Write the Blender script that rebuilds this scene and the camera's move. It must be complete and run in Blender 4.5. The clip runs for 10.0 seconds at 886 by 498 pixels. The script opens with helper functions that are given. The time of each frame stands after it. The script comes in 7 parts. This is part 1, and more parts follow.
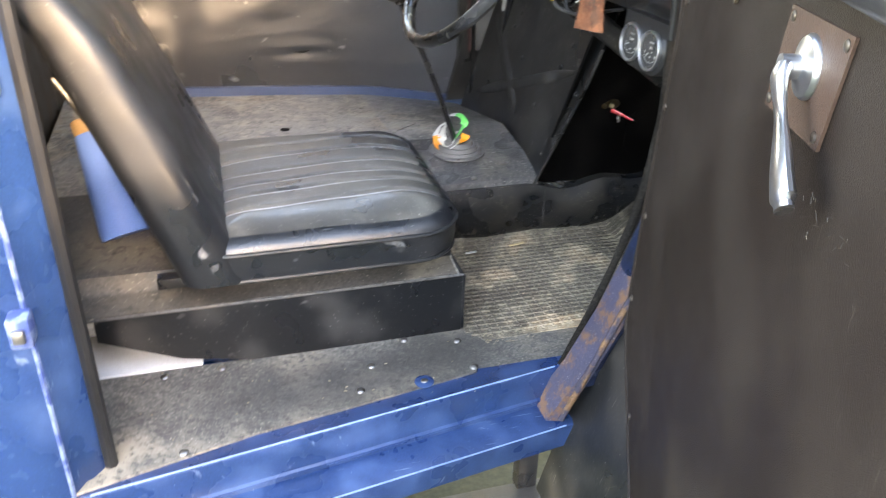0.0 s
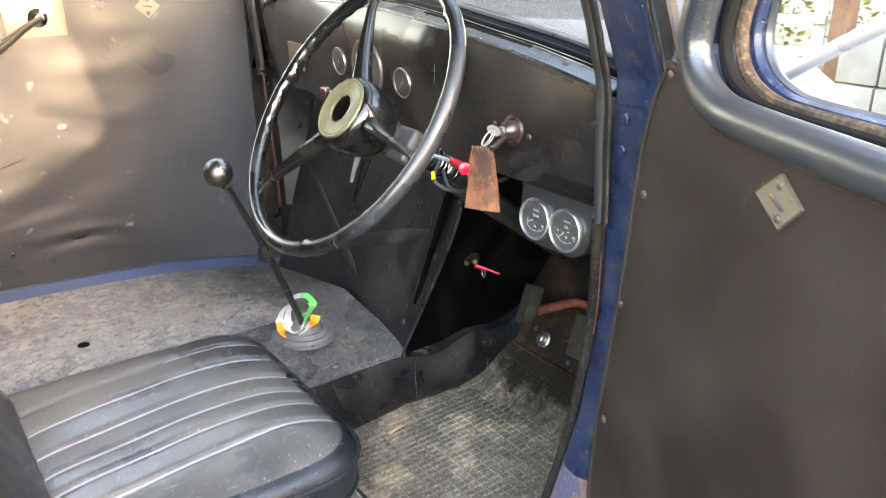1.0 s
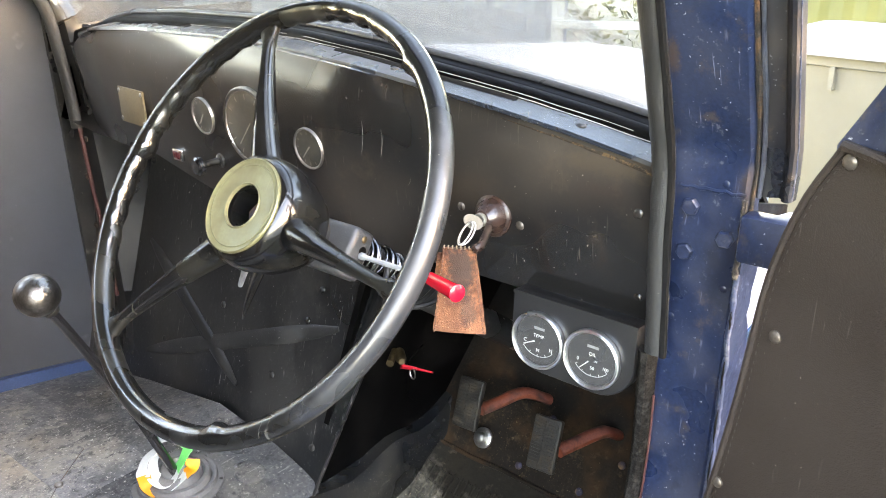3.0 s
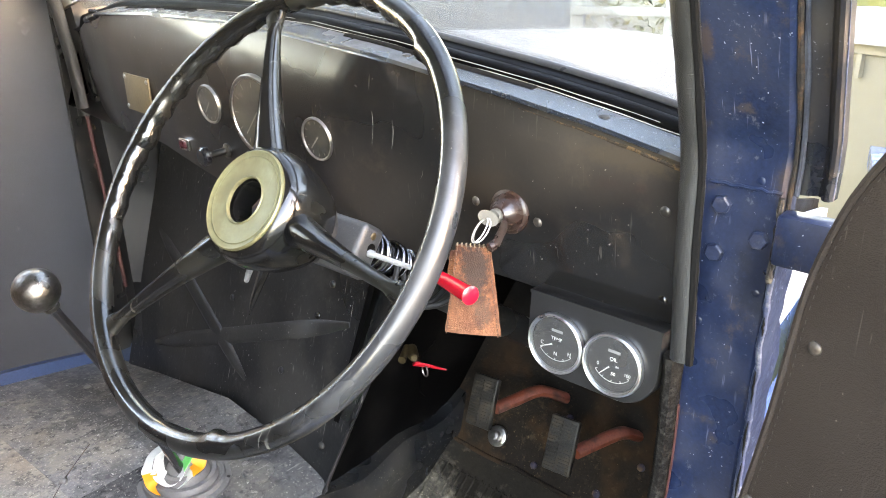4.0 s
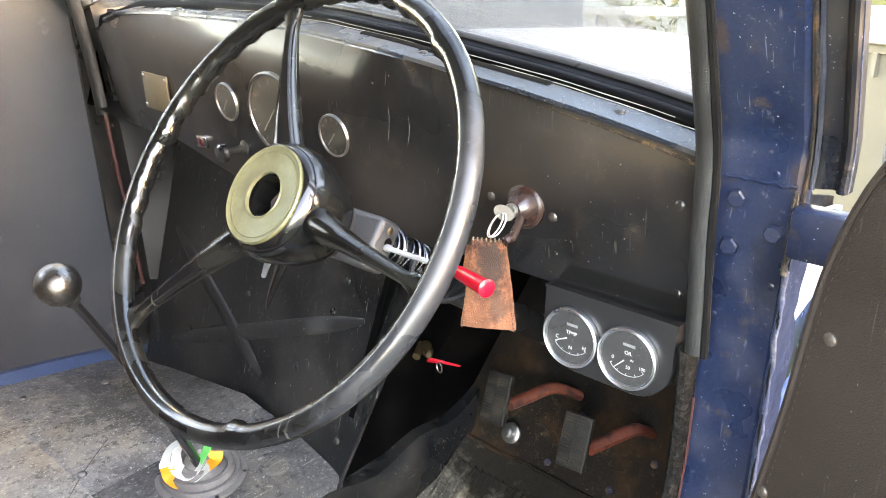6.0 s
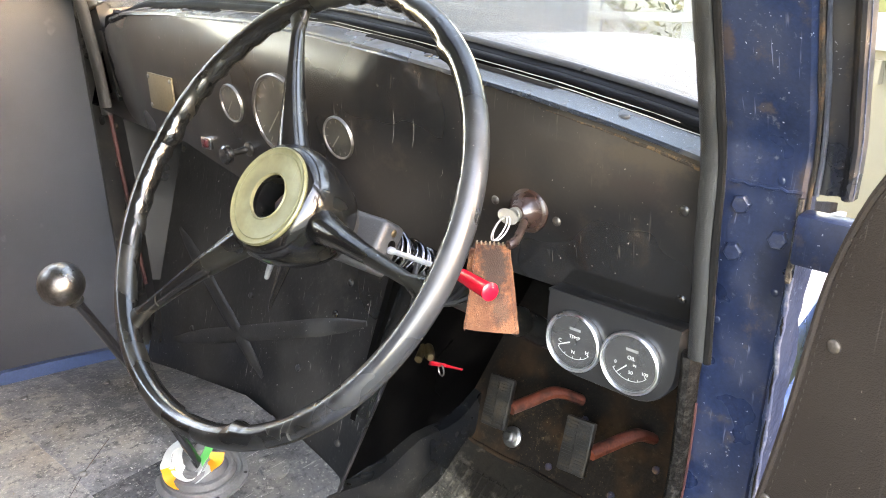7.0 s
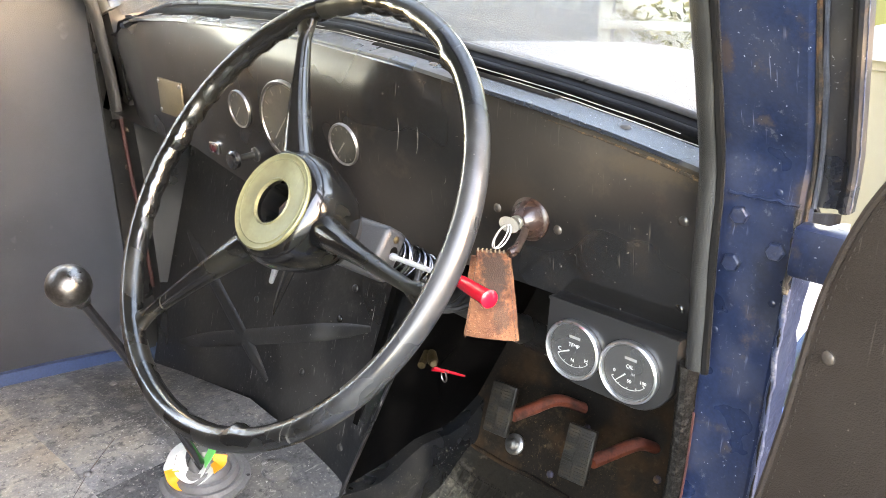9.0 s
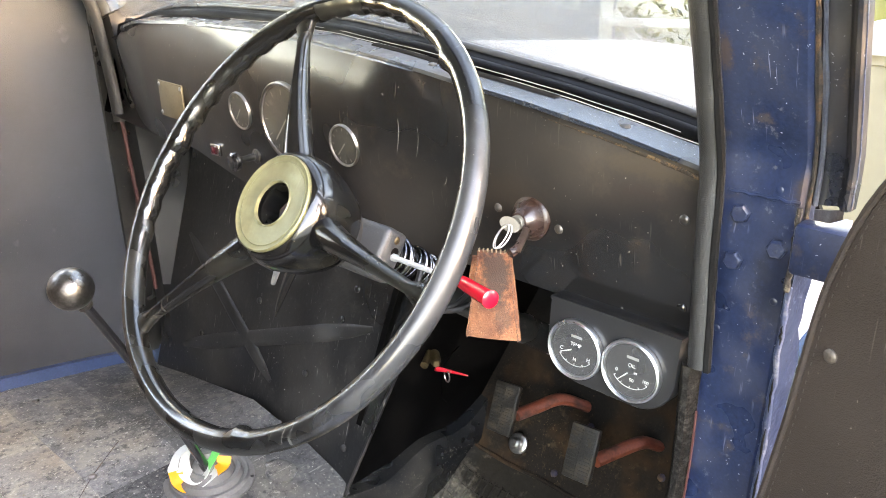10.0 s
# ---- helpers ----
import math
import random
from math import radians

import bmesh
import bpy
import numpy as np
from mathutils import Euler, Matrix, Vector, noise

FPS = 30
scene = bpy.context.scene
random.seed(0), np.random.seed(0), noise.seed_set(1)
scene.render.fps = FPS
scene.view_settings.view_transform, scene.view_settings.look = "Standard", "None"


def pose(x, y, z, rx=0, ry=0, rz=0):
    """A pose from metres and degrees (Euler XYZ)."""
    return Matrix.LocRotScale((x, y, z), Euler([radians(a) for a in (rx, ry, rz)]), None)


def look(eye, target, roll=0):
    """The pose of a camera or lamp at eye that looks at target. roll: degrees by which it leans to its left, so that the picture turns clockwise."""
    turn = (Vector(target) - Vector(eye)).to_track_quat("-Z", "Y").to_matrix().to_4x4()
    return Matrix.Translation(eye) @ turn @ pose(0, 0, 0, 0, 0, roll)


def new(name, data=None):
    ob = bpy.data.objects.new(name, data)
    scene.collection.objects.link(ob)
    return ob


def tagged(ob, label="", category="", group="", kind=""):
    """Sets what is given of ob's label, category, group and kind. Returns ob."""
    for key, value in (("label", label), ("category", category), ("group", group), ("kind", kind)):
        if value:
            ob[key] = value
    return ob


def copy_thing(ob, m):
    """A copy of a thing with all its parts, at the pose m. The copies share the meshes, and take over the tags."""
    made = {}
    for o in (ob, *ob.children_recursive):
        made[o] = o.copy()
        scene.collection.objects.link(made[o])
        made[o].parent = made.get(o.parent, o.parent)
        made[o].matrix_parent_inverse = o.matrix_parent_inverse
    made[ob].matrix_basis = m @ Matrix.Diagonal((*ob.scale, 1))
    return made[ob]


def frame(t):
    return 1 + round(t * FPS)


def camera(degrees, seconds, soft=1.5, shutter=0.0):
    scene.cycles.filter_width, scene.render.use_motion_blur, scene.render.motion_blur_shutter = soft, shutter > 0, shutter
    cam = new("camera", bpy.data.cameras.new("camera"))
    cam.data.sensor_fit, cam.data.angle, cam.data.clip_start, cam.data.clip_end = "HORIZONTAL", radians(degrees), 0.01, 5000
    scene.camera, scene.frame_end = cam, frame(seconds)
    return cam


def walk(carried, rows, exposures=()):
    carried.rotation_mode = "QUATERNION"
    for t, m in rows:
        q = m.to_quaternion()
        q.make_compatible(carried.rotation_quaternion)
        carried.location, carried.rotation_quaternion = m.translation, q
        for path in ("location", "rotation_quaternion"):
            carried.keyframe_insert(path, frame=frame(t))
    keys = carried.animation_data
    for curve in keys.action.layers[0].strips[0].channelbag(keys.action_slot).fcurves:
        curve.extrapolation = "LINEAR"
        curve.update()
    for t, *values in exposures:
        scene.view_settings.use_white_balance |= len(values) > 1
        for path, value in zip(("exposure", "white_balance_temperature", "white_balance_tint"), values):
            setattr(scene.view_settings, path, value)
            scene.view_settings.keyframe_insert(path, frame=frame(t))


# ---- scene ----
cam = camera(58.8, 10.0, soft=1.0, shutter=0.25)
PATH = [
    (0, (-0.614, -0.923, 1.373), (-0.11, 0.767, 0.43), 1.3),
    (0.2, (-0.671, -0.893, 1.39), (0.023, 0.748, 0.48), 0.4),
    (0.5, (-0.706, -0.802, 1.413), (0.197, 0.763, 0.556), -0.5),
    (0.6, (-0.702, -0.763, 1.411), (0.249, 0.793, 0.59), -1.0),
    (1, (-0.695, -0.593, 1.45), (0.399, 0.908, 0.709), -0.5),
    (1.5, (-0.7, -0.422, 1.457), (0.56, 0.97, 0.769), -0.3),
    (2, (-0.705, -0.321, 1.457), (0.689, 0.938, 0.771), -0.8),
    (2.5, (-0.64, -0.263, 1.453), (0.796, 0.937, 0.748), -0.7),
    (3.8, (-0.543, -0.2, 1.444), (0.85, 1.019, 0.687), -0.5),
    (4, (-0.544, -0.202, 1.443), (0.845, 1.022, 0.686), -0.6),
    (4.5, (-0.544, -0.205, 1.442), (0.834, 1.027, 0.679), -0.7),
    (5, (-0.547, -0.205, 1.443), (0.825, 1.034, 0.68), -0.8),
    (5.5, (-0.551, -0.205, 1.441), (0.82, 1.039, 0.683), -0.9),
    (7, (-0.554, -0.204, 1.44), (0.815, 1.049, 0.694), -0.4),
    (7.5, (-0.553, -0.203, 1.44), (0.814, 1.054, 0.698), -0.0),
    (8, (-0.553, -0.203, 1.44), (0.811, 1.058, 0.7), 0.1),
    (8.5, (-0.557, -0.206, 1.44), (0.805, 1.061, 0.707), 0.3),
    (9, (-0.554, -0.213, 1.443), (0.804, 1.061, 0.712), 0.1),
    (9.5, (-0.554, -0.215, 1.444), (0.8, 1.062, 0.713), -0.2),
    (10, (-0.552, -0.214, 1.444), (0.799, 1.065, 0.711), -0.5),
]
EXPOSURES = [(0, 5.33, 8400, 23), (0.5, 5.58, 8500, 25), (1, 5.63, 8700, 24), (2.5, 5.92, 8700, 24), (5, 5.93, 8800, 25), (10, 6.0, 9100, 26)]
walk(cam, [(t, look(eye, target, roll)) for t, eye, target, roll in PATH], EXPOSURES)

# ---- light ----
SUN_DIR = Vector((0.14, -1.0, 0.203)).normalized()      # towards the sun
world = bpy.data.worlds.new("sky")
world.use_nodes = True
scene.world = world
wn = world.node_tree
sky = wn.nodes.new("ShaderNodeTexSky")
sky.sky_type, sky.sun_disc = "NISHITA", False
sky.sun_elevation, sky.sun_rotation = math.asin(SUN_DIR.z), math.atan2(SUN_DIR.x, SUN_DIR.y)
sky.air_density, sky.dust_density = 1.0, 0.6
wn.links.new(sky.outputs[0], wn.nodes["Background"].inputs[0])
wn.nodes["Background"].inputs[1].default_value = 0.15
sun = new("sun", bpy.data.lights.new("sun", "SUN"))
sun.data.energy, sun.data.angle, sun.data.color = 0.2, radians(0.9), (1.0, 0.85, 0.63)
sun.matrix_world = look(SUN_DIR * 20, (0, 0, 0))


# ---- materials ----
def mat(name, base, rough=0.5, metal=0.0, var=0.12, grain=300.0, stain=None, stain_scale=12.0, stain_at=(0.5, 0.68),
        bump=0.15, bump_scale=400.0, leather=0.0, coat=0.0, rough_var=0.12, spec=0.5,
        specks=None, scratch=None, mottle=None, patch=()):
    m = bpy.data.materials.new(name)
    m.use_nodes = True
    nt = m.node_tree
    b = nt.nodes["Principled BSDF"]
    L = nt.links.new
    tc = nt.nodes.new("ShaderNodeTexCoord").outputs["Object"]

    def tex(scale, detail=5.0, rough_=0.6):
        n = nt.nodes.new("ShaderNodeTexNoise")
        n.inputs["Scale"].default_value, n.inputs["Detail"].default_value, n.inputs["Roughness"].default_value = scale, detail, rough_
        L(tc, n.inputs["Vector"])
        return n.outputs["Fac"]

    def ramp(src, lo, hi, a=0.0, z=1.0):
        n = nt.nodes.new("ShaderNodeMapRange")
        for k, v in zip(("From Min", "From Max", "To Min", "To Max"), (lo, hi, a, z)):
            n.inputs[k].default_value = v
        L(src, n.inputs["Value"])
        return n.outputs[0]

    def mix(fac, a, c, kind="MIX"):
        n = nt.nodes.new("ShaderNodeMix")
        n.data_type, n.blend_type = "RGBA", kind
        if isinstance(fac, float):
            n.inputs[0].default_value = fac
        else:
            L(fac, n.inputs[0])
        for s, v in ((6, a), (7, c)):
            if isinstance(v, tuple):
                n.inputs[s].default_value = (*v, 1)
            else:
                L(v, n.inputs[s])
        return n.outputs[2]

    fine = tex(grain, 4.0)
    broad = tex(stain_scale, 3.0, 0.5)
    col = mix(ramp(fine, 0.3, 0.7), tuple(max(0, c * (1 - var)) for c in base), tuple(min(1, c * (1 + var)) for c in base))
    col = mix(ramp(tex(stain_scale * 0.45, 3.0), 0.35, 0.65, 0.0, 0.6), col, tuple(min(1, c * (1 - var * 1.6)) for c in base))
    r = ramp(broad, 0.3, 0.7, max(0.03, rough - rough_var), min(1, rough + rough_var))
    if stain:
        f = ramp(broad, *stain_at)
        col = mix(f, col, stain)
        r2 = nt.nodes.new("ShaderNodeMath")
        r2.operation = "MULTIPLY_ADD"
        L(f, r2.inputs[0])
        r2.inputs[1].default_value = 0.25
        L(r, r2.inputs[2])
        r = r2.outputs[0]
    if mottle:
        # blotches of middle size: scale, from, to, colour, or a list of such rows
        for msc, lo, hi, tint in (mottle if isinstance(mottle, list) else [mottle]):
            col = mix(ramp(tex(msc, 8.0, 0.72), lo, hi, 0.0, 0.85), col, tint)
    if specks:
        # fine chips and dust: scale, threshold, colour
        sc, th, tint = specks
        gate_ = ramp(tex(sc * 0.06, 2.0), 0.40, 0.62, 0.02, -0.02)
        add = nt.nodes.new("ShaderNodeMath")
        add.operation = "SUBTRACT"
        L(tex(sc * 3.0, 2.5, 0.6), add.inputs[0])
        L(gate_, add.inputs[1])
        col = mix(ramp(add.outputs[0], th, th + 0.05, 0.0, 0.8), col, tint)
    if scratch:
        # thin streaks that come in patches: colour, strength
        tint, amount = scratch
        mp = nt.nodes.new("ShaderNodeMapping")
        mp.inputs["Rotation"].default_value = (0.35, 0.5, 0.6)
        mp.inputs["Scale"].default_value = (22, 420, 26)
        L(tc, mp.inputs["Vector"])
        n1 = nt.nodes.new("ShaderNodeTexNoise")
        n1.inputs["Scale"].default_value, n1.inputs["Detail"].default_value = 1.0, 2.0
        L(mp.outputs[0], n1.inputs["Vector"])
        mu = nt.nodes.new("ShaderNodeMath")
        mu.operation = "MULTIPLY"
        L(ramp(n1.outputs["Fac"], 0.66, 0.71, 0.0, amount), mu.inputs[0])
        L(ramp(tex(17.0, 3.0), 0.5, 0.62), mu.inputs[1])
        col = mix(mu.outputs[0], col, tint)
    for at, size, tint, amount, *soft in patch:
        # one spot with a ragged outline, for wear, dirt and painted shade or sheen: place, half sizes, colour,
        # strength, and raggedness where it is a soft one
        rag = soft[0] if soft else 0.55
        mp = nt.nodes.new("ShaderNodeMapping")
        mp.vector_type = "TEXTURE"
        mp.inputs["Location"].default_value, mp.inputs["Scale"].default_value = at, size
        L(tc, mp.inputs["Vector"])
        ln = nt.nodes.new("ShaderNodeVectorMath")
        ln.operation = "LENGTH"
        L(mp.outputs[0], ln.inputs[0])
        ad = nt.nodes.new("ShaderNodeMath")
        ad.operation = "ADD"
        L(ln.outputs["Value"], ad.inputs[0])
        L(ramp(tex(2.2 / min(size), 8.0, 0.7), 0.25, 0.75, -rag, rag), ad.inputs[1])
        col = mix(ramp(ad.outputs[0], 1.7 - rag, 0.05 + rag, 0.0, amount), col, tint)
    L(col, b.inputs["Base Color"])
    L(r, b.inputs["Roughness"])
    b.inputs["Metallic"].default_value = metal
    b.inputs["Coat Weight"].default_value = coat
    b.inputs["Coat Roughness"].default_value = 0.12
    b.inputs["Specular IOR Level"].default_value = spec
    h = tex(bump_scale, 3.0)
    if leather:
        v = nt.nodes.new("ShaderNodeTexVoronoi")
        v.inputs["Scale"].default_value = leather
        L(tc, v.inputs["Vector"])
        h = v.outputs["Distance"]
    bp = nt.nodes.new("ShaderNodeBump")
    bp.inputs["Strength"].default_value, bp.inputs["Distance"].default_value = bump, 0.002
    L(h, bp.inputs["Height"])
    b2 = nt.nodes.new("ShaderNodeBump")
    b2.inputs["Strength"].default_value, b2.inputs["Distance"].default_value = bump * 0.12, 0.005
    L(tex(stain_scale * 0.7, 1.5, 0.4), b2.inputs["Height"])
    L(bp.outputs[0], b2.inputs["Normal"])
    L(b2.outputs[0], b.inputs["Normal"])
    return m


def glass(name, tint=(1, 1, 1), gloss=1.0, dust=0.0):
    """Thin clear pane: see-through, with a reflection that grows at grazing angles."""
    m = bpy.data.materials.new(name)
    m.use_nodes = True
    nt = m.node_tree
    nt.nodes.remove(nt.nodes["Principled BSDF"])
    out = nt.nodes["Material Output"]
    tr, gl, df = nt.nodes.new("ShaderNodeBsdfTransparent"), nt.nodes.new("ShaderNodeBsdfGlossy"), nt.nodes.new("ShaderNodeBsdfDiffuse")
    tr.inputs["Color"].default_value = (*tint, 1)
    gl.inputs["Roughness"].default_value = 0.02
    df.inputs["Color"].default_value = (0.8, 0.8, 0.8, 1)
    fr, mu, m1, m2 = nt.nodes.new("ShaderNodeFresnel"), nt.nodes.new("ShaderNodeMath"), nt.nodes.new("ShaderNodeMixShader"), nt.nodes.new("ShaderNodeMixShader")
    fr.inputs["IOR"].default_value = 1.45
    mu.operation = "MULTIPLY"
    mu.inputs[1].default_value = gloss
    m2.inputs[0].default_value = dust
    nt.links.new(fr.outputs[0], mu.inputs[0])
    nt.links.new(mu.outputs[0], m1.inputs[0])
    nt.links.new(tr.outputs[0], m1.inputs[1])
    nt.links.new(gl.outputs[0], m1.inputs[2])
    nt.links.new(m1.outputs[0], m2.inputs[1])
    nt.links.new(df.outputs[0], m2.inputs[2])
    nt.links.new(m2.outputs[0], out.inputs["Surface"])
    return m


DOOR_VINYL = mat("door_vinyl", (0.0156, 0.0107, 0.0087), 0.50, leather=900, bump=0.30, stain=(0.029, 0.0210, 0.0165), stain_scale=5, stain_at=(0.42, 0.80), spec=0.24, specks=(100, 0.72, (0.13, 0.11, 0.09)), scratch=((0.10, 0.085, 0.07), 0.4))
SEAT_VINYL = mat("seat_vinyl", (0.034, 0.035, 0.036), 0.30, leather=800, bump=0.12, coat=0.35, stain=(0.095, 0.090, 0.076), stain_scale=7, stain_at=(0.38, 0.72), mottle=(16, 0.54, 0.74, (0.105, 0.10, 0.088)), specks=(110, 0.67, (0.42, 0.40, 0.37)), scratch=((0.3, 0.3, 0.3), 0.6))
# darker tone of the seat vinyl, for backrest, cushion sides and border
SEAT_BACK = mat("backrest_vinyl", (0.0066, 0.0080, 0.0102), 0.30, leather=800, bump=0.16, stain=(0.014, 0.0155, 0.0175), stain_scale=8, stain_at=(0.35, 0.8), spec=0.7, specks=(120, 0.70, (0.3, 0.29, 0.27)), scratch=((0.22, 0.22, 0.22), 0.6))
PIPING = mat("piping", (0.014, 0.015, 0.016), 0.42, spec=0.35)
BLUE_PAINT = mat("blue_paint", (0.0140, 0.043, 0.128), 0.30, coat=0.35, var=0.22, stain=(0.035, 0.085, 0.20), stain_scale=14, stain_at=(0.5, 0.75), specks=(100, 0.715, (0.32, 0.38, 0.44)), scratch=((0.2, 0.27, 0.38), 0.6))
BLUE_OLD = mat("old_blue_paint", (0.0094, 0.0180, 0.046), 0.34, spec=0.40, var=0.3, stain=(0.022, 0.028, 0.050), stain_scale=16, stain_at=(0.46, 0.78), bump=0.28, bump_scale=90, mottle=[(34, 0.57, 0.68, (0.048, 0.038, 0.036)), (9, 0.55, 0.66, (0.004, 0.006, 0.013)), (120, 0.60, 0.68, (0.07, 0.075, 0.09))], specks=(95, 0.695, (0.40, 0.40, 0.42)), scratch=((0.13, 0.14, 0.19), 0.8), patch=[((-0.03, 0.017, 1.372), (0.05, 0.005, 0.014), (0.055, 0.036, 0.026), 0.7), ((0.0, -0.037, 1.275), (0.05, 0.006, 0.018), (0.030, 0.022, 0.020), 0.7), ((0.0, -0.030, 1.20), (0.05, 0.02, 0.04), (0.004, 0.006, 0.012), 0.7)])
RUST = mat("rusty_steel", (0.15, 0.078, 0.036), 0.75, var=0.5, stain=(0.035, 0.032, 0.05), stain_scale=34, stain_at=(0.46, 0.58), bump=0.6, bump_scale=200, specks=(140, 0.69, (0.36, 0.32, 0.28)))
DASH_PAINT = mat("dash_paint", (0.0086, 0.0084, 0.0085), 0.30, coat=0.3, var=0.2, stain=(0.044, 0.033, 0.024), stain_scale=4.5, stain_at=(0.50, 0.82), bump=0.05, bump_scale=150, mottle=(20, 0.55, 0.76, (0.048, 0.035, 0.025)), specks=(80, 0.715, (0.26, 0.23, 0.2)), scratch=((0.14, 0.12, 0.10), 0.3), patch=[((0.0, 0.075, 1.277), (0.05, 0.050, 0.011), (0.045, 0.030, 0.017), 0.5), ((0.0, 0.22, 1.215), (0.05, 0.05, 0.03), (0.03, 0.02, 0.013), 0.5)])
LEDGE_PAINT = mat("ledge_paint", (0.013, 0.0165, 0.022), 0.22, stain=(0.030, 0.027, 0.024), stain_scale=20, stain_at=(0.55, 0.75), spec=0.6, mottle=(70, 0.58, 0.68, (0.03, 0.022, 0.015)), specks=(120, 0.69, (0.20, 0.19, 0.18)))
BLACK_GLOSS = mat("black_gloss", (0.01, 0.01, 0.011), 0.18, coat=0.6, var=0.1, stain=(0.03, 0.028, 0.022), stain_scale=18, stain_at=(0.58, 0.8), bump=0.08, bump_scale=90)
BLACK_METAL = mat("black_metal", (0.0108, 0.0112, 0.0116), 0.34, stain=(0.030, 0.026, 0.023), stain_scale=9, stain_at=(0.5, 0.8), bump=0.16, bump_scale=150, mottle=(15, 0.53, 0.74, (0.042, 0.035, 0.028)), specks=(80, 0.71, (0.30, 0.28, 0.24)), scratch=((0.20, 0.18, 0.16), 0.6))
DARK_STEEL = mat("dark_steel", (0.13, 0.11, 0.095), 0.42, 0.7, var=0.3, stain=(0.06, 0.04, 0.028), stain_scale=90)
SATIN_BLACK = mat("satin_black", (0.014, 0.014, 0.0145), 0.38, var=0.1, bump=0.06, bump_scale=500)
# black far below any paint: the footwell's shade put into its walls' colour
SHADE_BLACK = mat("footwell_shade_black", (0.0012, 0.0011, 0.0011), 0.6, var=0.3, stain=(0.0034, 0.0026, 0.0021), stain_scale=12, spec=0.06, specks=(80, 0.70, (0.05, 0.04, 0.03)))
WORN_BLACK = mat("worn_black_plate", (0.090, 0.090, 0.091), 0.32, var=0.4, grain=220, stain=(0.15, 0.135, 0.11), stain_scale=8, stain_at=(0.50, 0.70), bump=0.25, mottle=[(20, 0.53, 0.64, (0.17, 0.163, 0.15)), (60, 0.54, 0.62, (0.028, 0.028, 0.029)), (170, 0.57, 0.65, (0.28, 0.26, 0.225))], specks=(70, 0.66, (0.5, 0.47, 0.42)), scratch=((0.38, 0.36, 0.32), 0.9))
BOX_BLACK = mat("seat_box_black", (0.0055, 0.0062, 0.0074), 0.36, spec=0.35, stain=(0.026, 0.026, 0.026), stain_scale=9, bump=0.1, bump_scale=90, specks=(80, 0.69, (0.25, 0.24, 0.22)), scratch=((0.2, 0.19, 0.18), 0.6))
BLACK_RUBBER = mat("black_rubber", (0.050, 0.050, 0.049), 0.62, stain=(0.11, 0.105, 0.1), stain_scale=20, stain_at=(0.52, 0.75), bump=0.3, specks=(140, 0.72, (0.25, 0.23, 0.2)))
GREY_FLOOR = mat("worn_floor", (0.32, 0.305, 0.28), 0.42, var=0.3, grain=320, stain=(0.46, 0.355, 0.235), stain_scale=3.5, stain_at=(0.53, 0.66), bump=0.35, bump_scale=160, mottle=[(7, 0.46, 0.58, (0.13, 0.131, 0.133)), (26, 0.50, 0.60, (0.40, 0.36, 0.295)), (70, 0.53, 0.61, (0.075, 0.075, 0.076)), (170, 0.56, 0.64, (0.55, 0.50, 0.42))], specks=(80, 0.645, (0.75, 0.71, 0.64)), scratch=((0.62, 0.58, 0.52), 0.9))
STRIP_FLOOR = mat("sill_mat", (0.150, 0.143, 0.128), 0.5, var=0.5, grain=200, stain=(0.33, 0.28, 0.21), stain_scale=4, stain_at=(0.48, 0.66), bump=0.5, bump_scale=200, mottle=[(14, 0.50, 0.64, (0.07, 0.068, 0.065)), (80, 0.50, 0.62, (0.05, 0.048, 0.045)), (200, 0.55, 0.66, (0.28, 0.25, 0.20))], specks=(90, 0.66, (0.5, 0.44, 0.36)), patch=[((-0.50, 0.10, 0.578), (0.26, 0.085, 0.5), (0.040, 0.038, 0.036), 0.65, 0.4), ((-0.28, 0.15, 0.578), (0.10, 0.07, 0.5), (0.04, 0.038, 0.035), 0.6, 0.4)])
LID_DUST = mat("dusty_box_lid", (0.060, 0.057, 0.052), 0.5, var=0.5, grain=200, stain=(0.13, 0.115, 0.09), stain_scale=7, stain_at=(0.48, 0.68), bump=0.35, bump_scale=180, mottle=(45, 0.50, 0.64, (0.030, 0.029, 0.028)), specks=(90, 0.67, (0.4, 0.36, 0.3)))
# patch darkens the front end: dirt, with the shade at the toe painted in
RIB_MAT = mat("dusty_rubber", (0.165, 0.145, 0.112), 0.6, spec=0.12, var=0.5, grain=200, stain=(0.24, 0.130, 0.055), stain_scale=9, stain_at=(0.57, 0.70), bump=0.4, bump_scale=250, mottle=[(9, 0.50, 0.64, (0.38, 0.33, 0.245)), (60, 0.52, 0.64, (0.08, 0.072, 0.058))], specks=(100, 0.645, (0.5, 0.42, 0.3)), patch=[((0.34, 0.40, 0.65), (0.150, 0.6, 0.4), (0.012, 0.0095, 0.007), 0.97)])
CHROME = mat("chrome", (0.75, 0.75, 0.74), 0.12, 1.0, var=0.05, bump=0.03, rough_var=0.06)
SATIN_CHROME = mat("satin_chrome", (0.70, 0.71, 0.73), 0.34, 1.0, var=0.06, bump=0.03, rough_var=0.08)
DULL_STEEL = mat("dull_steel", (0.42, 0.4, 0.37), 0.38, 1.0, var=0.2, bump=0.1)
GREY_FRAME = mat("grey_painted_steel", (0.017, 0.020, 0.025), 0.36, spec=0.6, coat=0.1, stain=(0.026, 0.022, 0.020), stain_scale=9, stain_at=(0.45, 0.8), bump=0.06, specks=(90, 0.73, (0.3, 0.3, 0.3)))
BROWN_PLATE = mat("brown_plate", (0.072, 0.040, 0.028), 0.6, var=0.2, bump=0.4, bump_scale=500)
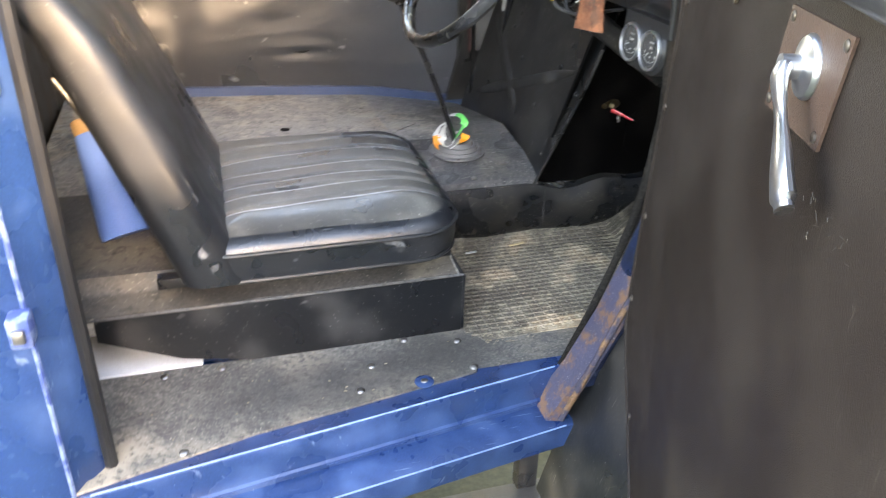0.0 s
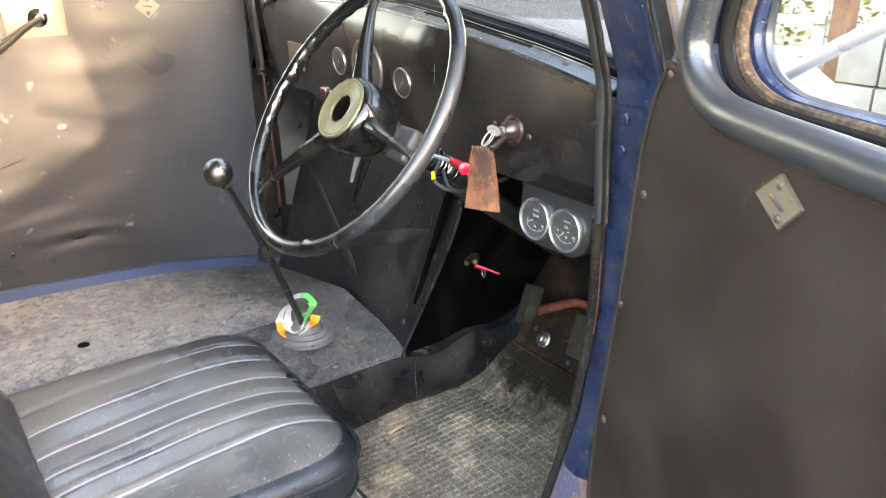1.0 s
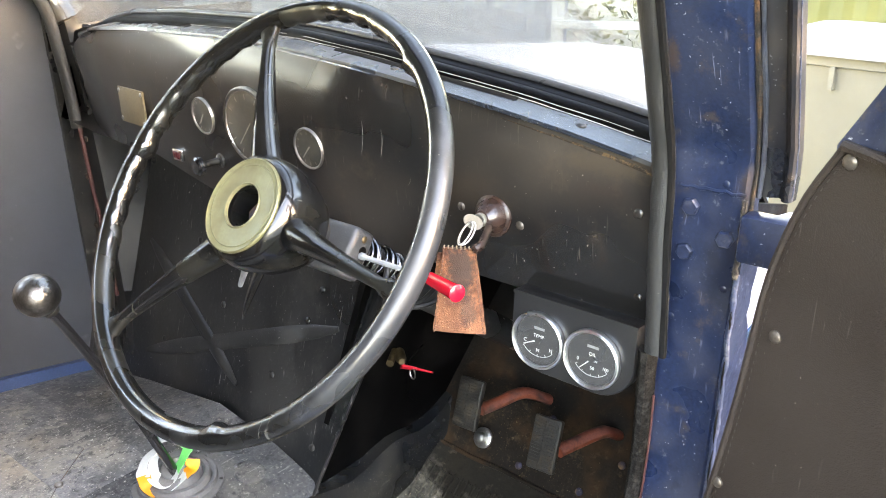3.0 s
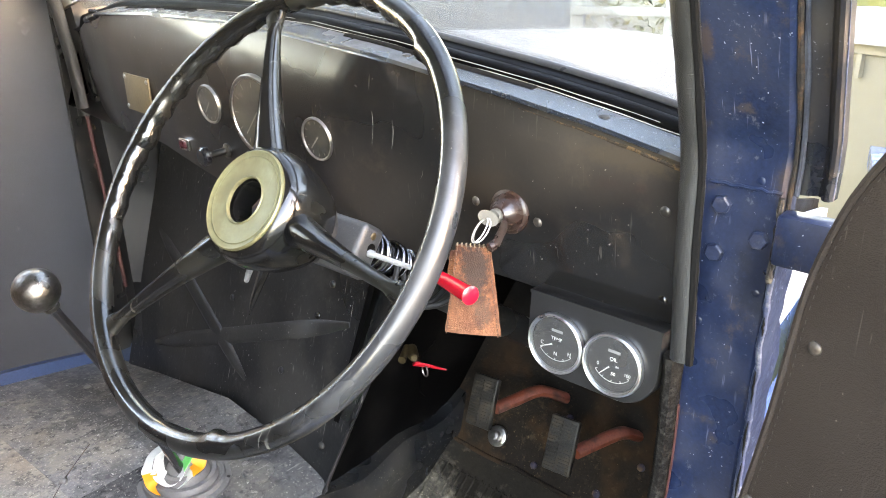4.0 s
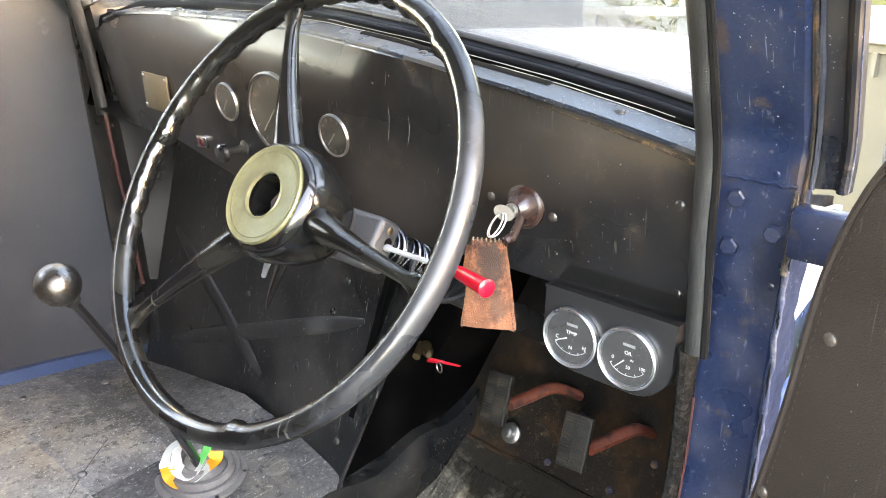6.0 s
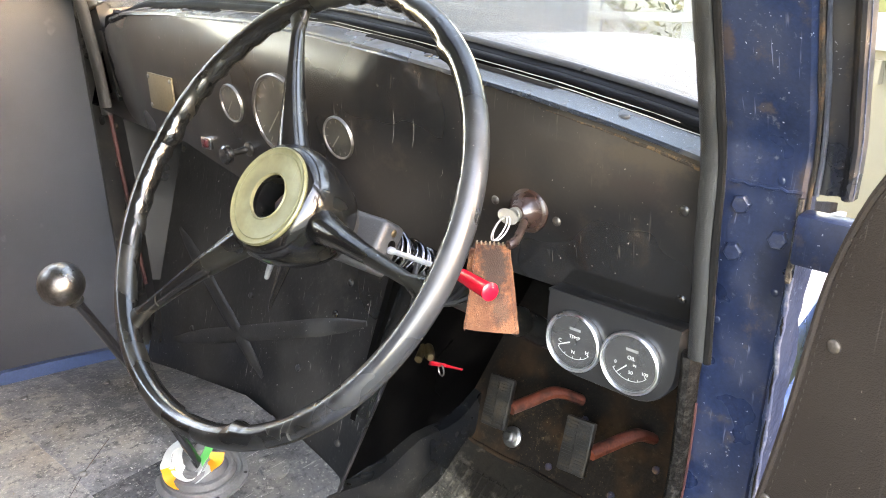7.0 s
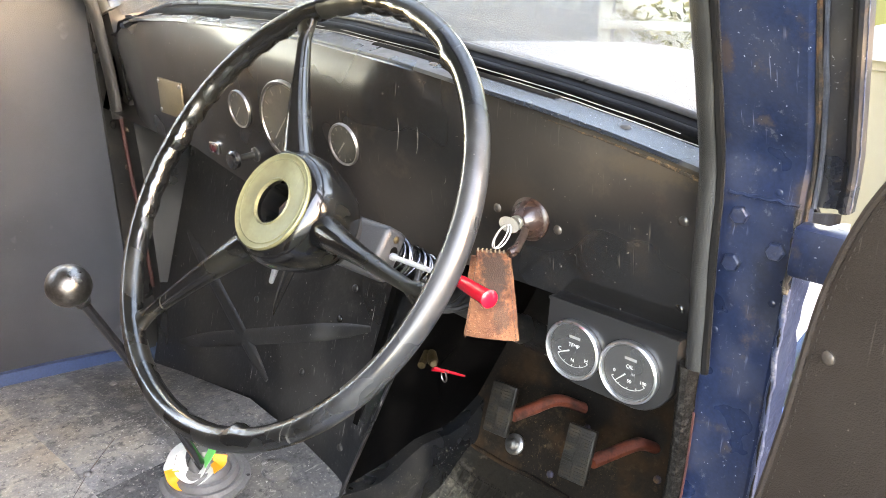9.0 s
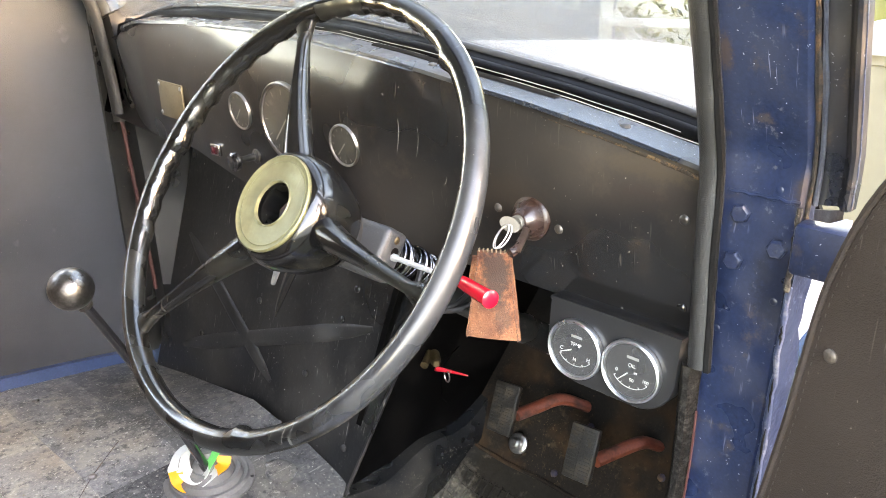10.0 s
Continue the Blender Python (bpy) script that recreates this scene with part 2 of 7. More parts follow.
BRASS = mat("dull_brass", (0.135, 0.132, 0.070), 0.46, 0.35, var=0.15, bump=0.05, stain=(0.11, 0.105, 0.058), stain_scale=30, mottle=(60, 0.55, 0.7, (0.10, 0.095, 0.05)), scratch=((0.22, 0.21, 0.13), 0.4))
CREAM_METAL = mat("cream_metal", (0.20, 0.185, 0.155), 0.42, 0.3, var=0.15, mottle=(90, 0.55, 0.7, (0.13, 0.11, 0.085)))
PLATE_METAL = mat("weathered_plate", (0.14, 0.115, 0.085), 0.5, 0.2, var=0.2, mottle=(70, 0.5, 0.68, (0.11, 0.082, 0.056)))
FOOT_PAINT = mat("rusting_jamb", (0.05, 0.05, 0.085), 0.5, var=0.3, mottle=(26, 0.50, 0.60, (0.16, 0.082, 0.04)), bump=0.4, bump_scale=160, specks=(120, 0.67, (0.4, 0.38, 0.36)))
NAMEPLATE = mat("nameplate", (0.21, 0.160, 0.095), 0.42, 0.5, mottle=(60, 0.55, 0.75, (0.15, 0.11, 0.07)))
BROWN_BAKELITE = mat("brown_bakelite", (0.034, 0.0165, 0.0125), 0.28, coat=0.15, stain=(0.055, 0.036, 0.028), stain_scale=50)
LEATHER = mat("tan_leather", (0.30, 0.105, 0.042), 0.6, var=0.4, grain=600, stain=(0.13, 0.045, 0.024), stain_scale=40, stain_at=(0.48, 0.66), leather=900, bump=0.4, mottle=(90, 0.58, 0.68, (0.10, 0.04, 0.025)), specks=(190, 0.66, (0.36, 0.22, 0.13)), patch=[((-0.058, 0.192, 1.168), (0.03, 0.0135, 0.032), (0.030, 0.016, 0.013), 0.9), ((-0.058, 0.186, 1.125), (0.03, 0.008, 0.018), (0.045, 0.024, 0.018), 0.7)])
RED_PLASTIC = mat("red_plastic", (0.55, 0.007, 0.020), 0.3, coat=0.15, var=0.05)
RED_EDGE = mat("dull_red_seal", (0.060, 0.015, 0.013), 0.6, var=0.3)
RED_PAINT = mat("faded_red_paint", (0.170, 0.036, 0.016), 0.6, var=0.3, stain=(0.05, 0.022, 0.014), stain_scale=30, stain_at=(0.50, 0.66))
TRIM_LEATHER = mat("trim_leather", (0.0150, 0.0150, 0.0148), 0.46, leather=1100, bump=0.34, var=0.25, specks=(200, 0.72, (0.15, 0.13, 0.1)))
FUZZY = mat("black_pile", (0.011, 0.011, 0.011), 0.98, bump=1.0, bump_scale=1200, spec=0.05)
PILE = mat("frayed_pile", (0.016, 0.0145, 0.013), 0.95, bump=1.0, bump_scale=700, spec=0.05, var=0.6, grain=500, mottle=(160, 0.50, 0.60, (0.034, 0.031, 0.028)))
TUNNEL = mat("tunnel_vinyl", (0.0082, 0.0090, 0.0100), 0.28, leather=700, bump=0.2, stain=(0.034, 0.029, 0.022), stain_scale=9, stain_at=(0.48, 0.74), mottle=(40, 0.56, 0.68, (0.05, 0.043, 0.033)), specks=(110, 0.67, (0.25, 0.22, 0.17)), scratch=((0.16, 0.15, 0.13), 0.7))
DIAL = mat("dial_black", (0.012, 0.012, 0.012), 0.35, var=0.05, bump=0.02)
DIAL_OLD = mat("faded_dial", (0.042, 0.038, 0.028), 0.5, bump=0.05, var=0.25, stain=(0.075, 0.068, 0.048), stain_scale=40)
WHITE_PRINT = mat("white_print", (0.75, 0.75, 0.72), 0.6, var=0.02, bump=0.0)
FADED_PRINT = mat("faded_print", (0.22, 0.205, 0.16), 0.6, var=0.1, bump=0.0)
WHITE_PLASTIC = mat("white_tape", (0.55, 0.56, 0.53), 0.45, var=0.06)
ORANGE_PLASTIC = mat("orange_tape", (0.85, 0.28, 0.02), 0.45, var=0.05)
GREEN_PLASTIC = mat("green_tape", (0.10, 0.65, 0.16), 0.45, var=0.05)
YELLOW_PLASTIC = mat("yellow_plastic", (0.75, 0.55, 0.03), 0.45, var=0.05)
BLUE_PLASTIC = mat("blue_plastic", (0.09, 0.19, 0.52), 0.45, var=0.06, bump=0.05)
WOOD = mat("bare_wood", (0.30, 0.20, 0.10), 0.7, var=0.25, stain=(0.16, 0.10, 0.05), stain_scale=18)
STRAW = mat("straw", (0.55, 0.42, 0.22), 0.8)
GLASS = glass("clear_glass", (1, 1, 1), 0.25)
SCREEN_GLASS = glass("windscreen_glass", (0.80, 0.83, 0.84), 0.7, 0.04)


# ---- mesh helpers ----
def part(name, bm, material, parent=None, label="", smooth=True):
    me = bpy.data.meshes.new(name)
    bmesh.ops.recalc_face_normals(bm, faces=bm.faces)
    bm.to_mesh(me)
    bm.free()
    if smooth:
        for p in me.polygons:
            p.use_smooth = True
        me.set_sharp_from_angle(angle=radians(38))
    me.materials.append(material)
    ob = new(name, me)
    if parent:
        ob.parent = parent
    if label:
        ob["label"] = label
    return ob


def empty(name, at, label, category, kind="", group=""):
    ob = new(name)
    ob.empty_display_size = 0.05
    ob.location = at
    return tagged(ob, label, category, group, kind)


def sub(name, bm, material, parent, label="", smooth=True):
    """A part under an Empty that stands away from the origin: its mesh is given in world metres."""
    ob = part(name, bm, material, None, label, smooth)
    top = Matrix.Identity(4)
    p = parent
    while p:
        top = p.matrix_basis @ top
        p = p.parent
    ob.parent = parent
    ob.matrix_parent_inverse = top.inverted()
    return ob


def thing(name, bm, material, label, category, kind="", group="", smooth=True):
    return tagged(part(name, bm, material, None, "", smooth), label, category, group, kind)


def box(x0, x1, y0, y1, z0, z1, bevel=0.0, bm=None, m=None, seg=2):
    bm = bm or bmesh.new()
    vs = [bm.verts.new((x, y, z)) for x in (x0, x1) for y in (y0, y1) for z in (z0, z1)]
    fs = [bm.faces.new([vs[i] for i in f]) for f in ((0, 1, 3, 2), (4, 6, 7, 5), (0, 4, 5, 1), (2, 3, 7, 6), (0, 2, 6, 4), (1, 5, 7, 3))]
    made = vs
    if bevel:
        es = list({e for f in fs for e in f.edges})
        r = bmesh.ops.bevel(bm, geom=es, offset=bevel, segments=seg, affect="EDGES", profile=0.5)
        made = list({v for f in r["faces"] for v in f.verts} | {v for v in vs if v.is_valid})
    if m is not None:
        bmesh.ops.transform(bm, matrix=m, verts=made)
    return bm


def loft(rings, closed=True, cap=True, bm=None, loop=False):
    """Skin over rings of points, all of one length."""
    bm = bm or bmesh.new()
    vv = [[bm.verts.new(p) for p in r] for r in rings]
    n = len(rings[0])
    pairs = list(zip(vv, vv[1:])) + ([(vv[-1], vv[0])] if loop else [])
    for a, b in pairs:
        for i in range(n if closed else n - 1):
            j = (i + 1) % n
            bm.faces.new((a[i], a[j], b[j], b[i]))
    if cap and closed and not loop:
        bm.faces.new(vv[0])
        bm.faces.new(vv[-1])
    return bm


def smooth_path(pts, n=8, closed=False):
    """Catmull-Rom points through pts."""
    P = [Vector(p) for p in pts]
    out = []
    m = len(P)
    for i in range(m if closed else m - 1):
        if closed:
            a, b, c, d = P[(i - 1) % m], P[i], P[(i + 1) % m], P[(i + 2) % m]
        else:
            b, c = P[i], P[i + 1]
            a = P[i - 1] if i else b * 2 - c
            d = P[i + 2] if i + 2 < m else c * 2 - b
        for k in range(n):
            t = k / n
            out.append(0.5 * (2 * b + (c - a) * t + (2 * a - 5 * b + 4 * c - d) * t * t + (3 * b - a - 3 * c + d) * t ** 3))
    if not closed:
        out.append(P[-1].copy())
    return out


def sweep(pts, radius, seg=10, closed=False, bm=None, flat=1.0, up=None):
    """A round or flattened bar along points; radius: a number or a function of 0..1."""
    P = [Vector(p) for p in pts]
    n = len(P)
    rings = []
    ref = Vector(up) if up else None
    last = None
    for i in range(n):
        d = (P[(i + 1) % n] - P[i - 1]) if closed else (P[min(i + 1, n - 1)] - P[max(i - 1, 0)])
        d.normalize()
        if ref:
            a = ref - d * ref.dot(d)
        elif last:
            a = last - d * last.dot(d)
        else:
            a = d.orthogonal()
        a.normalize()
        last = a
        b = d.cross(a)
        r = radius(i / max(1, n - 1)) if callable(radius) else radius
        rings.append([P[i] + a * math.cos(2 * math.pi * k / seg) * r * flat + b * math.sin(2 * math.pi * k / seg) * r for k in range(seg)])
    return loft(rings, True, not closed, bm, loop=closed)


def lathe(profile, m=None, seg=32, bm=None, cap=True):
    """Profile of (radius, height) turned round z."""
    rings = [[Vector((r * math.cos(2 * math.pi * k / seg), r * math.sin(2 * math.pi * k / seg), h)) for k in range(seg)] for r, h in profile]
    if m is not None:
        rings = [[m @ v for v in r] for r in rings]
    return loft(rings, True, cap, bm)


def slab(outline, depth, bm=None):
    """A flat outline of 3D points given a depth vector."""
    d = Vector(depth)
    a = [Vector(p) for p in outline]
    return loft([a, [p + d for p in a]], True, True, bm)


def axis(at, towards, spin=0.0):
    """A pose at a place whose z looks along a vector."""
    q = Vector(towards).to_track_quat("Z", "Y")
    return Matrix.Translation(at) @ q.to_matrix().to_4x4() @ Matrix.Rotation(spin, 4, "Z")


def screw(at, towards, r, parent, material=None, slot=True):
    m = axis(at, towards, random.random() * 3)
    bm = lathe([(r, -0.001), (r, r * 0.16), (r * 0.8, r * 0.38), (r * 0.4, r * 0.48), (0.0001, r * 0.50)], m, 12)
    return sub("screw", bm, material or DARK_STEEL, parent)


def rounded(w, h, r, n=6, corners=(1, 1, 1, 1)):
    """A rounded rectangle about the origin in 2D."""
    out = []
    for k, (sx, sy) in enumerate(((1, 1), (-1, 1), (-1, -1), (1, -1))):
        rr = r * corners[k]
        if rr == 0:
            out += [(sx * w / 2, sy * h / 2)] * 1
            continue
        cx, cy = sx * (w / 2 - rr), sy * (h / 2 - rr)
        for i in range(n + 1):
            a = math.pi / 2 * (k + i / n)
            out.append((cx + rr * math.cos(a), cy + rr * math.sin(a)))
    return out


def lerp(table, v):
    """Linear reading of rows (v, a, b, ...)."""
    if v <= table[0][0]:
        return table[0][1:]
    for p, q in zip(table, table[1:]):
        if v <= q[0]:
            f = (v - p[0]) / (q[0] - p[0])
            return tuple(a + (b - a) * f for a, b in zip(p[1:], q[1:]))
    return table[-1][1:]


# ---- cab structure ----
RAIL = [(-1.0, 0.787), (-0.45, 0.765), (-0.22, 0.750), (-0.03, 0.719), (0.07, 0.700)]


def floor_z(x, y, prof):
    """Height of the raised floor: a cross profile that runs out to the far door's rail."""
    if y <= 0.76:
        return lerp(prof, y)[0]
    far_ = lerp(RAIL, x)[0] - 0.022
    return 0.755 + (far_ - 0.755) * (y - 0.76) / 0.39


def cab_floor():
    prof = [(0.206, 0.688), (0.255, 0.694), (0.262, 0.700), (0.268, 0.726), (0.40, 0.736), (0.62, 0.742), (0.76, 0.755)]
    lid_prof = prof
    ys = [0.206, 0.255, 0.262, 0.268, 0.40, 0.50, 0.62, 0.70, 0.76, 0.85, 0.95, 1.05, 1.18]
    rear = loft([[(x, y, floor_z(x, y, prof)) for y in ys] + [(x, 1.18, 0.60), (x, 0.36, 0.60), (x, 0.36, 0.66), (x, 0.206, 0.66)] for x in [-0.98 + 0.0735 * i for i in range(11)]])
    fl = thing("cab_floor", rear, GREY_FLOOR, "worn grey-brown scuffed cab floor boards beside the seat", "floor", "structure")
    prof = [(0.528, 0.700), (0.534, 0.712), (0.56, 0.722), (0.62, 0.738), (0.76, 0.755)]
    xs = [-0.2447 + 0.0305 * i for i in range(10)]
    near = loft([[(x, y, floor_z(x, y, prof)) for y in [0.528, 0.534, 0.56, 0.59, 0.62, 0.67, 0.715]] + [(x, 0.715, 0.60), (x, 0.528, 0.60)] for x in xs])
    sub("gearbox_cover", near, WORN_BLACK, fl, "scuffed black gearbox cover plate")
    # boards step darker towards the bulkhead: its shade put into the colours
    for nm, run, m_, lab in (("front_board", xs[:5], DARK_FLOOR, "scuffed dark front floor board"), ("front_plate", xs[4:], SHADED_FLOOR, "scuffed floor plate darkened for the shade below the bulkhead")):
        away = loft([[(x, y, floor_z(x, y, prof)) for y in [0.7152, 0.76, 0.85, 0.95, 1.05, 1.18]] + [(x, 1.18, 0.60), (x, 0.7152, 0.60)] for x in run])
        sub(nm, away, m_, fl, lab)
    sub("scrape", sweep([(-0.30 + 0.012 * k, 0.70 + 0.011 * k, floor_z(-0.30 + 0.012 * k, 0.70 + 0.011 * k, prof) + 0.0004) for k in range(12)], 0.0009, 5, flat=0.5), RUST, fl, "thin rusty scrape")
    for x, y in ((-0.235, 0.759), (-0.33, 0.95), (-0.08, 1.02), (-0.5, 0.9), (-0.111, 0.545), (-0.2, 1.06), (-0.27, 0.99), (-0.04, 0.62), (-0.06, 0.9)):
        screw((x, y, floor_z(x, y, prof) + 0.0005), (0, 0, 1), 0.006, fl, DULL_STEEL)
    sub("drain_hole", lathe([(0.011, 0.0), (0.011, 0.0012), (0.0001, 0.0012)], Matrix.Translation((-0.476, 0.836, floor_z(-0.476, 0.836, prof))), 16), FUZZY, fl)
    sub("inspection_cover", lathe([(0.022, -0.004), (0.022, 0.0015), (0.019, 0.003), (0.012, 0.0022), (0.0001, 0.0022)], Matrix.Translation((-0.035, 0.600, 0.735)) @ Matrix.Rotation(0.2, 4, "X"), 24), WORN_BLACK, fl)
    lid = []
    for x in [-0.985 + 0.0735 * i for i in range(11)]:
        top = [(x, y, floor_z(x, y, lid_prof) + 0.004) for y in (0.207, 0.255, 0.262, 0.268, 0.40, 0.50, 0.575)]
        lid.append(top + [(p[0], p[1], p[2] - 0.003) for p in reversed(top)])
    sub("seat_box_lid", loft(lid), LID_DUST, fl, "dusty dark lid of the seat box")
    panel = [(-0.84, 0.689), (-0.84, 0.652), (-0.72, 0.600), (-0.60, 0.576), (-0.243, 0.576), (-0.243, 0.689)]
    sub("seat_box_panel", slab([(x, 0.199, z) for x, z in panel], (0, 0.006, 0)), BOX_BLACK, fl, "black painted steel seat box side")
    sub("seat_box_front", box(-0.243, -0.237, 0.199, 0.53, 0.58, 0.69, 0.002), BOX_BLACK, fl)
    sub("lid_lip", sweep([(-0.86, 0.202, 0.690), (-0.55, 0.202, 0.690), (-0.240, 0.202, 0.690)], 0.0024, 6), LIP_WORN, fl, "worn pale edge of the seat box")
    # pale plate added for the daylight that shows below the panel
    sub("daylight_plate", box(-0.88, -0.69, 0.206, 0.34, 0.572, 0.581, 0.001), DAYLIGHT_WHITE, fl, "pale plate standing in for daylight under the seat box")
    return fl


# floor tone darkened for the shade in front of the scuttle
SHADED_FLOOR = mat("shaded_floor_plate", (0.150, 0.149, 0.148), 0.38, var=0.3, grain=300, stain=(0.26, 0.22, 0.165), stain_scale=5, stain_at=(0.54, 0.68), bump=0.3, bump_scale=160, mottle=[(7, 0.45, 0.57, (0.055, 0.055, 0.056)), (26, 0.50, 0.60, (0.20, 0.185, 0.16)), (70, 0.53, 0.61, (0.035, 0.035, 0.036)), (170, 0.56, 0.64, (0.34, 0.31, 0.27))], specks=(80, 0.65, (0.6, 0.57, 0.52)), scratch=((0.45, 0.42, 0.38), 0.9))
LIP_WORN = mat("pale_lip", (0.10, 0.095, 0.088), 0.5, var=0.4, mottle=(50, 0.48, 0.6, (0.02, 0.02, 0.021)))
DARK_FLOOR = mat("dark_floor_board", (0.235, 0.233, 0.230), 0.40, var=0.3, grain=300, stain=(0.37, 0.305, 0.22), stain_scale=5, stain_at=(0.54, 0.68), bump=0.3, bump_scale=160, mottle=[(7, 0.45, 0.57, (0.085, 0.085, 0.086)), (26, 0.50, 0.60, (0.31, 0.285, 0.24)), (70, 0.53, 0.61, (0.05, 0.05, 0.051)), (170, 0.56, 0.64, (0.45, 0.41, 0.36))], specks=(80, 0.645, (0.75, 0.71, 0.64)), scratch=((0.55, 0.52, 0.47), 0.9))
DAYLIGHT_WHITE = mat("daylight_white", (0.55, 0.58, 0.62), 0.5, var=0.1)
cab_floor()


def ridge(x):
    return 0.077 + 0.155 * x


def sill():
    s = empty("door_sill", (-0.45, 0.0, 0.5), "blue painted steel door sill with highlights painted on its edges", "sill", "structure")
    rings = []
    for i in range(25):
        x = -0.90 + 0.88 * i / 24
        y = ridge(x)
        rings.append([(x, 0.24, 0.5735), (x, y + 0.006, 0.5738), (x, y + 0.001, 0.5755), (x, y - 0.003, 0.573), (x, y - 0.0045, 0.568), (x, y - 0.007, 0.522), (x, y - 0.011, 0.5195), (x, y - 0.0115, 0.516), (x, y - 0.008, 0.5125),
                      (x, y - 0.009, 0.508), (x, y - 0.024, 0.5065), (x, y - 0.062, 0.5025), (x, y - 0.067, 0.499), (x, y - 0.068, 0.492), (x, y - 0.064, 0.455), (x, y - 0.03, 0.44), (x, 0.24, 0.44)])
    sub("sill_pressing", loft(rings), BLUE_PAINT, s)
    # pale lines drawn on ridge and lip in place of their highlights
    for off, z in ((-0.001, 0.5752), (-0.0662, 0.5008)):
        pts = [(x, ridge(x) + off, z) for x in [-0.84 + 0.02 * k for k in range(37)]]
        sub("edge_highlight", sweep(pts, lambda t: 0.0013 + 0.0006 * noise.noise((t * 40, off * 90, 0)), 6), EDGE_BLUE, s, "pale line painted along the edge as its highlight")
    # tread strip, then the rubber mat bay in front of it
    out = [(-0.87, -0.052), (-0.62, 0.012), (-0.45, 0.040), (-0.253, 0.075), (-0.243, 0.10), (-0.243, 0.204), (-0.87, 0.204)]
    sub("tread_strip", slab([(x, y, 0.571) for x, y in out], (0, 0, 0.007)), STRIP_FLOOR, s, "grimy black tread strip with bolt heads")
    for x, y in ((-0.345, 0.068), (-0.35, 0.19), (-0.26, 0.165), (-0.255, 0.085), (-0.72, -0.005), (-0.66, 0.186), (-0.45, 0.07), (-0.42, 0.13), (-0.75, 0.185)):
        screw((x, y, 0.5785), (0, 0, 1), 0.007, s, DULL_STEEL)
    sub("washer_plate", lathe([(0.016, 0), (0.016, 0.002), (0.012, 0.003), (0.0001, 0.003)], Matrix.Translation((-0.345, 0.068, 0.5775)), 20), BLUE_PAINT, s)
    return s


EDGE_BLUE = mat("highlight_blue", (0.22, 0.34, 0.60), 0.35, var=0.25)
sill()


def footwell():
    f = empty("footwell", (0.1, 0.3, 0.57), "dark footwell with sloping toe board", "floor", "structure")
    sub("floor_pan", box(-0.25, 0.45, 0.085, 0.56, 0.56, 0.574), STRIP_FLOOR, f)
    sub("toe_board", slab([(0.294, 0.03, 0.650), (0.294, 0.56, 0.650), (0.515, 0.56, 0.99), (0.515, 0.03, 0.99)], (0.012, 0, -0.008)), RUSTY_SHADED_TOE, f, "dirty brown-stained toe board with shade painted on its upper part")
    sub("toe_edge", sweep([(0.291, 0.04 + 0.05 * k, 0.650 + 0.002 * math.sin(k * 2.1)) for k in range(11)], 0.004, 7), RUSTY_SHADED_TOE, f, "dirty lower edge of the toe board")
    for y, z in ((0.47, 0.69), (0.36, 0.665), (0.25, 0.668), (0.33, 0.74), (0.20, 0.72), (0.15, 0.80)):
        screw((0.294 + (z - 0.650) * 0.65 - 0.001, y, z), (-0.84, 0, 0.54), 0.006, f, RUST)
    # padded roll along the tunnel
    rings = []
    for i in range(22):
        x = -0.24 + 0.64 * i / 21
        dip = 0.010 * math.sin(i * 0.9) + 0.004 * math.sin(i * 2.3)
        top = 0.700 if x < 0.02 else 0.690 + 0.01 * math.sin(i)
        rise = max(0, x - 0.24) * 0.25
        rings.append([(x, 0.56, 0.565), (x, 0.532 + dip * 0.3, 0.575), (x, 0.516 + dip * 0.5, 0.60 + rise * 0.5), (x, 0.510 + dip * 0.4, 0.65 + rise * 0.8),
                      (x, 0.514, top - 0.02 + rise), (x, 0.524, top + rise), (x, 0.56, top + 0.004 + rise)])
    sub("tunnel_trim", loft(rings), TUNNEL, f, "scuffed black vinyl tunnel side")
    for x0, ln in ((0.040, 0.085),):
        sub("scuff", sweep([(x0 + 0.0012 * noise.noise((k * 0.9, 1, 1)), 0.510 - 0.001 * abs(k - 4) / 2, 0.690 - ln * k / 12) for k in range(13)], lambda t: 0.0008 * math.sin(math.pi * (0.1 + 0.8 * t)) * (1 + 0.6 * noise.noise((t * 12, 2, 2))), 6, flat=0.5), SCUFF_PALE, f, "pale scuff on the vinyl")
    sub("tunnel_wall", slab([(0.03, 0.545, 0.69), (0.13, 0.465, 1.13), (0.52, 0.465, 1.13), (0.52, 0.545, 0.69)], (0, 0.01, 0)), SHADE_BLACK, f)
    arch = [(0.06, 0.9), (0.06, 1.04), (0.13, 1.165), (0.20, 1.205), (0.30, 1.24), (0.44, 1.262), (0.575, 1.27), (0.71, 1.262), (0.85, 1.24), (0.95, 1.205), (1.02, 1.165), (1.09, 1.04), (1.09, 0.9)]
    sub("bulkhead", slab([(0.50, y, z) for y, z in arch], (0.01, 0, 0)), SHADE_BLACK, f)
    sub("cowl_side", slab([(0.085, 0.060, 0.57), (0.50, 0.066, 0.57), (0.50, 0.066, 1.06), (0.30, 0.062, 1.15), (0.085, 0.058, 1.20)], (0, 0.004, 0)), SHADE_BLACK, f)
    sub("under_scuttle", slab([(0.065, 0.05, 1.285), (0.065, 1.08, 1.285), (0.50, 1.02, 1.205), (0.50, 0.13, 1.19), (0.20, 0.06, 1.19)], (0, 0, -0.004)), SHADE_BLACK, f)
    sub("kick_panel", slab([(0.01, 0.03, 0.57), (0.48, 0.07, 0.57), (0.48, 0.07, 1.12), (0.02, 0.03, 1.25)], (0, -0.006, 0)), SHADE_BLACK, f)
    return f


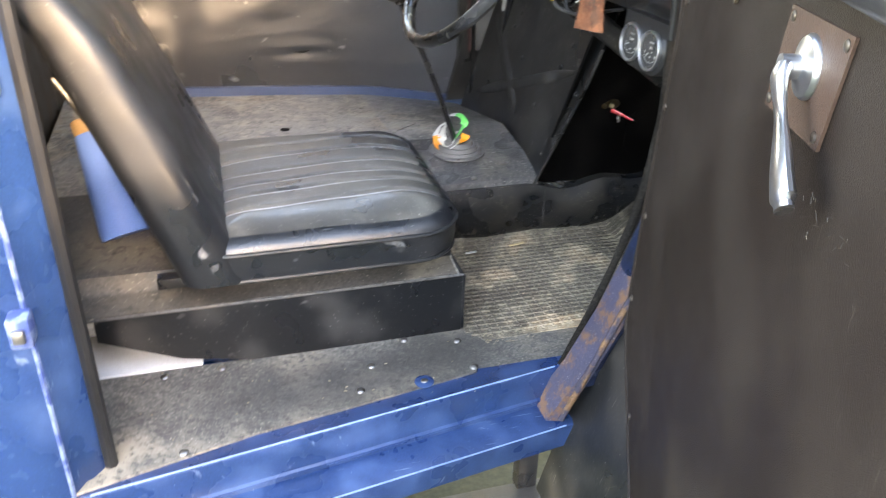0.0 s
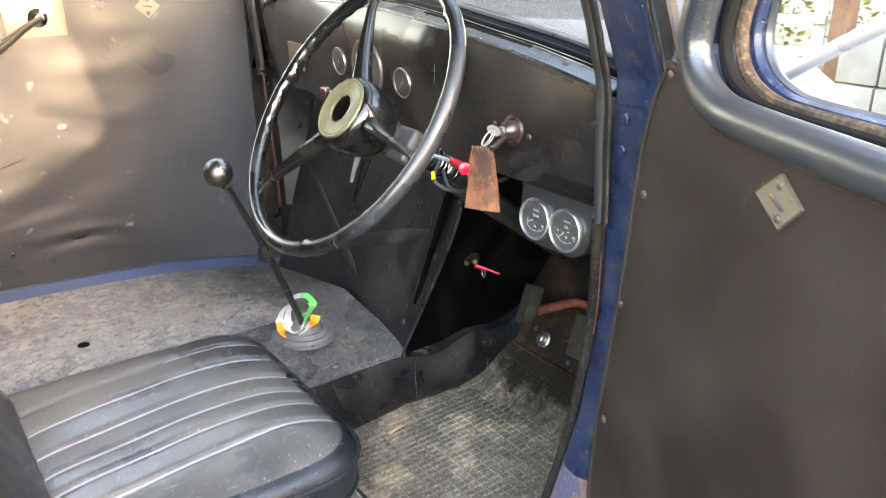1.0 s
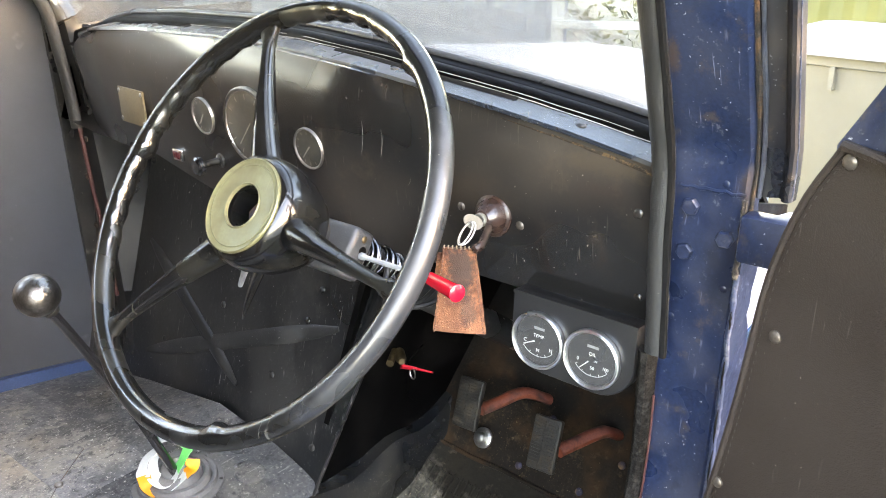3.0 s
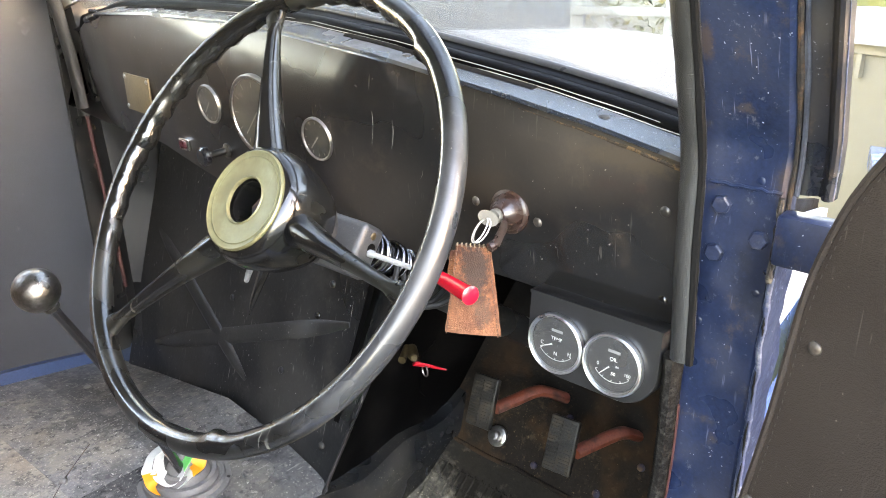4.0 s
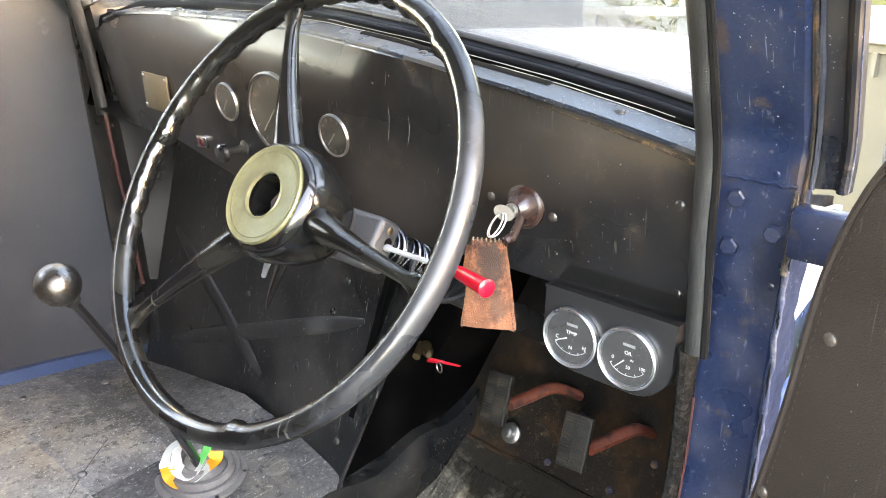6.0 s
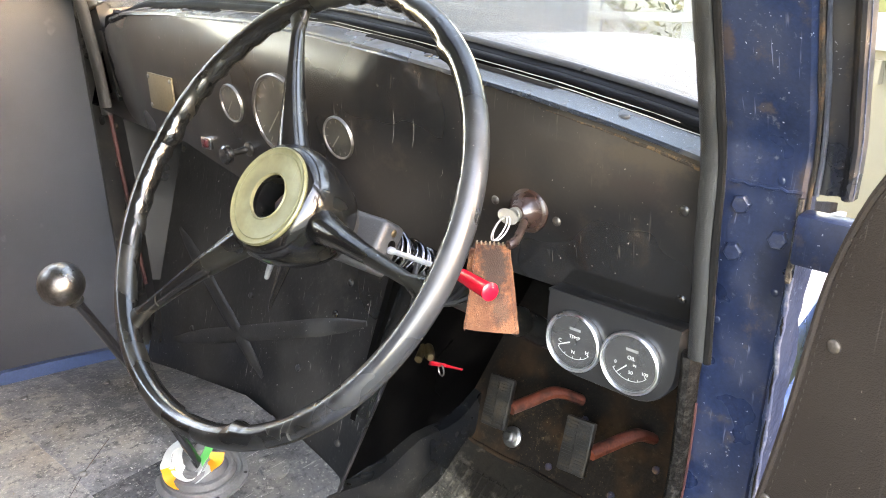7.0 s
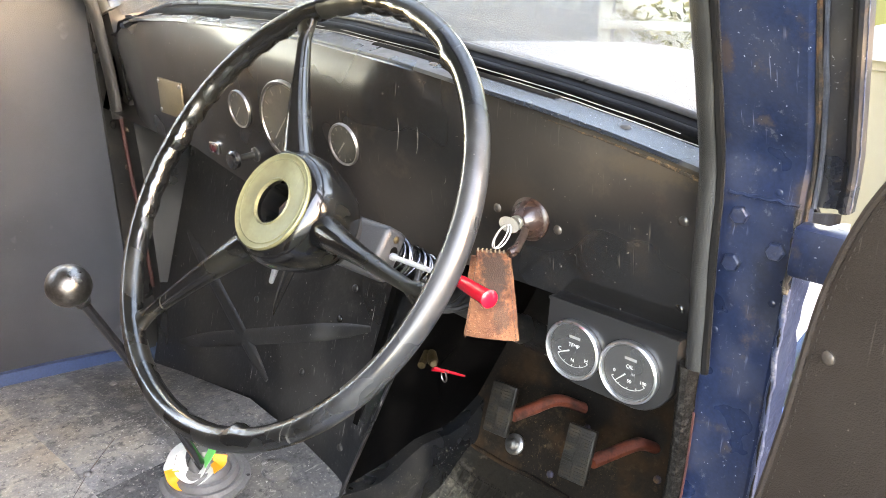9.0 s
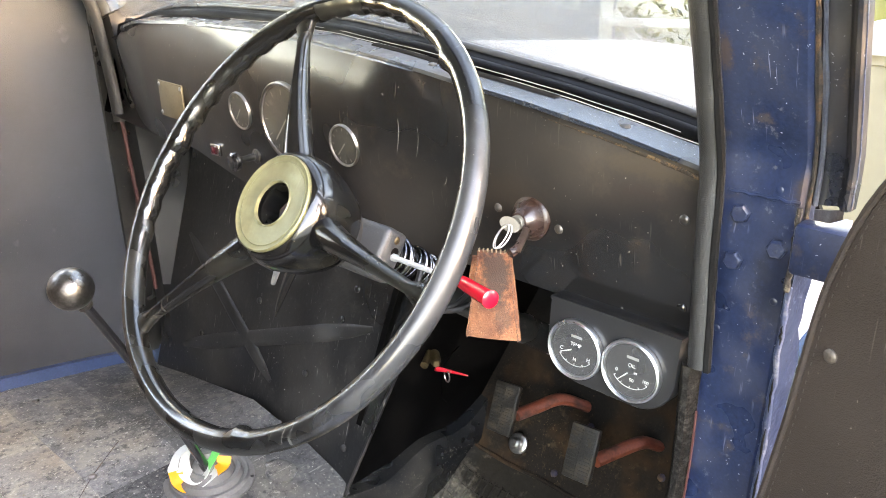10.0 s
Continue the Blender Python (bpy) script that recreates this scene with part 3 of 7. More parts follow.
SCUFF_PALE = mat("pale_scuff", (0.11, 0.105, 0.095), 0.7)
# patch blackens the upper board: shade under the dash put into the colour
RUSTY_SHADED_TOE = mat("rusty_shaded_toe_board", (0.0160, 0.0104, 0.0066), 0.75, spec=0.2, var=0.4, stain=(0.050, 0.027, 0.014), stain_scale=16, stain_at=(0.48, 0.64), bump=0.5, bump_scale=140, mottle=[(60, 0.55, 0.66, (0.060, 0.040, 0.022)), (20, 0.55, 0.66, (0.007, 0.005, 0.004))], specks=(110, 0.67, (0.14, 0.10, 0.055)), patch=[((0.46, 0.30, 0.93), (0.22, 0.7, 0.18), (0.0016, 0.0014, 0.0013), 0.97, 0.3)])
footwell()


SCUTTLE = mat("dusty_black_metal", (0.0066, 0.0072, 0.0078), 0.34, stain=(0.022, 0.0200, 0.0175), stain_scale=5, stain_at=(0.48, 0.70), bump=0.2, bump_scale=130, mottle=[(24, 0.53, 0.66, (0.023, 0.022, 0.0205)), (110, 0.60, 0.68, (0.05, 0.048, 0.044))], specks=(70, 0.70, (0.42, 0.40, 0.37)), scratch=((0.24, 0.23, 0.21), 0.8))
RIB_METAL = mat("dusty_rib", (0.0135, 0.0137, 0.0138), 0.40, stain=(0.026, 0.025, 0.0235), stain_scale=12, mottle=(40, 0.52, 0.68, (0.030, 0.029, 0.027)), specks=(80, 0.70, (0.35, 0.33, 0.3)))


def scuttle_panel():
    """The pressed panel over the gearbox, with its crossed ribs."""
    def X(z):
        return 0.022 + 0.30 * (z - 0.69)
    edge = [(0.536, 0.690), (0.505, 0.80), (0.470, 0.93), (0.462, 1.00), (0.462, 1.14)]
    out = [(X(z), y, z) for y, z in edge] + [(X(1.14), 1.06, 1.14), (X(0.70), 1.08, 0.70)]
    p = thing("scuttle_panel", slab(out, (0.006, 0, 0.0)), SCUTTLE, "scuffed black pressed-steel bulkhead panel with crossed ribs", "panel", "structure")
    for a, b in (((1.03, 0.955), (0.739, 0.788)), ((0.535, 0.936), (1.0, 0.765))):
        pts = [Vector((X(a[1]) - 0.001, a[0], a[1])).lerp(Vector((X(b[1]) - 0.001, b[0], b[1])), k / 10) for k in range(11)]
        sub("rib", sweep(pts, lambda t: 0.0135 * min(1, 5 * t + 0.3, 5 * (1 - t) + 0.3), 12, flat=0.26, up=(1, 0, -0.3)), RIB_METAL, p, "pressed rib with dust on its crown")
    for y, z in ((0.55, 0.758), (0.50, 0.90), (0.60, 0.93), (0.59, 1.02), (0.90, 0.95), (0.885, 0.985), (0.70, 0.735), (0.95, 0.80), (0.58, 0.98), (0.66, 0.83), (0.80, 0.90)):
        screw((X(z) - 0.001, y, z), (-1, 0, 0.3), 0.0055, p, BLACK_METAL)
    strip = [(X(z) - 0.004, y - 0.006, z) for y, z in edge[:4]]
    sub("edge_welt", sweep(smooth_path(strip, 4), 0.0028, 8), BLACK_METAL, p)
    return p


scuttle_panel()

GUTTER = mat("gutter_paint", (0.0140, 0.0150, 0.0190), 0.30, spec=0.5, var=0.3, stain=(0.030, 0.025, 0.022), stain_scale=14, stain_at=(0.45, 0.7), bump=0.15, bump_scale=100, mottle=[(60, 0.58, 0.68, (0.05, 0.035, 0.026))], specks=(100, 0.69, (0.25, 0.25, 0.26)))
WORN_BOLT = mat("worn_bolt_paint", (0.014, 0.022, 0.050), 0.4, var=0.4, mottle=(120, 0.54, 0.62, (0.06, 0.062, 0.075)), bump=0.4, bump_scale=200)
GRIME = mat("seam_grime", (0.026, 0.021, 0.018), 0.85, var=0.6, mottle=(140, 0.54, 0.60, (0.13, 0.11, 0.085)), bump=1.0, bump_scale=260)
FLANGE = mat("weathered_flange", (0.0070, 0.0125, 0.0310), 0.7, spec=0.10, var=0.35, stain=(0.012, 0.018, 0.036), stain_scale=22, stain_at=(0.5, 0.7), mottle=[(40, 0.56, 0.64, (0.050, 0.064, 0.095)), (110, 0.57, 0.66, (0.003, 0.004, 0.008))], bump=0.8, bump_scale=70, specks=(100, 0.69, (0.20, 0.22, 0.25)))
FLAKED = mat("flaked_paint", (0.028, 0.042, 0.085), 0.5, var=0.35, mottle=(60, 0.52, 0.64, (0.12, 0.135, 0.16)), bump=0.4, bump_scale=140, specks=(120, 0.60, (0.02, 0.03, 0.07)))
PILLAR = [(0.50, -0.150, 0.060, -0.030), (0.60, -0.105, 0.052, -0.010), (0.70, -0.062, 0.040, -0.022), (0.85, -0.020, 0.030, -0.034), (1.00, 0.000, 0.025, -0.036),
          (1.30, 0.004, 0.027, -0.039), (1.41, -0.049, 0.024, -0.041), (1.80, -0.240, 0.012, -0.046)]


def a_pillar(name, mirror=False):
    p = empty(name, (0, 0, 0.9), "dark blue painted door pillar with bolts and rust", "pillar", "structure")

    def M(v):
        return Vector((v[0], 1.15 - v[1], v[2])) if mirror else Vector(v)
    zs = [0.58 + 0.01 * i for i in range(123)]
    rings = []
    for z in zs:
        x, a, b = lerp(PILLAR, z)
        n = 0.0012 * noise.noise((z * 30, 1, 0))
        deep = 0.052 if z < 1.21 else 0.03
        side = [(x + deep * k, b + 0.002 * k + (0.0035 * noise.noise((z * 22, k * 3.1, 5)) + 0.0018 * noise.noise((z * 70, k * 5, 2)) if z < 1.21 else 0), z) for k in (0.2, 0.4, 0.6, 0.8, 1.0)]
        rings.append([M(q) for q in [(x + 0.004, a, z), (x + n, a - 0.004, z), (x - n, (a + b) / 2, z), (x + n, b + 0.004, z), (x + 0.004, b, z)] + side + [(x + deep, a, z)]])
    face = sub("pillar_face", loft(rings), BLUE_OLD, p)
    face.data.materials.append(FLANGE)
    for f in face.data.polygons:
        if f.index % 11 in (4, 5, 6, 7, 8, 9):
            f.material_index = 1
    rings = []
    for z in [1.268 + 0.02 * i for i in range(27)]:
        x, a, b = lerp(PILLAR, z)
        prof = ((0.010, -0.0005), (0.0085, -0.0030), (0.0080, -0.0070), (0.0090, -0.0110), (0.0115, -0.0145), (0.0125, -0.0170), (0.0110, -0.0190), (0.0050, -0.0212), (0.0028, -0.0235), (0.0030, -0.0262), (0.0065, -0.0280), (0.016, -0.0285), (0.022, -0.0005))
        rings.append([M((x + u, b + v, z)) for u, v in prof])
    sub("rain_gutter", loft(rings), GUTTER, p, "dark blue gutter channel on the pillar's outer edge")
    lip = [M((lerp(PILLAR, z)[0] + 0.0062, lerp(PILLAR, z)[2] - 0.0280, z)) for z in [1.270 + 0.02 * i for i in range(26)]]
    sub("pale_lip", sweep(lip, lambda t: 0.0005 + 0.0004 * noise.noise((t * 30, 9, 1)), 6), FLAKED, p, "light blue line along the gutter's lip")
    seam = []
    for k in range(30):
        z = 1.245 + 0.022 * k
        x, a, b = lerp(PILLAR, z)
        seam.append(M((x + 0.004 + 0.002 * noise.noise((z * 60, 3, 1)), b - 0.001 + 0.0015 * noise.noise((z * 80, 7, 2)), z)))
    sub("rusty_seam", sweep(seam, lambda t: 0.0018 + 0.0024 * noise.noise((t * 55, 2, 2)) + 0.0010 * t, 7), CRACKED, p, "rust-brown cracked sealant seam")
    bead = [v + Vector((0.003, -0.0032 if not mirror else 0.0032, 0)) for v in seam[1:]]
    sub("sealant_bead", sweep(bead, lambda t: 0.0020 + 0.0012 * noise.noise((t * 30, 5, 2)), 7), SEALER, p, "pale blue-grey paint-filled sealant")
    return p


CRACKED = mat("cracked_sealant", (0.012, 0.009, 0.007), 0.8, var=0.5, mottle=[(45, 0.50, 0.58, (0.055, 0.028, 0.012)), (120, 0.60, 0.66, (0.12, 0.065, 0.03))], bump=0.8, bump_scale=300, patch=[((-0.10, -0.04, 1.48), (0.2, 0.05, 0.085), (0.17, 0.075, 0.024), 0.85)])
SEALER = mat("old_sealant", (0.050, 0.056, 0.072), 0.5, var=0.3, mottle=(40, 0.48, 0.60, (0.016, 0.018, 0.030)))
pil = a_pillar("a_pillar")
# trim on the inner edge of the pillar
pts = smooth_path([(-0.235, 0.015, 1.80), (-0.062, 0.023, 1.41), (-0.033, 0.022, 1.331), (-0.020, 0.021, 1.285), (-0.018, 0.019, 1.22), (-0.018, 0.016, 1.17), (-0.018, 0.0135, 1.128)], 6)
sub("trim_welt", sweep(pts, lambda t: 0.0095 + 0.0008 * noise.noise((t * 30, 0, 0)), 12, flat=0.8, up=(1, 0, 0)), TRIM_LEATHER, pil, "black grained leather welt")
sub("stitch_line", sweep([(p[0] - 0.0045, p[1] - 0.0082, p[2]) for p in pts], lambda t: 0.0030 + 0.0003 * math.sin(t * 700), 6), FUZZY, pil, "dark stitched edge of the welt")
pts = smooth_path([(-0.012, 0.022, 1.126), (-0.010, 0.024, 1.0), (-0.03, 0.030, 0.85), (-0.07, 0.042, 0.70), (-0.110, 0.055, 0.58)], 6)
sub("pile_strip", sweep(pts, lambda t: 0.0085 - 0.003 * min(1, 2 * t) + 0.0012 * noise.noise((t * 60, 4, 1)), 9, flat=1.2, up=(1, 0, 0)), PILE, pil, "frayed black pile draught strip")
sub("red_edge", sweep([(p[0] - 0.004, p[1] - 0.010, p[2]) for p in pts[2:8]], 0.0010, 6), RED_EDGE, pil)
for x, y, z in ((0.003, 0.005, 1.253), (0.003, -0.025, 1.232), (0.003, 0.006, 1.215)):
    sub("hinge_bolt", lathe([(0.0072, 0), (0.0072, 0.004), (0.006, 0.0055), (0.0001, 0.0055)], axis((x, y, z), (-1, 0, 0), y * 40), 6), WORN_BOLT, pil, smooth=False)
for y, z in ((0.012, 1.155), (-0.028, 1.19), (-0.02, 1.275), (0.0, 0.81)):
    screw((lerp(PILLAR, z)[0] + 0.001, y, z), (-1, 0, 0), 0.0035, pil, BLUE_OLD)
# light paint whose pale tone also carries the highlight along the crease
flange = [(0.0025 + 0.0015 * noise.noise((z * 35, 1, 4)), -0.0375 + 0.0016 * noise.noise((z * 50, 6, 4)), z) for z in [1.205 - 0.008 * k for k in range(40)]]
sub("crumpled_flange", sweep(flange, lambda t: 0.0022 + 0.0016 * t + 0.0010 * noise.noise((t * 45, 1, 9)), 8), FLAKED, pil, "pale flaking paint and painted highlight on the crumpled pillar flange")
for z0, ln in ((1.175, 0.016), (1.130, 0.030), (1.085, 0.034), (1.045, 0.040)):
    crack = [(-0.0012 - 0.0010 * math.sin(math.pi * k / 6), -0.0385 + 0.0008 * noise.noise((k * 0.9, z0 * 9, 1)), z0 - ln * k / 6) for k in range(7)]
    sub("crack", sweep(crack, lambda t: 0.0010 * math.sin(math.pi * (0.08 + 0.84 * t)), 5), FUZZY, pil, "dark crack in the paint")
seam = [(lerp(PILLAR, 1.27)[0] - 0.0004, 0.016 - 0.0052 * k, 1.2685 + 0.0022 * noise.noise((k * 0.8, 3, 8))) for k in range(11)]
sub("weld_seam", sweep(seam, lambda t: 0.0016 + 0.0013 * noise.noise((t * 14, 5, 3)), 7), BLUE_OLD, pil, "lumpy weld across the pillar")
seam = [(0.001 + 0.0015 * noise.noise((k * 0.7, 1, 5)), -0.0365 + 0.0016 * noise.noise((k * 0.9, 2, 6)), 1.266 - 0.0046 * k) for k in range(15)]
sub("hinge_seam", sweep(seam, lambda t: 0.0021 + 0.0014 * noise.noise((t * 22, 8, 3)), 7), GRIME, pil, "dirt and bare primer round the hinge plate")
sub("hinge_arm", box(-0.012, 0.010, -0.105, -0.038, 1.220, 1.258, 0.004), BLUE_OLD, pil, "dark blue hinge arm between pillar and door")
sub("hinge_foot", loft([[(-0.152, 0.062, 0.508), (-0.152, 0.004, 0.508), (-0.125, -0.002, 0.506), (-0.125, 0.062, 0.508)], [(-0.108, 0.045, 0.60), (-0.108, -0.012, 0.60), (-0.09, -0.016, 0.60), (-0.09, 0.045, 0.60)], [(-0.066, 0.036, 0.70), (-0.066, -0.02, 0.70), (-0.05, -0.024, 0.70), (-0.05, 0.036, 0.70)],
                         [(-0.036, 0.030, 0.79), (-0.036, -0.030, 0.79), (-0.02, -0.034, 0.79), (-0.02, 0.030, 0.79)]]), FOOT_PAINT, pil, "rust-stained lower door jamb")
sub("rust_rim", sweep(smooth_path([(-0.128, -0.001, 0.510), (-0.106, -0.014, 0.585), (-0.064, -0.022, 0.70), (-0.034, -0.032, 0.79)], 6), lambda t: 0.0055 + 0.001 * noise.noise((t * 20, 0, 6)), 8), RUST, pil, "rusty outer rim of the jamb")
far = empty("far_a_pillar", (0.05, 1.15, 0.9), "dark far door pillar", "pillar", "structure")
sub("pillar_face", loft([[(lerp(PILLAR, z)[0] + 0.06, 1.135, z), (lerp(PILLAR, z)[0] + 0.06, 1.20, z), (lerp(PILLAR, z)[0] + 0.12, 1.20, z), (lerp(PILLAR, z)[0] + 0.12, 1.135, z)] for z in [0.70 + 0.04 * i for i in range(28)]]), BLACK_METAL, far)


def shell():
    """Roof, back wall, far side, closing the cab."""
    def dome(x, y, lift):
        e, f_ = abs(y - 0.575) / 0.635, abs(x + 0.605) / 0.445
        return 1.785 + lift + 0.07 * (1 - e ** 4) * (1 - 0.6 * f_ ** 4)
    rows = []
    for i in range(15):
        x = -1.05 + 0.89 * i / 14
        ys_ = [-0.06 + 1.27 * j / 16 for j in range(17)]
        rows.append([(x, y, dome(x, y, 0.0)) for y in ys_] + [(x, y, dome(x, y, -0.012)) for y in reversed(ys_)])
    tagged(sub("roof", loft(rows), BLUE_PAINT, None), "blue painted steel cab roof", "roof", "", "structure")
    # unseen lining, made pale to throw light back down into the cab
    rows = []
    for i in range(15):
        x = -1.0 + 0.82 * i / 14
        ys_ = [0.0 + 1.15 * j / 16 for j in range(17)]
        rows.append([(x, y, dome(x, y, -0.030)) for y in ys_] + [(x, y, dome(x, y, -0.024)) for y in reversed(ys_)])
    tagged(sub("ceiling", loft(rows), LINING, None), "unseen olive-cream cab headlining added to bounce light", "headlining", "", "structure")
    tagged(sub("rear_wall", box(-1.06, -1.0, 0.0, 1.15, 0.5, 1.79), BROWN_LINING, None), "dark painted cab back wall", "wall", "", "structure")
    tagged(sub("far_rear_post", box(-1.06, -0.945, 1.145, 1.20, 0.5, 1.79), BROWN_LINING, None), "brown lined far rear post", "post", "", "structure")
    b = empty("b_pillar", (-0.86, 0.0, 0.5), "bright blue painted rear door pillar with weatherstrip", "pillar", "structure")
    zs = [0.44 + 0.04 * i for i in range(35)]

    def bow(z):
        return -0.006 * math.sin(z * 3)
    sub("pillar_face", loft([[(-0.824, bow(z), z), (-0.838, bow(z) - 0.018, z), (-0.846, bow(z) - 0.022, z), (-0.856, bow(z) - 0.040, z), (-0.864, bow(z) - 0.047, z), (-0.90, bow(z) - 0.050, z), (-1.06, bow(z) - 0.060, z),
                              (-1.06, 0.03, z), (-0.838, 0.03, z)] for z in zs]), BLUE_PAINT, b)
    sub("chipped_edge", sweep([(-0.860 + 0.001 * noise.noise((z * 40, 0, 0)), bow(z) - 0.0445, z) for z in zs], 0.0035, 6), CHIPPED, b, "chipped pale paint along the pillar's edge")
    sub("weatherstrip", sweep([(-0.817, bow(z) + 0.004, z) for z in zs], 0.0095, 8), SATIN_BLACK, b)
    sub("inner_lining", box(-1.0, -0.826, 0.03, 0.05, 0.56, 1.78), BLACK_METAL, b)
    st = sub("striker", box(-0.878, -0.852, -0.074, -0.044, 0.83, 0.872, 0.005), CHIPPED, b, "worn pale blue door striker block")
    part("tongue", box(-0.872, -0.858, -0.082, -0.073, 0.842, 0.860, 0.003), DULL_STEEL, st)
    sub("upper_block", box(-0.90, -0.83, -0.06, -0.028, 1.118, 1.16, 0.006), CREAM_METAL, b, "pale weathered hinge block")
    sub("board", box(-0.99, -0.975, 0.06, 0.42, 0.74, 1.15), WOOD, b, "bare plywood back board")
    sub("board_edge", sweep([(-0.955, 0.10, 0.74), (-0.945, 0.10, 1.2)], 0.008, 6), BLACK_METAL, b)


CHIPPED = mat("chipped_blue", (0.16, 0.22, 0.36), 0.5, var=0.4, grain=120, stain=(0.03, 0.06, 0.2), stain_scale=40, stain_at=(0.48, 0.6))
LINING = mat("headlining_cloth", (0.44, 0.42, 0.31), 0.8, var=0.08, bump=0.2, stain=(0.38, 0.35, 0.25), stain_scale=5)
BROWN_LINING = mat("brown_lining", (0.055, 0.042, 0.032), 0.7, var=0.3, stain=(0.1, 0.075, 0.05))
shell()


# ---- dashboard ----
CREASE = [(0.00, 1.274), (0.04, 1.283), (0.109, 1.296), (0.189, 1.308), (0.273, 1.318), (0.372, 1.330), (0.488, 1.340), (0.60, 1.344), (0.773, 1.343), (0.90, 1.336), (0.97, 1.322), (1.03, 1.305), (1.12, 1.285)]
LOWER = [(0.02, 1.132), (0.30, 1.132), (0.60, 1.140), (0.72, 1.158), (0.80, 1.170), (0.88, 1.167), (0.95, 1.166), (1.0, 1.169), (1.03, 1.172), (1.12, 1.180)]


def dash_face(y, z):
    """x of the dash panel at a place."""
    t = lerp(CREASE, y)[0]
    b = lerp(LOWER, y)[0]
    k = min(1, max(0, (z - b) / (t - b)))
    bulge = min(1, max(0, (y - 0.24) / 0.16)) * min(1, max(0, (0.98 - y) / 0.40))
    x = 0.002 + 0.010 * (1 - k) ** 2 - 0.012 * k + 0.03 * max(0, k - 0.86) * (1 - bulge) + 0.10 * max(0, k - 0.60) ** 2 * bulge
    return x + max(0, y - 0.87) ** 2 * 1.1 - 0.022 * (3 * bulge ** 2 - 2 * bulge ** 3)


def dashboard():
    d = empty("dashboard", (0, 0.55, 1.13), "black painted steel dashboard with scuffed paint", "dashboard")
    ys = [0.022 + (1.112 - 0.022) * i / 58 for i in range(59)]
    rings = []
    for y in ys:
        t, b = lerp(CREASE, y)[0], lerp(LOWER, y)[0]
        r = [(0.06, y, b + 0.004), (0.018, y, b)]
        r += [(dash_face(y, b + (t - b) * k / 12), y, b + (t - b) * k / 12) for k in range(13)]
        r += [(dash_face(y, t) + 0.008, y, t + 0.003), (max(0.06, dash_face(y, t) + 0.03), y, t - 0.004)]
        rings.append(r)
    sub("panel", loft(rings), DASH_PAINT, d)
    # painted ledge under the screen
    rings = []
    for y in ys[:-8]:
        t = lerp(CREASE, y)[0]
        c = max(0, y - 0.87) ** 2 * 1.1
        rings.append([(c - 0.012, y, t + 0.0005), (c - 0.011, y, t + 0.004), (min(0.014, c - 0.004), y, t + 0.0055), (0.0185, y, t + 0.0078), (0.0205, y, t + 0.002), (0.0, y, t - 0.004)])
    sub("ledge", loft(rings), LEDGE_PAINT, d, "glossy dark blue-grey ledge below the windscreen")
    for y0, y1 in ((0.185, 0.42), (0.70, 0.86)):
        pts = [(0.0165, y0 + (y1 - y0) * k / 12, lerp(CREASE, y0 + (y1 - y0) * k / 12)[0] + 0.0072) for k in range(13)]
        sub("vent_slot", sweep(pts, 0.006, 8, flat=0.35, up=(0, 0, 1)), FUZZY, d)
    for y in (0.11, 0.326, 0.55, 0.76):
        screw((0.006, y, lerp(CREASE, y)[0] + 0.0058), (0, 0, 1), 0.0048, d, BLACK_METAL)
    for y, z in ((0.166, 1.201), (0.236, 1.206), (0.045, 1.24), (0.045, 1.16)):
        screw((dash_face(y, z), y, z), (-1, 0, 0), 0.0045, d, DASH_PAINT if y < 0.05 else DARK_STEEL)
    edge_ = [(dash_face(y, lerp(CREASE, y)[0] - 0.006) - 0.0006, y, lerp(CREASE, y)[0] - 0.006 + 0.0012 * noise.noise((y * 60, 2, 0))) for y in [0.035 + 0.006 * k for k in range(26)]]
    sub("rust_line", sweep(edge_, lambda t: 0.0018 * (1 - t) + 0.0030 * abs(noise.noise((t * 25, 4, 1))) + 0.0003, 7, flat=0.3, up=(1, 0, 0)), RUST_DARK, d, "rust breaking through below the ledge")
    for y0, z0, ln in ((0.352, 1.262, 0.034), (0.329, 1.258, 0.030), (0.30, 1.222, 0.012)):
        pts = [(y0 - 0.004 * math.sin(2.2 * k / 8), z0 + ln * (k / 8 - 0.5)) for k in range(9)]
        sub("scratch", sweep([(dash_face(u, v) + 0.0001, u, v) for u, v in pts], lambda t: 0.00028 * math.sin(math.pi * (0.1 + 0.8 * t)), 5), SCRATCH, d, "fine curved scratch")
    # dials
    for name, y, z, r in (("small_dial", 0.627, 1.250, 0.0225), ("speedometer", 0.533, 1.249, 0.045), ("small_dial", 0.430, 1.239, 0.0225)):
        sy = (dash_face(y + r, z) - dash_face(y - r, z)) / (2 * r)
        sz = (dash_face(y, z + r) - dash_face(y, z - r)) / (2 * r)
        out_ = min(dash_face(y + q * r, z + w * r) - sy * q * r - sz * w * r for q in (-1, -0.5, 0, 0.5, 1) for w in (-1, -0.5, 0, 0.5, 1))
        m = axis((out_ - 0.0003, y, z), (-1, sy, sz))
        g = sub(name, lathe([(r, -0.008), (r * 1.055, -0.007), (r * 1.055, 0.0012), (r * 1.02, 0.0027), (r * 0.96, 0.0022), (r * 0.94, 0.0006)], m, 40, cap=False), DULL_STEEL, d, "dial with tarnished chrome rim")
        part("face", lathe([(r * 0.95, 0.0006), (0.0001, 0.0006)], m, 40, cap=False), DIAL_OLD, g)
        for a in range(0, 9):
            t = math.radians(-30 + a * 30)
            tick = box(-0.0004, 0.0004, r * 0.72, r * 0.86, 0.0008, 0.0010, m=m @ Matrix.Rotation(t, 4, "Z"))
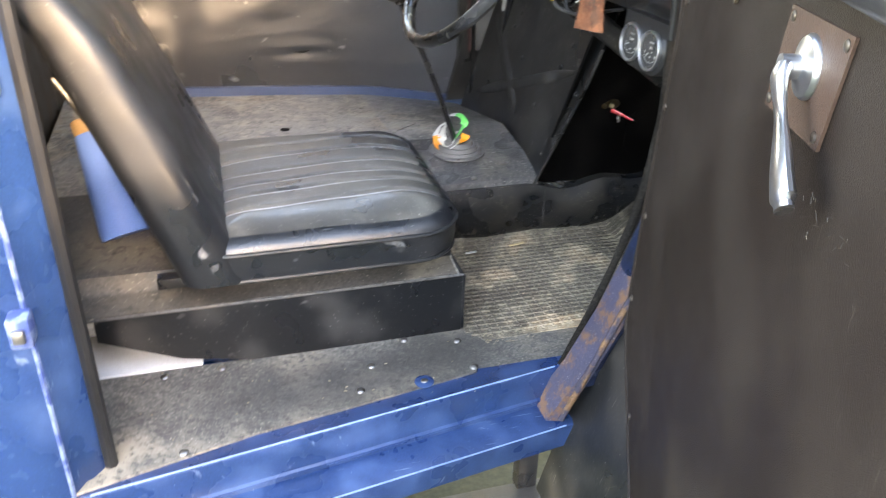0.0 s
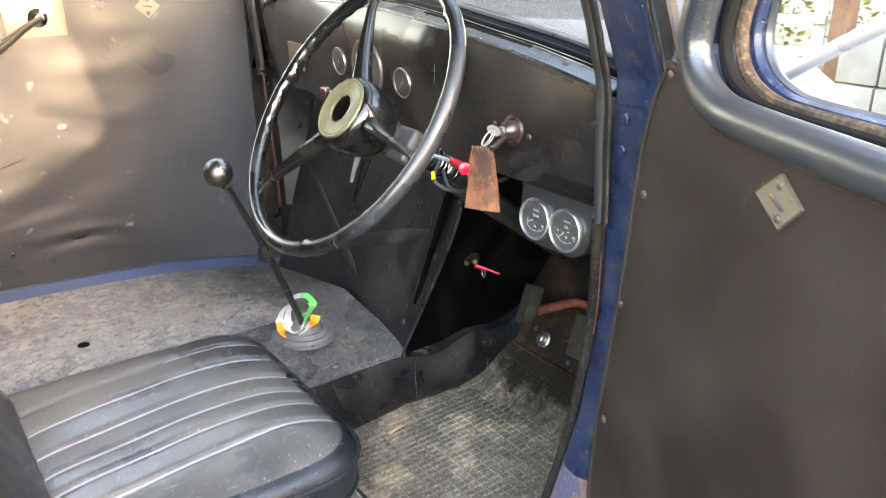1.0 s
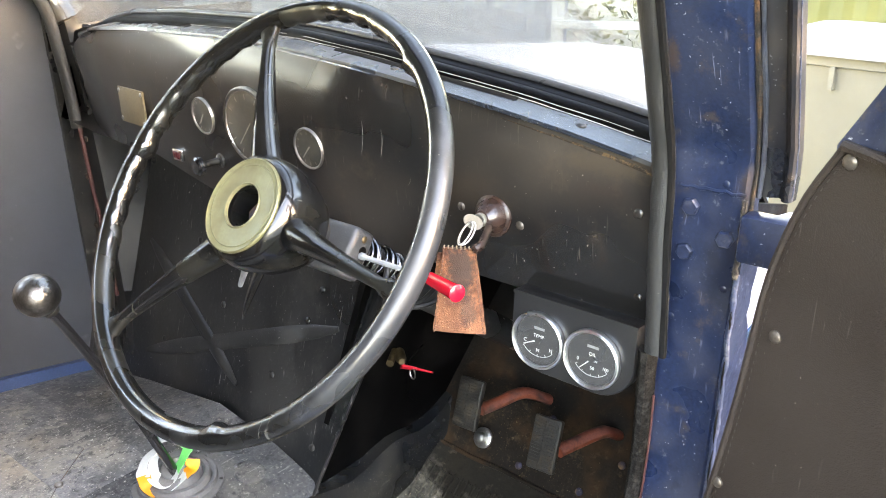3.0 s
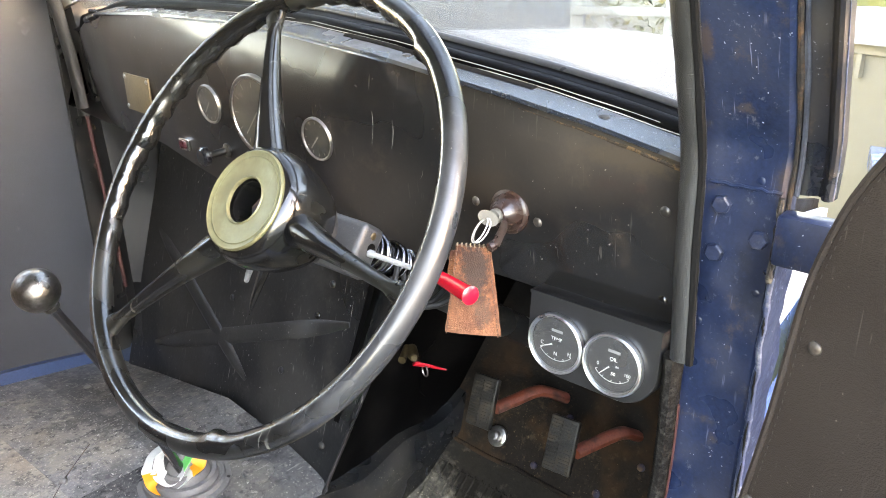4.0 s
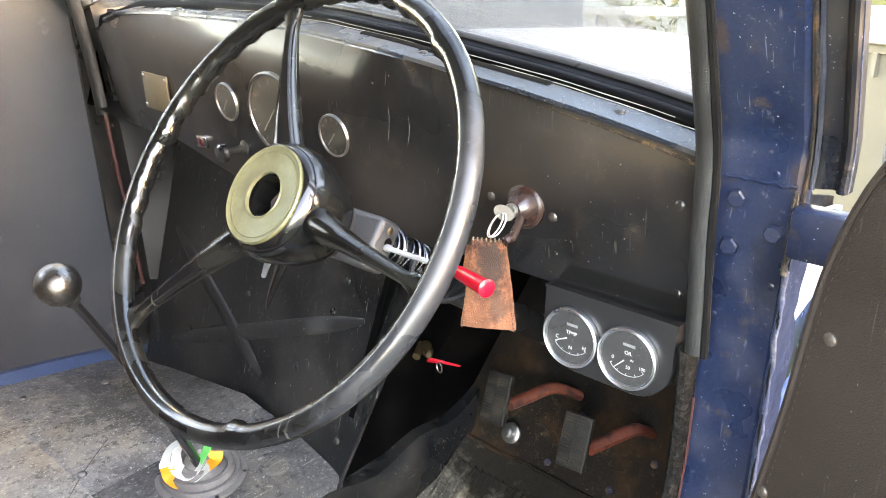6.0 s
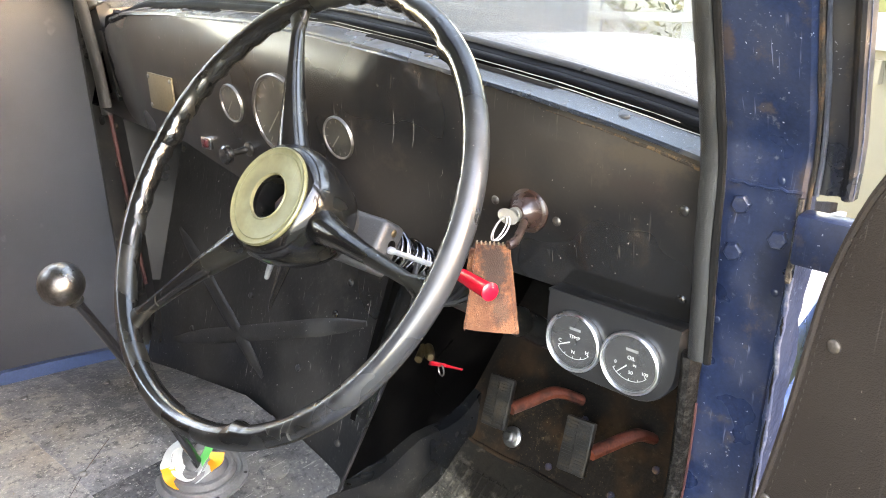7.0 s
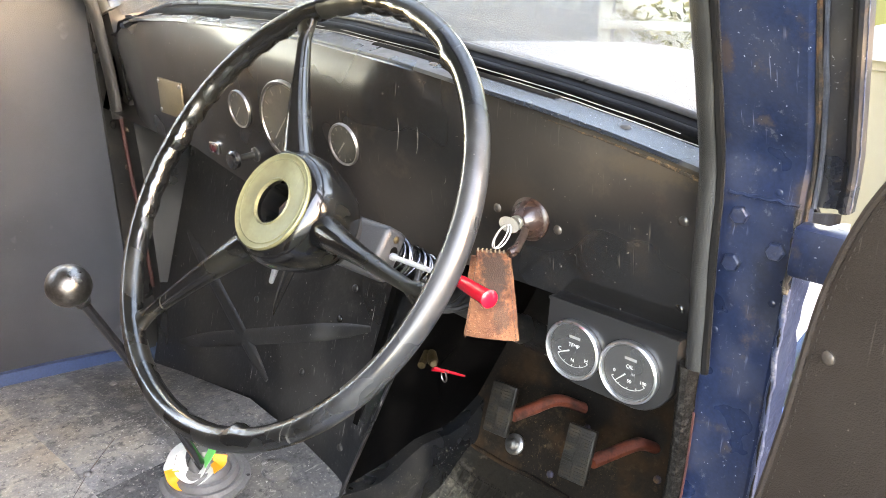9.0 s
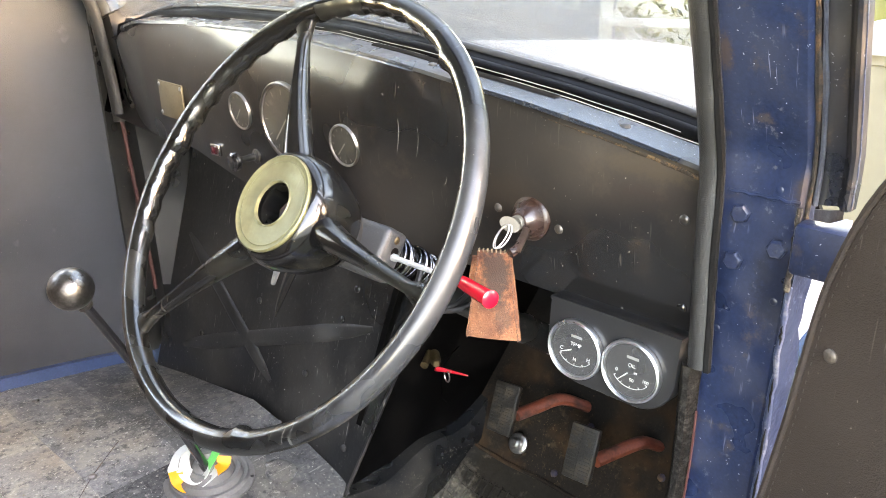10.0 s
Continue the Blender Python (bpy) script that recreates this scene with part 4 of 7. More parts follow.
            part("tick", tick, FADED_PRINT, g, smooth=False)
        part("needle", box(-0.0007, 0.0007, -r * 0.15, r * 0.7, 0.0012, 0.0016, m=m @ Matrix.Rotation(2.4, 4, "Z")), FADED_PRINT, g, smooth=False)
        gl = part("glass", lathe([(r * 0.96, 0.0020), (0.0001, 0.0028)], m, 40, cap=False), GLASS, g)
        gl.visible_shadow = False
    # maker's plate
    y, z = 0.8175, 1.237
    slope = (dash_face(y + 0.037, z) - dash_face(y - 0.037, z)) / 0.074
    flat_at = min(dash_face(y + v, z + w) - slope * v for v in (-0.037, -0.02, 0, 0.02, 0.037) for w in (-0.025, 0, 0.025)) - 0.001
    sub("nameplate", box(-0.0015, 0.0015, -0.037, 0.037, -0.025, 0.025, 0.0006, m=Matrix.Translation((flat_at, y, z)) @ Matrix.Rotation(-math.atan(slope), 4, "Z")), NAMEPLATE, d, "blank brass-toned maker's plate")
    for dy in (-0.033, 0.033):
        for dz in (-0.020, 0.020):
            screw((flat_at + slope * dy - 0.0015, y + dy, z + dz), (-1, 0, 0), 0.003, d, DULL_STEEL)
    # warning lamp and pull knob
    y, z = 0.715, 1.184
    x = dash_face(y, z)
    sub("lamp_bezel", box(x - 0.006, x, y - 0.011, y + 0.011, z - 0.008, z + 0.008, 0.002), CHROME, d)
    sub("warning_lamp", box(x - 0.008, x - 0.003, y - 0.007, y + 0.007, z - 0.005, z + 0.005, 0.0015), mat("dark_red_lens", (0.07, 0.012, 0.016), 0.3), d, "dark red warning lens")
    y, z = 0.608, 1.195
    x = dash_face(y, z)
    sub("pull_knob", lathe([(0.009, 0), (0.009, 0.003), (0.0045, 0.005), (0.004, 0.022), (0.006, 0.025), (0.0115, 0.028), (0.0118, 0.034), (0.009, 0.037), (0.0001, 0.038)], axis((x, y, z), (-1, 0.1, -0.05)), 24), BLACK_GLOSS, d, "black pull knob")
    # ignition lock
    y, z = 0.196, 1.205
    m = axis((dash_face(y, z), y, z), (-1, 0, 0.05))
    k = sub("ignition_switch", lathe([(0.0210, 0), (0.0212, 0.002), (0.0200, 0.004), (0.0178, 0.005), (0.0165, 0.009), (0.0145, 0.013), (0.0110, 0.017), (0.0085, 0.020), (0.0001, 0.0205)], m, 32), BROWN_BAKELITE, d, "brown bakelite ignition switch")
    part("barrel", lathe([(0.0068, 0.018), (0.0068, 0.0235), (0.0060, 0.0245), (0.0001, 0.0245)], m, 24), CREAM_METAL, k)
    lev = sweep(smooth_path([(-0.015, 0.190, 1.203), (-0.030, 0.181, 1.2005), (-0.045, 0.1745, 1.1975), (-0.054, 0.1715, 1.1955), (-0.061, 0.1735, 1.1935)], 5), lambda t: 0.0034 + 0.0012 * t - (0.002 if t > 0.99 else 0), 10)
    part("switch_lever", lev, BROWN_BAKELITE, k)
    return d


RUST_DARK = mat("dark_rust", (0.026, 0.016, 0.009), 0.85, var=0.5, bump=0.8, mottle=(160, 0.50, 0.58, (0.10, 0.055, 0.022)))
SCRATCH = mat("bare_scratch", (0.14, 0.13, 0.11), 0.5)
dashboard()


KEY_METAL = mat("worn_key", (0.10, 0.092, 0.075), 0.5, 0.15, var=0.15, mottle=(150, 0.52, 0.62, (0.11, 0.095, 0.075)))
THREAD = mat("pale_thread", (0.30, 0.21, 0.13), 0.8)
LEATHER_DARK = mat("dark_thread", (0.12, 0.05, 0.03), 0.8)


def keys_and_fob():
    k = empty("ignition_key", (-0.04, 0.197, 1.207), "worn steel ignition key in the switch", "key")
    rt, upw, fw = Vector((0.684, -0.73, 0)), Vector((0.27, 0.25, 0.93)), Vector((0.68, 0.637, -0.366))
    at = Vector((-0.040, 0.1903, 1.2106))
    u, v = (rt * 0.86 - upw * 0.46 + fw * 0.25).normalized(), (rt * 0.46 + upw * 0.86).normalized()
    oval = [at + u * (0.0098 * math.cos(q)) + v * (0.0064 * math.sin(q)) for q in [2 * math.pi * i / 28 for i in range(28)]]
    sub("bow", slab(oval, u.cross(v).normalized() * 0.0016), KEY_METAL, k)
    sub("blade", sweep([at + u * 0.008, Vector((-0.020, 0.1950, 1.2060))], 0.0034, 8, flat=0.4), KEY_METAL, k)
    for off, wd in ((-0.0055, 0.0050), (-0.0075, 0.0040)):
        mid = at + rt * off - upw * 0.0105 - fw * 0.004
        long = (upw * 0.85 + rt * 0.52).normalized()
        wide = (rt * 0.85 - upw * 0.5 + fw * off * 40).normalized()
        loop = [mid + long * (0.0118 * math.cos(q)) + wide * (wd * math.sin(q)) for q in [2 * math.pi * i / 24 for i in range(24)]]
        sub("wire_loop", sweep(loop, 0.0007, 6, closed=True), DULL_STEEL, k)
    f = empty("leather_fob", (-0.055, 0.20, 1.19), "worn tan and dark brown leather key fob with frayed stitching", "key fob")
    turn = Matrix.Translation((-0.056, 0.1935, 0)) @ Matrix.Rotation(radians(30), 4, "Z") @ Matrix.Translation((0.056, -0.199, 0))
    rows, tall = 14, 0.086
    rings = []
    for i in range(rows + 1):
        t = i / rows
        z = 1.189 - tall * t
        w = 0.0150 + 0.0105 * t
        cx = -0.056 + 0.004 * math.sin(t * 2.5)
        ring = []
        for s in (-1, -0.5, 0, 0.5, 1):
            ring.append(turn @ Vector((cx - 0.0035 * (1 - s * s * 0.5) + 0.0010 * noise.noise((s * 3, t * 7, 2)), 0.199 + s * w + 0.0014 * noise.noise((s, t * 9, 5)), z)))
        for s in (1, 0.5, 0, -0.5, -1):
            ring.append(turn @ Vector((cx + 0.0025 * (1 - s * s * 0.5), 0.199 + s * w, z)))
        rings.append(ring)
    sub("front_flap", loft(rings), LEATHER, f)
    sub("back_flap", loft([[Vector((v.x + 0.004, v.y + 0.009, v.z - 0.003)) for v in r] for r in rings[1:8]]), LEATHER, f)
    for i in range(8):
        y = 0.185 + 0.0038 * i
        sub("stitch", sweep([turn @ Vector(p) for p in ((-0.061, y, 1.190), (-0.058, y + 0.001, 1.1912), (-0.054, y + 0.001, 1.190))], 0.0007, 5), THREAD, f)
    for i in range(18):
        t = (i + 0.5) / 18
        for s in (-1, 1):
            y = 0.199 + s * (0.0150 + 0.0105 * t - 0.0018)
            z = 1.189 - tall * t
            sub("stitch", box(-0.0602, -0.0588, y - 0.0004, y + 0.0004, z - 0.0016, z + 0.0016, m=turn), LEATHER_DARK, f, smooth=False)
    return f


keys_and_fob()


def text(body, size, m, material, parent, name="marking"):
    cu = bpy.data.curves.new("marking", "FONT")
    cu.body, cu.size, cu.align_x, cu.align_y, cu.extrude = body, size, "CENTER", "CENTER", 0.00012
    tmp = bpy.data.objects.new("marking", cu)
    scene.collection.objects.link(tmp)
    dg = bpy.context.evaluated_depsgraph_get()
    me = bpy.data.meshes.new_from_object(tmp.evaluated_get(dg))
    bpy.data.objects.remove(tmp)
    me.transform(m)
    me.materials.clear()
    me.materials.append(material)
    ob = new(name, me)
    ob.parent = parent
    return ob


def gauge_panel():
    g = empty("gauge_panel", (0, 0, 0), "black steel bracket with two round chrome-rimmed gauges", "gauge panel")
    tilt = Matrix.Translation((-0.011, 0.0985, 1.1025)) @ Matrix.Rotation(radians(4), 4, "Y")
    # local: x points away from the driver, y to the far side, z up
    out = rounded(0.130, 0.076, 0.036, 8, (0.08, 0.08, 1, 1))
    front = [tilt @ Vector((0.0, y, z)) for y, z in out]
    mid = [tilt @ Vector((-0.0015, y * 0.985, z * 0.975)) for y, z in out]
    back = [tilt @ Vector((0.016, y, z)) for y, z in out]
    part("bracket", loft([mid, front, back]), SATIN_BLACK, g)
    part("mount_lip", box(-0.002, 0.05, -0.065, 0.065, 0.0355, 0.038, m=tilt), SATIN_BLACK, g)
    for y, words in ((0.0325, (("TEMP", 0, 0.0035, 0.0046), ("C", -0.0140, -0.0035, 0.0048), ("N", 0.0, -0.0102, 0.0046), ("H", 0.0135, -0.0065, 0.0048))),
                     (-0.0247, (("OIL", 0, 0.004, 0.0045), ("0", -0.0135, -0.0035, 0.0044), ("50", 0.0010, -0.0086, 0.0042), ("100", 0.0135, -0.0058, 0.0040), ("LB/IN", 0.002, -0.0015, 0.0028)))):
        at = tilt @ Vector((-0.001, y, -0.0040))
        m = Matrix.Translation(at) @ tilt.to_3x3().to_4x4() @ Matrix(((0, 0, -1), (-1, 0, 0), (0, 1, 0))).to_4x4() @ Matrix.Scale(1.05, 4)
        b = part("gauge", lathe([(0.0262, 0.0), (0.0270, 0.001), (0.0273, 0.004), (0.0268, 0.0058), (0.0258, 0.0064), (0.0250, 0.0060), (0.0247, 0.004)], m, 48, cap=False), SATIN_CHROME, g, "round gauge with bright chrome bezel")
        part("inner_ring", lathe([(0.0246, 0.0048), (0.0239, 0.0052), (0.0236, 0.003)], m, 48, cap=False), SATIN_CHROME, b)
        part("face", lathe([(0.0246, 0.002), (0.0001, 0.002)], m, 48, cap=False), DIAL, b, "black gauge face with white lettering")
        for w, tx, ty, s in words:
            text(w, s, m @ Matrix.Translation((tx, ty, 0.0022)), WHITE_PRINT, b)
        part("marking_bar", box(-0.0055, 0.0055, 0.0098, 0.0122, 0.0021, 0.0023, m=m), mat("grey_print", (0.3, 0.3, 0.29), 0.6), b, smooth=False)
        arc = []
        for i in range(13):
            a = radians(214 + 112 * i / 12)
            arc.append(m @ Vector((0.0195 * math.cos(a) * 0.95, 0.0195 * math.sin(a) * 0.82, 0.0022)))
        part("scale_arc", sweep(arc, 0.00028, 4), WHITE_PRINT, b)
        for i in range(5):
            a = radians(214 + 112 * i / 4)
            part("tick", sweep([m @ Vector((r_ * math.cos(a) * 0.95, r_ * math.sin(a) * 0.82, 0.0022)) for r_ in (0.0172, 0.0195)], 0.0003, 4), WHITE_PRINT, b)
        na = radians(206 if y > 0 else 226)
        part("needle", sweep([m @ Vector((0.0, 0.0, 0.0030)), m @ Vector((0.0165 * math.cos(na), 0.0165 * math.sin(na), 0.0030))], lambda t: 0.0007 * (1.2 - t * 0.7), 6), WHITE_PRINT, b)
        part("boss", lathe([(0.003, 0.0025), (0.003, 0.0042), (0.0001, 0.0042)], m, 16), DIAL, b)
        gl = part("glass", lathe([(0.0240, 0.0046), (0.015, 0.0054), (0.0001, 0.0058)], m, 48, cap=False), HAZE_GLASS, b)
        gl.visible_shadow = False
    return g


# grey haze mixed into the glass stands in for reflections on the gauges
HAZE_GLASS = glass("haze_glass", (1, 1, 1), 1.6, 0.035)
gauge_panel()


# ---- steering ----
WHEEL = Matrix.Translation((-0.185, 0.323, 1.233)) @ Matrix(((0, 0.579, -0.815), (1, 0, 0), (0, 0.815, 0.579))).to_4x4()


def steering_wheel():
    """Local x to the far side, y up the wheel, z towards the driver."""
    w = empty("steering_wheel", WHEEL.translation, "black three-spoke steering wheel with worn glossy rim", "steering wheel")
    R = 0.196
    n = 144
    rings = []
    for i in range(n):
        a = 2 * math.pi * i / n
        deg = math.degrees(a)
        wave = 0.0
        if deg < 112 or deg > 335:
            wave = 0.0019 * math.sin(radians(deg * 47))
        for c in (8, 128, 248):
            wave += 0.0050 * math.exp(-((deg - c) / 1.8) ** 2)
        ring = []
        for k in range(14):
            t = 2 * math.pi * k / 14
            inner = max(0, -math.cos(t))
            r = 0.0098 + wave * inner
            ring.append(WHEEL @ Vector(((R + r * math.cos(t)) * math.cos(a), (R + r * math.cos(t)) * math.sin(a), 1.12 * r * math.sin(t))))
        rings.append(ring)
    rim = sub("rim", loft(rings, True, False, loop=True), RIM_BLACK, w, "black rim with finger grips and worn grey patches")
    rim.data.materials.append(RIM_INNER)
    for f in rim.data.polygons:
        if f.index % 14 in (4, 5, 6, 7, 8):
            f.material_index = 1
    for deg in (65, 188, 309):
        a = radians(deg)
        rings = []
        for k in range(15):
            t = k / 14
            r = 0.032 + (R - 0.004 - 0.032) * t
            wd = 0.0125 * (1 - t) ** 2.2 + 0.0050 + 0.0085 * max(0, t - 0.86) / 0.14
            th = 0.012 * (1 - t) ** 1.3 + 0.0062
            z = -0.016 * (1 - t) ** 2 - 0.002
            ring = []
            for j in range(12):
                q = 2 * math.pi * j / 12
                px_, py_ = r, wd * math.cos(q)
                ring.append(WHEEL @ Vector((px_ * math.cos(a) - py_ * math.sin(a), px_ * math.sin(a) + py_ * math.cos(a), z + th * math.sin(q))))
            rings.append(ring)
        sub("spoke", loft(rings), WHEEL_BLACK, w)
    sub("hub", lathe([(0.030, -0.066), (0.040, -0.058), (0.048, -0.040), (0.0525, -0.016), (0.0515, -0.002), (0.0485, 0.006), (0.0445, 0.009), (0.0425, 0.008), (0.040, 0.004), (0.0190, 0.004), (0.0190, -0.05)], WHEEL, 56, cap=False), WHEEL_BLACK, w)
    sub("boss_plate", lathe([(0.0430, 0.005), (0.0438, 0.0105), (0.0425, 0.0118), (0.0405, 0.0105), (0.0385, 0.0100), (0.0375, 0.0106), (0.0365, 0.0100), (0.0215, 0.0100), (0.0205, 0.0110), (0.0196, 0.0104), (0.0194, 0.0075)], WHEEL, 56, cap=False), BRASS, w, "dull brass centre plate with a hole")
    sub("nut", lathe([(0.012, -0.045), (0.012, -0.010), (0.009, -0.007), (0.0001, -0.004)], WHEEL @ Matrix.Translation((-0.004, -0.002, 0.003)), 6), RUST, w, "rusty centre nut")
    return w


WHEEL_BLACK = mat("worn_bakelite", (0.0040, 0.0041, 0.0043), 0.17, coat=0.12, spec=0.5, rough_var=0.07, var=0.15, stain=(0.010, 0.010, 0.007), stain_scale=18, stain_at=(0.45, 0.85), bump=0.06, bump_scale=70, specks=(150, 0.70, (0.16, 0.15, 0.12)), scratch=((0.09, 0.085, 0.07), 0.5))
RIM_INNER = mat("worn_inner_rim", (0.0046, 0.0048, 0.0046), 0.22, coat=0.55, rough_var=0.08, var=0.3, spec=0.7, stain=(0.012, 0.012, 0.008), stain_scale=22, stain_at=(0.5, 0.8), mottle=(60, 0.56, 0.68, (0.003, 0.003, 0.003)), bump=0.07, bump_scale=80, specks=(150, 0.70, (0.16, 0.15, 0.12)))
# patch greys the right side: worn finish, with reflected sky put into the colour
RIM_BLACK = mat("worn_rim", (0.0042, 0.0044, 0.0045), 0.25, patch=[((-0.185, 0.125, 1.17), (0.16, 0.06, 0.16), (0.027, 0.029, 0.032), 0.75)], coat=0.10, spec=0.55, rough_var=0.12, var=0.15, stain=(0.013, 0.013, 0.012), stain_scale=12, stain_at=(0.5, 0.75), bump=0.07, bump_scale=70, mottle=[(11, 0.58, 0.66, (0.022, 0.024, 0.026)), (90, 0.60, 0.68, (0.03, 0.03, 0.027))], specks=(150, 0.68, (0.16, 0.15, 0.12)), scratch=((0.10, 0.10, 0.09), 0.7))
steering_wheel()


def steering_column():
    c = empty("steering_column", (0, 0.323, 1.1), "black steering column with switch shroud and stalks", "steering column")
    d = WHEEL.to_3x3() @ Vector((0, 0, -1))
    o = WHEEL.translation
    sub("tube", sweep([o + d * 0.05, o + d * 0.52], 0.019, 20), BLACK_METAL, c)
    sub("collar", lathe([(0.026, 0.052), (0.028, 0.056), (0.028, 0.064), (0.0255, 0.067), (0.028, 0.070), (0.028, 0.078), (0.024, 0.082)], axis(o, d), 32), BLACK_METAL, c)
    # switch shroud beside the tube
    m = axis(o + d * 0.085, d)
    loc = m.inverted()
    side = (loc.to_3x3() @ Vector((0, -1, 0))).normalized()
    ang = math.atan2(side.y, side.x)
    ms = m @ Matrix.Rotation(ang, 4, "Z")
    sub("switch_shroud", box(-0.026, 0.056, -0.024, 0.025, -0.010, 0.019, 0.006, m=ms, seg=3), SHROUD, c, "black switch shroud with screw")
    screw(ms @ Vector((0.0555, -0.0150, 0.0045)), ms.to_3x3() @ Vector((1, 0, 0)), 0.0036, c, OLD_BRASS)
    sub("stalk_hole", lathe([(0.0046, 0), (0.0046, 0.0006), (0.0001, 0.0006)], axis(ms @ Vector((0.0558, -0.0045, 0.0075)), ms.to_3x3() @ Vector((1, 0, 0))), 16), SHADE_BLACK, c)
    # sprung sleeve behind the shroud
    mc = ms @ Matrix.Translation((0.036, -0.004, 0))
    sub("sleeve", lathe([(0.0145, 0.012), (0.0150, 0.020), (0.0150, 0.098), (0.0120, 0.102), (0.0001, 0.102)], mc, 28), BLACK_GLOSS, c)
    at = 0.026
    for i in range(9):
        lean = 0.004 * math.sin(i * 2.4)
        rr = 0.0168 + 0.0006 * math.sin(i * 1.7)
        ring = [mc @ Vector((rr * math.cos(q), rr * math.sin(q), at + lean * math.sin(q + i))) for q in [2 * math.pi * k / 28 for k in range(28)]]
        sub("clip_ring", sweep(ring, 0.0013 + 0.0011 * (i % 3 == 1), 8, closed=True), CHROME_DARK, c)
        at += 0.0058 + 0.0042 * (i % 2)
    a, b, e = ms @ Vector((0.052, -0.0003, 0.0080)), Vector((-0.116, 0.178, 1.184)), Vector((-0.131, 0.134, 1.187))
    sub("indicator_stalk", sweep([a, a.lerp(b, 0.07), a.lerp(b, 0.10), a.lerp(b, 0.12), b], lambda t: 0.0036 if t < 0.6 else 0.0024, 10), STALK, c)
    sub("stalk_knob", sweep([b, b.lerp(e, 0.1), b.lerp(e, 0.5), b.lerp(e, 0.9), b.lerp(e, 0.97), e], lambda t: 0.0054 + 0.0026 * t - (0.0030 if t > 0.99 else 0), 20), RED_PLASTIC, c, "bright red stalk knob")
    p = smooth_path([(-0.088, 0.422, 1.152), (-0.085, 0.448, 1.121), (-0.081, 0.474, 1.086), (-0.079, 0.498, 1.050), (-0.078, 0.511, 1.027)], 6)
    sub("horn_lever", sweep(p, lambda t: 0.0085 * (1 - t) ** 0.8 + 0.0008, 8, flat=0.5), BLACK_GLOSS, c)
    sub("lever_face", sweep([(-0.092, 0.447, 1.147), (-0.089, 0.468, 1.119), (-0.085, 0.488, 1.095), (-0.081, 0.504, 1.074)], lambda t: 0.0056 - 0.0026 * t, 10), STALK, c, "cream lever face")
    sub("horn_stub", sweep([(-0.10, 0.335, 1.17), (-0.088, 0.430, 1.150)], 0.007, 12), BLACK_GLOSS, c)
    wires = ([(-0.06, 0.28, 1.15), (-0.065, 0.26, 1.125), (-0.05, 0.25, 1.115), (0.0, 0.26, 1.12)], [(-0.07, 0.27, 1.16), (-0.09, 0.255, 1.135), (-0.06, 0.235, 1.12), (0.02, 0.23, 1.125)])
    for wpts in wires:
        sub("wire", sweep(smooth_path(wpts, 8), 0.0028, 8), SATIN_BLACK, c)
    sub("yellow_connector", sweep([(-0.088, 0.262, 1.146), (-0.092, 0.255, 1.138)], 0.0030, 10), YELLOW_PLASTIC, c, "yellow wire connector")
    return c


OLD_BRASS = mat("old_brass", (0.085, 0.06, 0.03), 0.4, 0.7, var=0.3)
SHROUD = mat("shroud_black", (0.040, 0.041, 0.043), 0.36, bump=0.2, bump_scale=600, specks=(140, 0.69, (0.25, 0.25, 0.25)))
CHROME_DARK = mat("smoked_chrome", (0.20, 0.20, 0.21), 0.18, 1.0, mottle=(120, 0.5, 0.6, (0.05, 0.048, 0.045)))
STALK = mat("pale_stalk", (0.34, 0.35, 0.36), 0.4, 0.3, var=0.12, mottle=(120, 0.55, 0.65, (0.16, 0.16, 0.16)))
steering_column()


# ---- gear lever ----
def gear_lever():
    g = empty("gear_lever", (-0.125, 0.645, 0.745), "long black gear lever with round steel knob and rubber gaiter", "gear lever")
    base = Vector((-0.125, 0.640, 0.765))
    knob = Vector((-0.269, 0.601, 1.100))
    pts = smooth_path([base, base.lerp(knob, 0.35) + Vector((0.005, 0, 0.002)), base.lerp(knob, 0.7) + Vector((0.004, 0, 0.002)), knob], 8)
    sub("stick", sweep(pts, lambda t: 0.0066 - 0.0012 * t, 12), BLACK_GLOSS, g)
    m = axis(knob, (-0.45, -0.1, 0.9))
    prof = [(0.0001, 0.0235)] + [(0.0235 * math.cos(radians(a)), 0.0235 * math.sin(radians(a))) for a in range(75, -76, -10)] + [(0.0085, -0.0245), (0.0085, -0.029), (0.0001, -0.029)]
    sub("knob", lathe(prof, m, 32, cap=False), KNOB, g, "tarnished steel ball knob")
    m = Matrix.Translation((-0.118, 0.652, 0.740)) @ Matrix.Rotation(radians(3), 4, "X")
    sub("gaiter", lathe([(0.062, 0.0), (0.062, 0.004), (0.055, 0.006), (0.053, 0.012), (0.049, 0.012), (0.046, 0.009), (0.043, 0.018), (0.038, 0.019), (0.035, 0.015), (0.031, 0.026), (0.026, 0.028), (0.022, 0.025), (0.018, 0.034), (0.010, 0.040), (0.008, 0.050)], m, 40), GAITER, g, "ribbed black rubber gaiter")
    for a in range(6):
        t = a * math.pi / 3 + 0.3
        screw(m @ Vector((0.0585 * math.cos(t), 0.0585 * math.sin(t), 0.0045)), (0, 0, 1), 0.003, g, BLACK_METAL)
    return g


KNOB = mat("tarnished_knob", (0.17, 0.158, 0.145), 0.36, 1.0, var=0.25, stain=(0.09, 0.08, 0.072), stain_scale=50, stain_at=(0.5, 0.7))
GAITER = mat("grey_rubber", (0.145, 0.141, 0.136), 0.6, var=0.2, stain=(0.17, 0.16, 0.145), stain_scale=20, bump=0.2)
gear_lever()


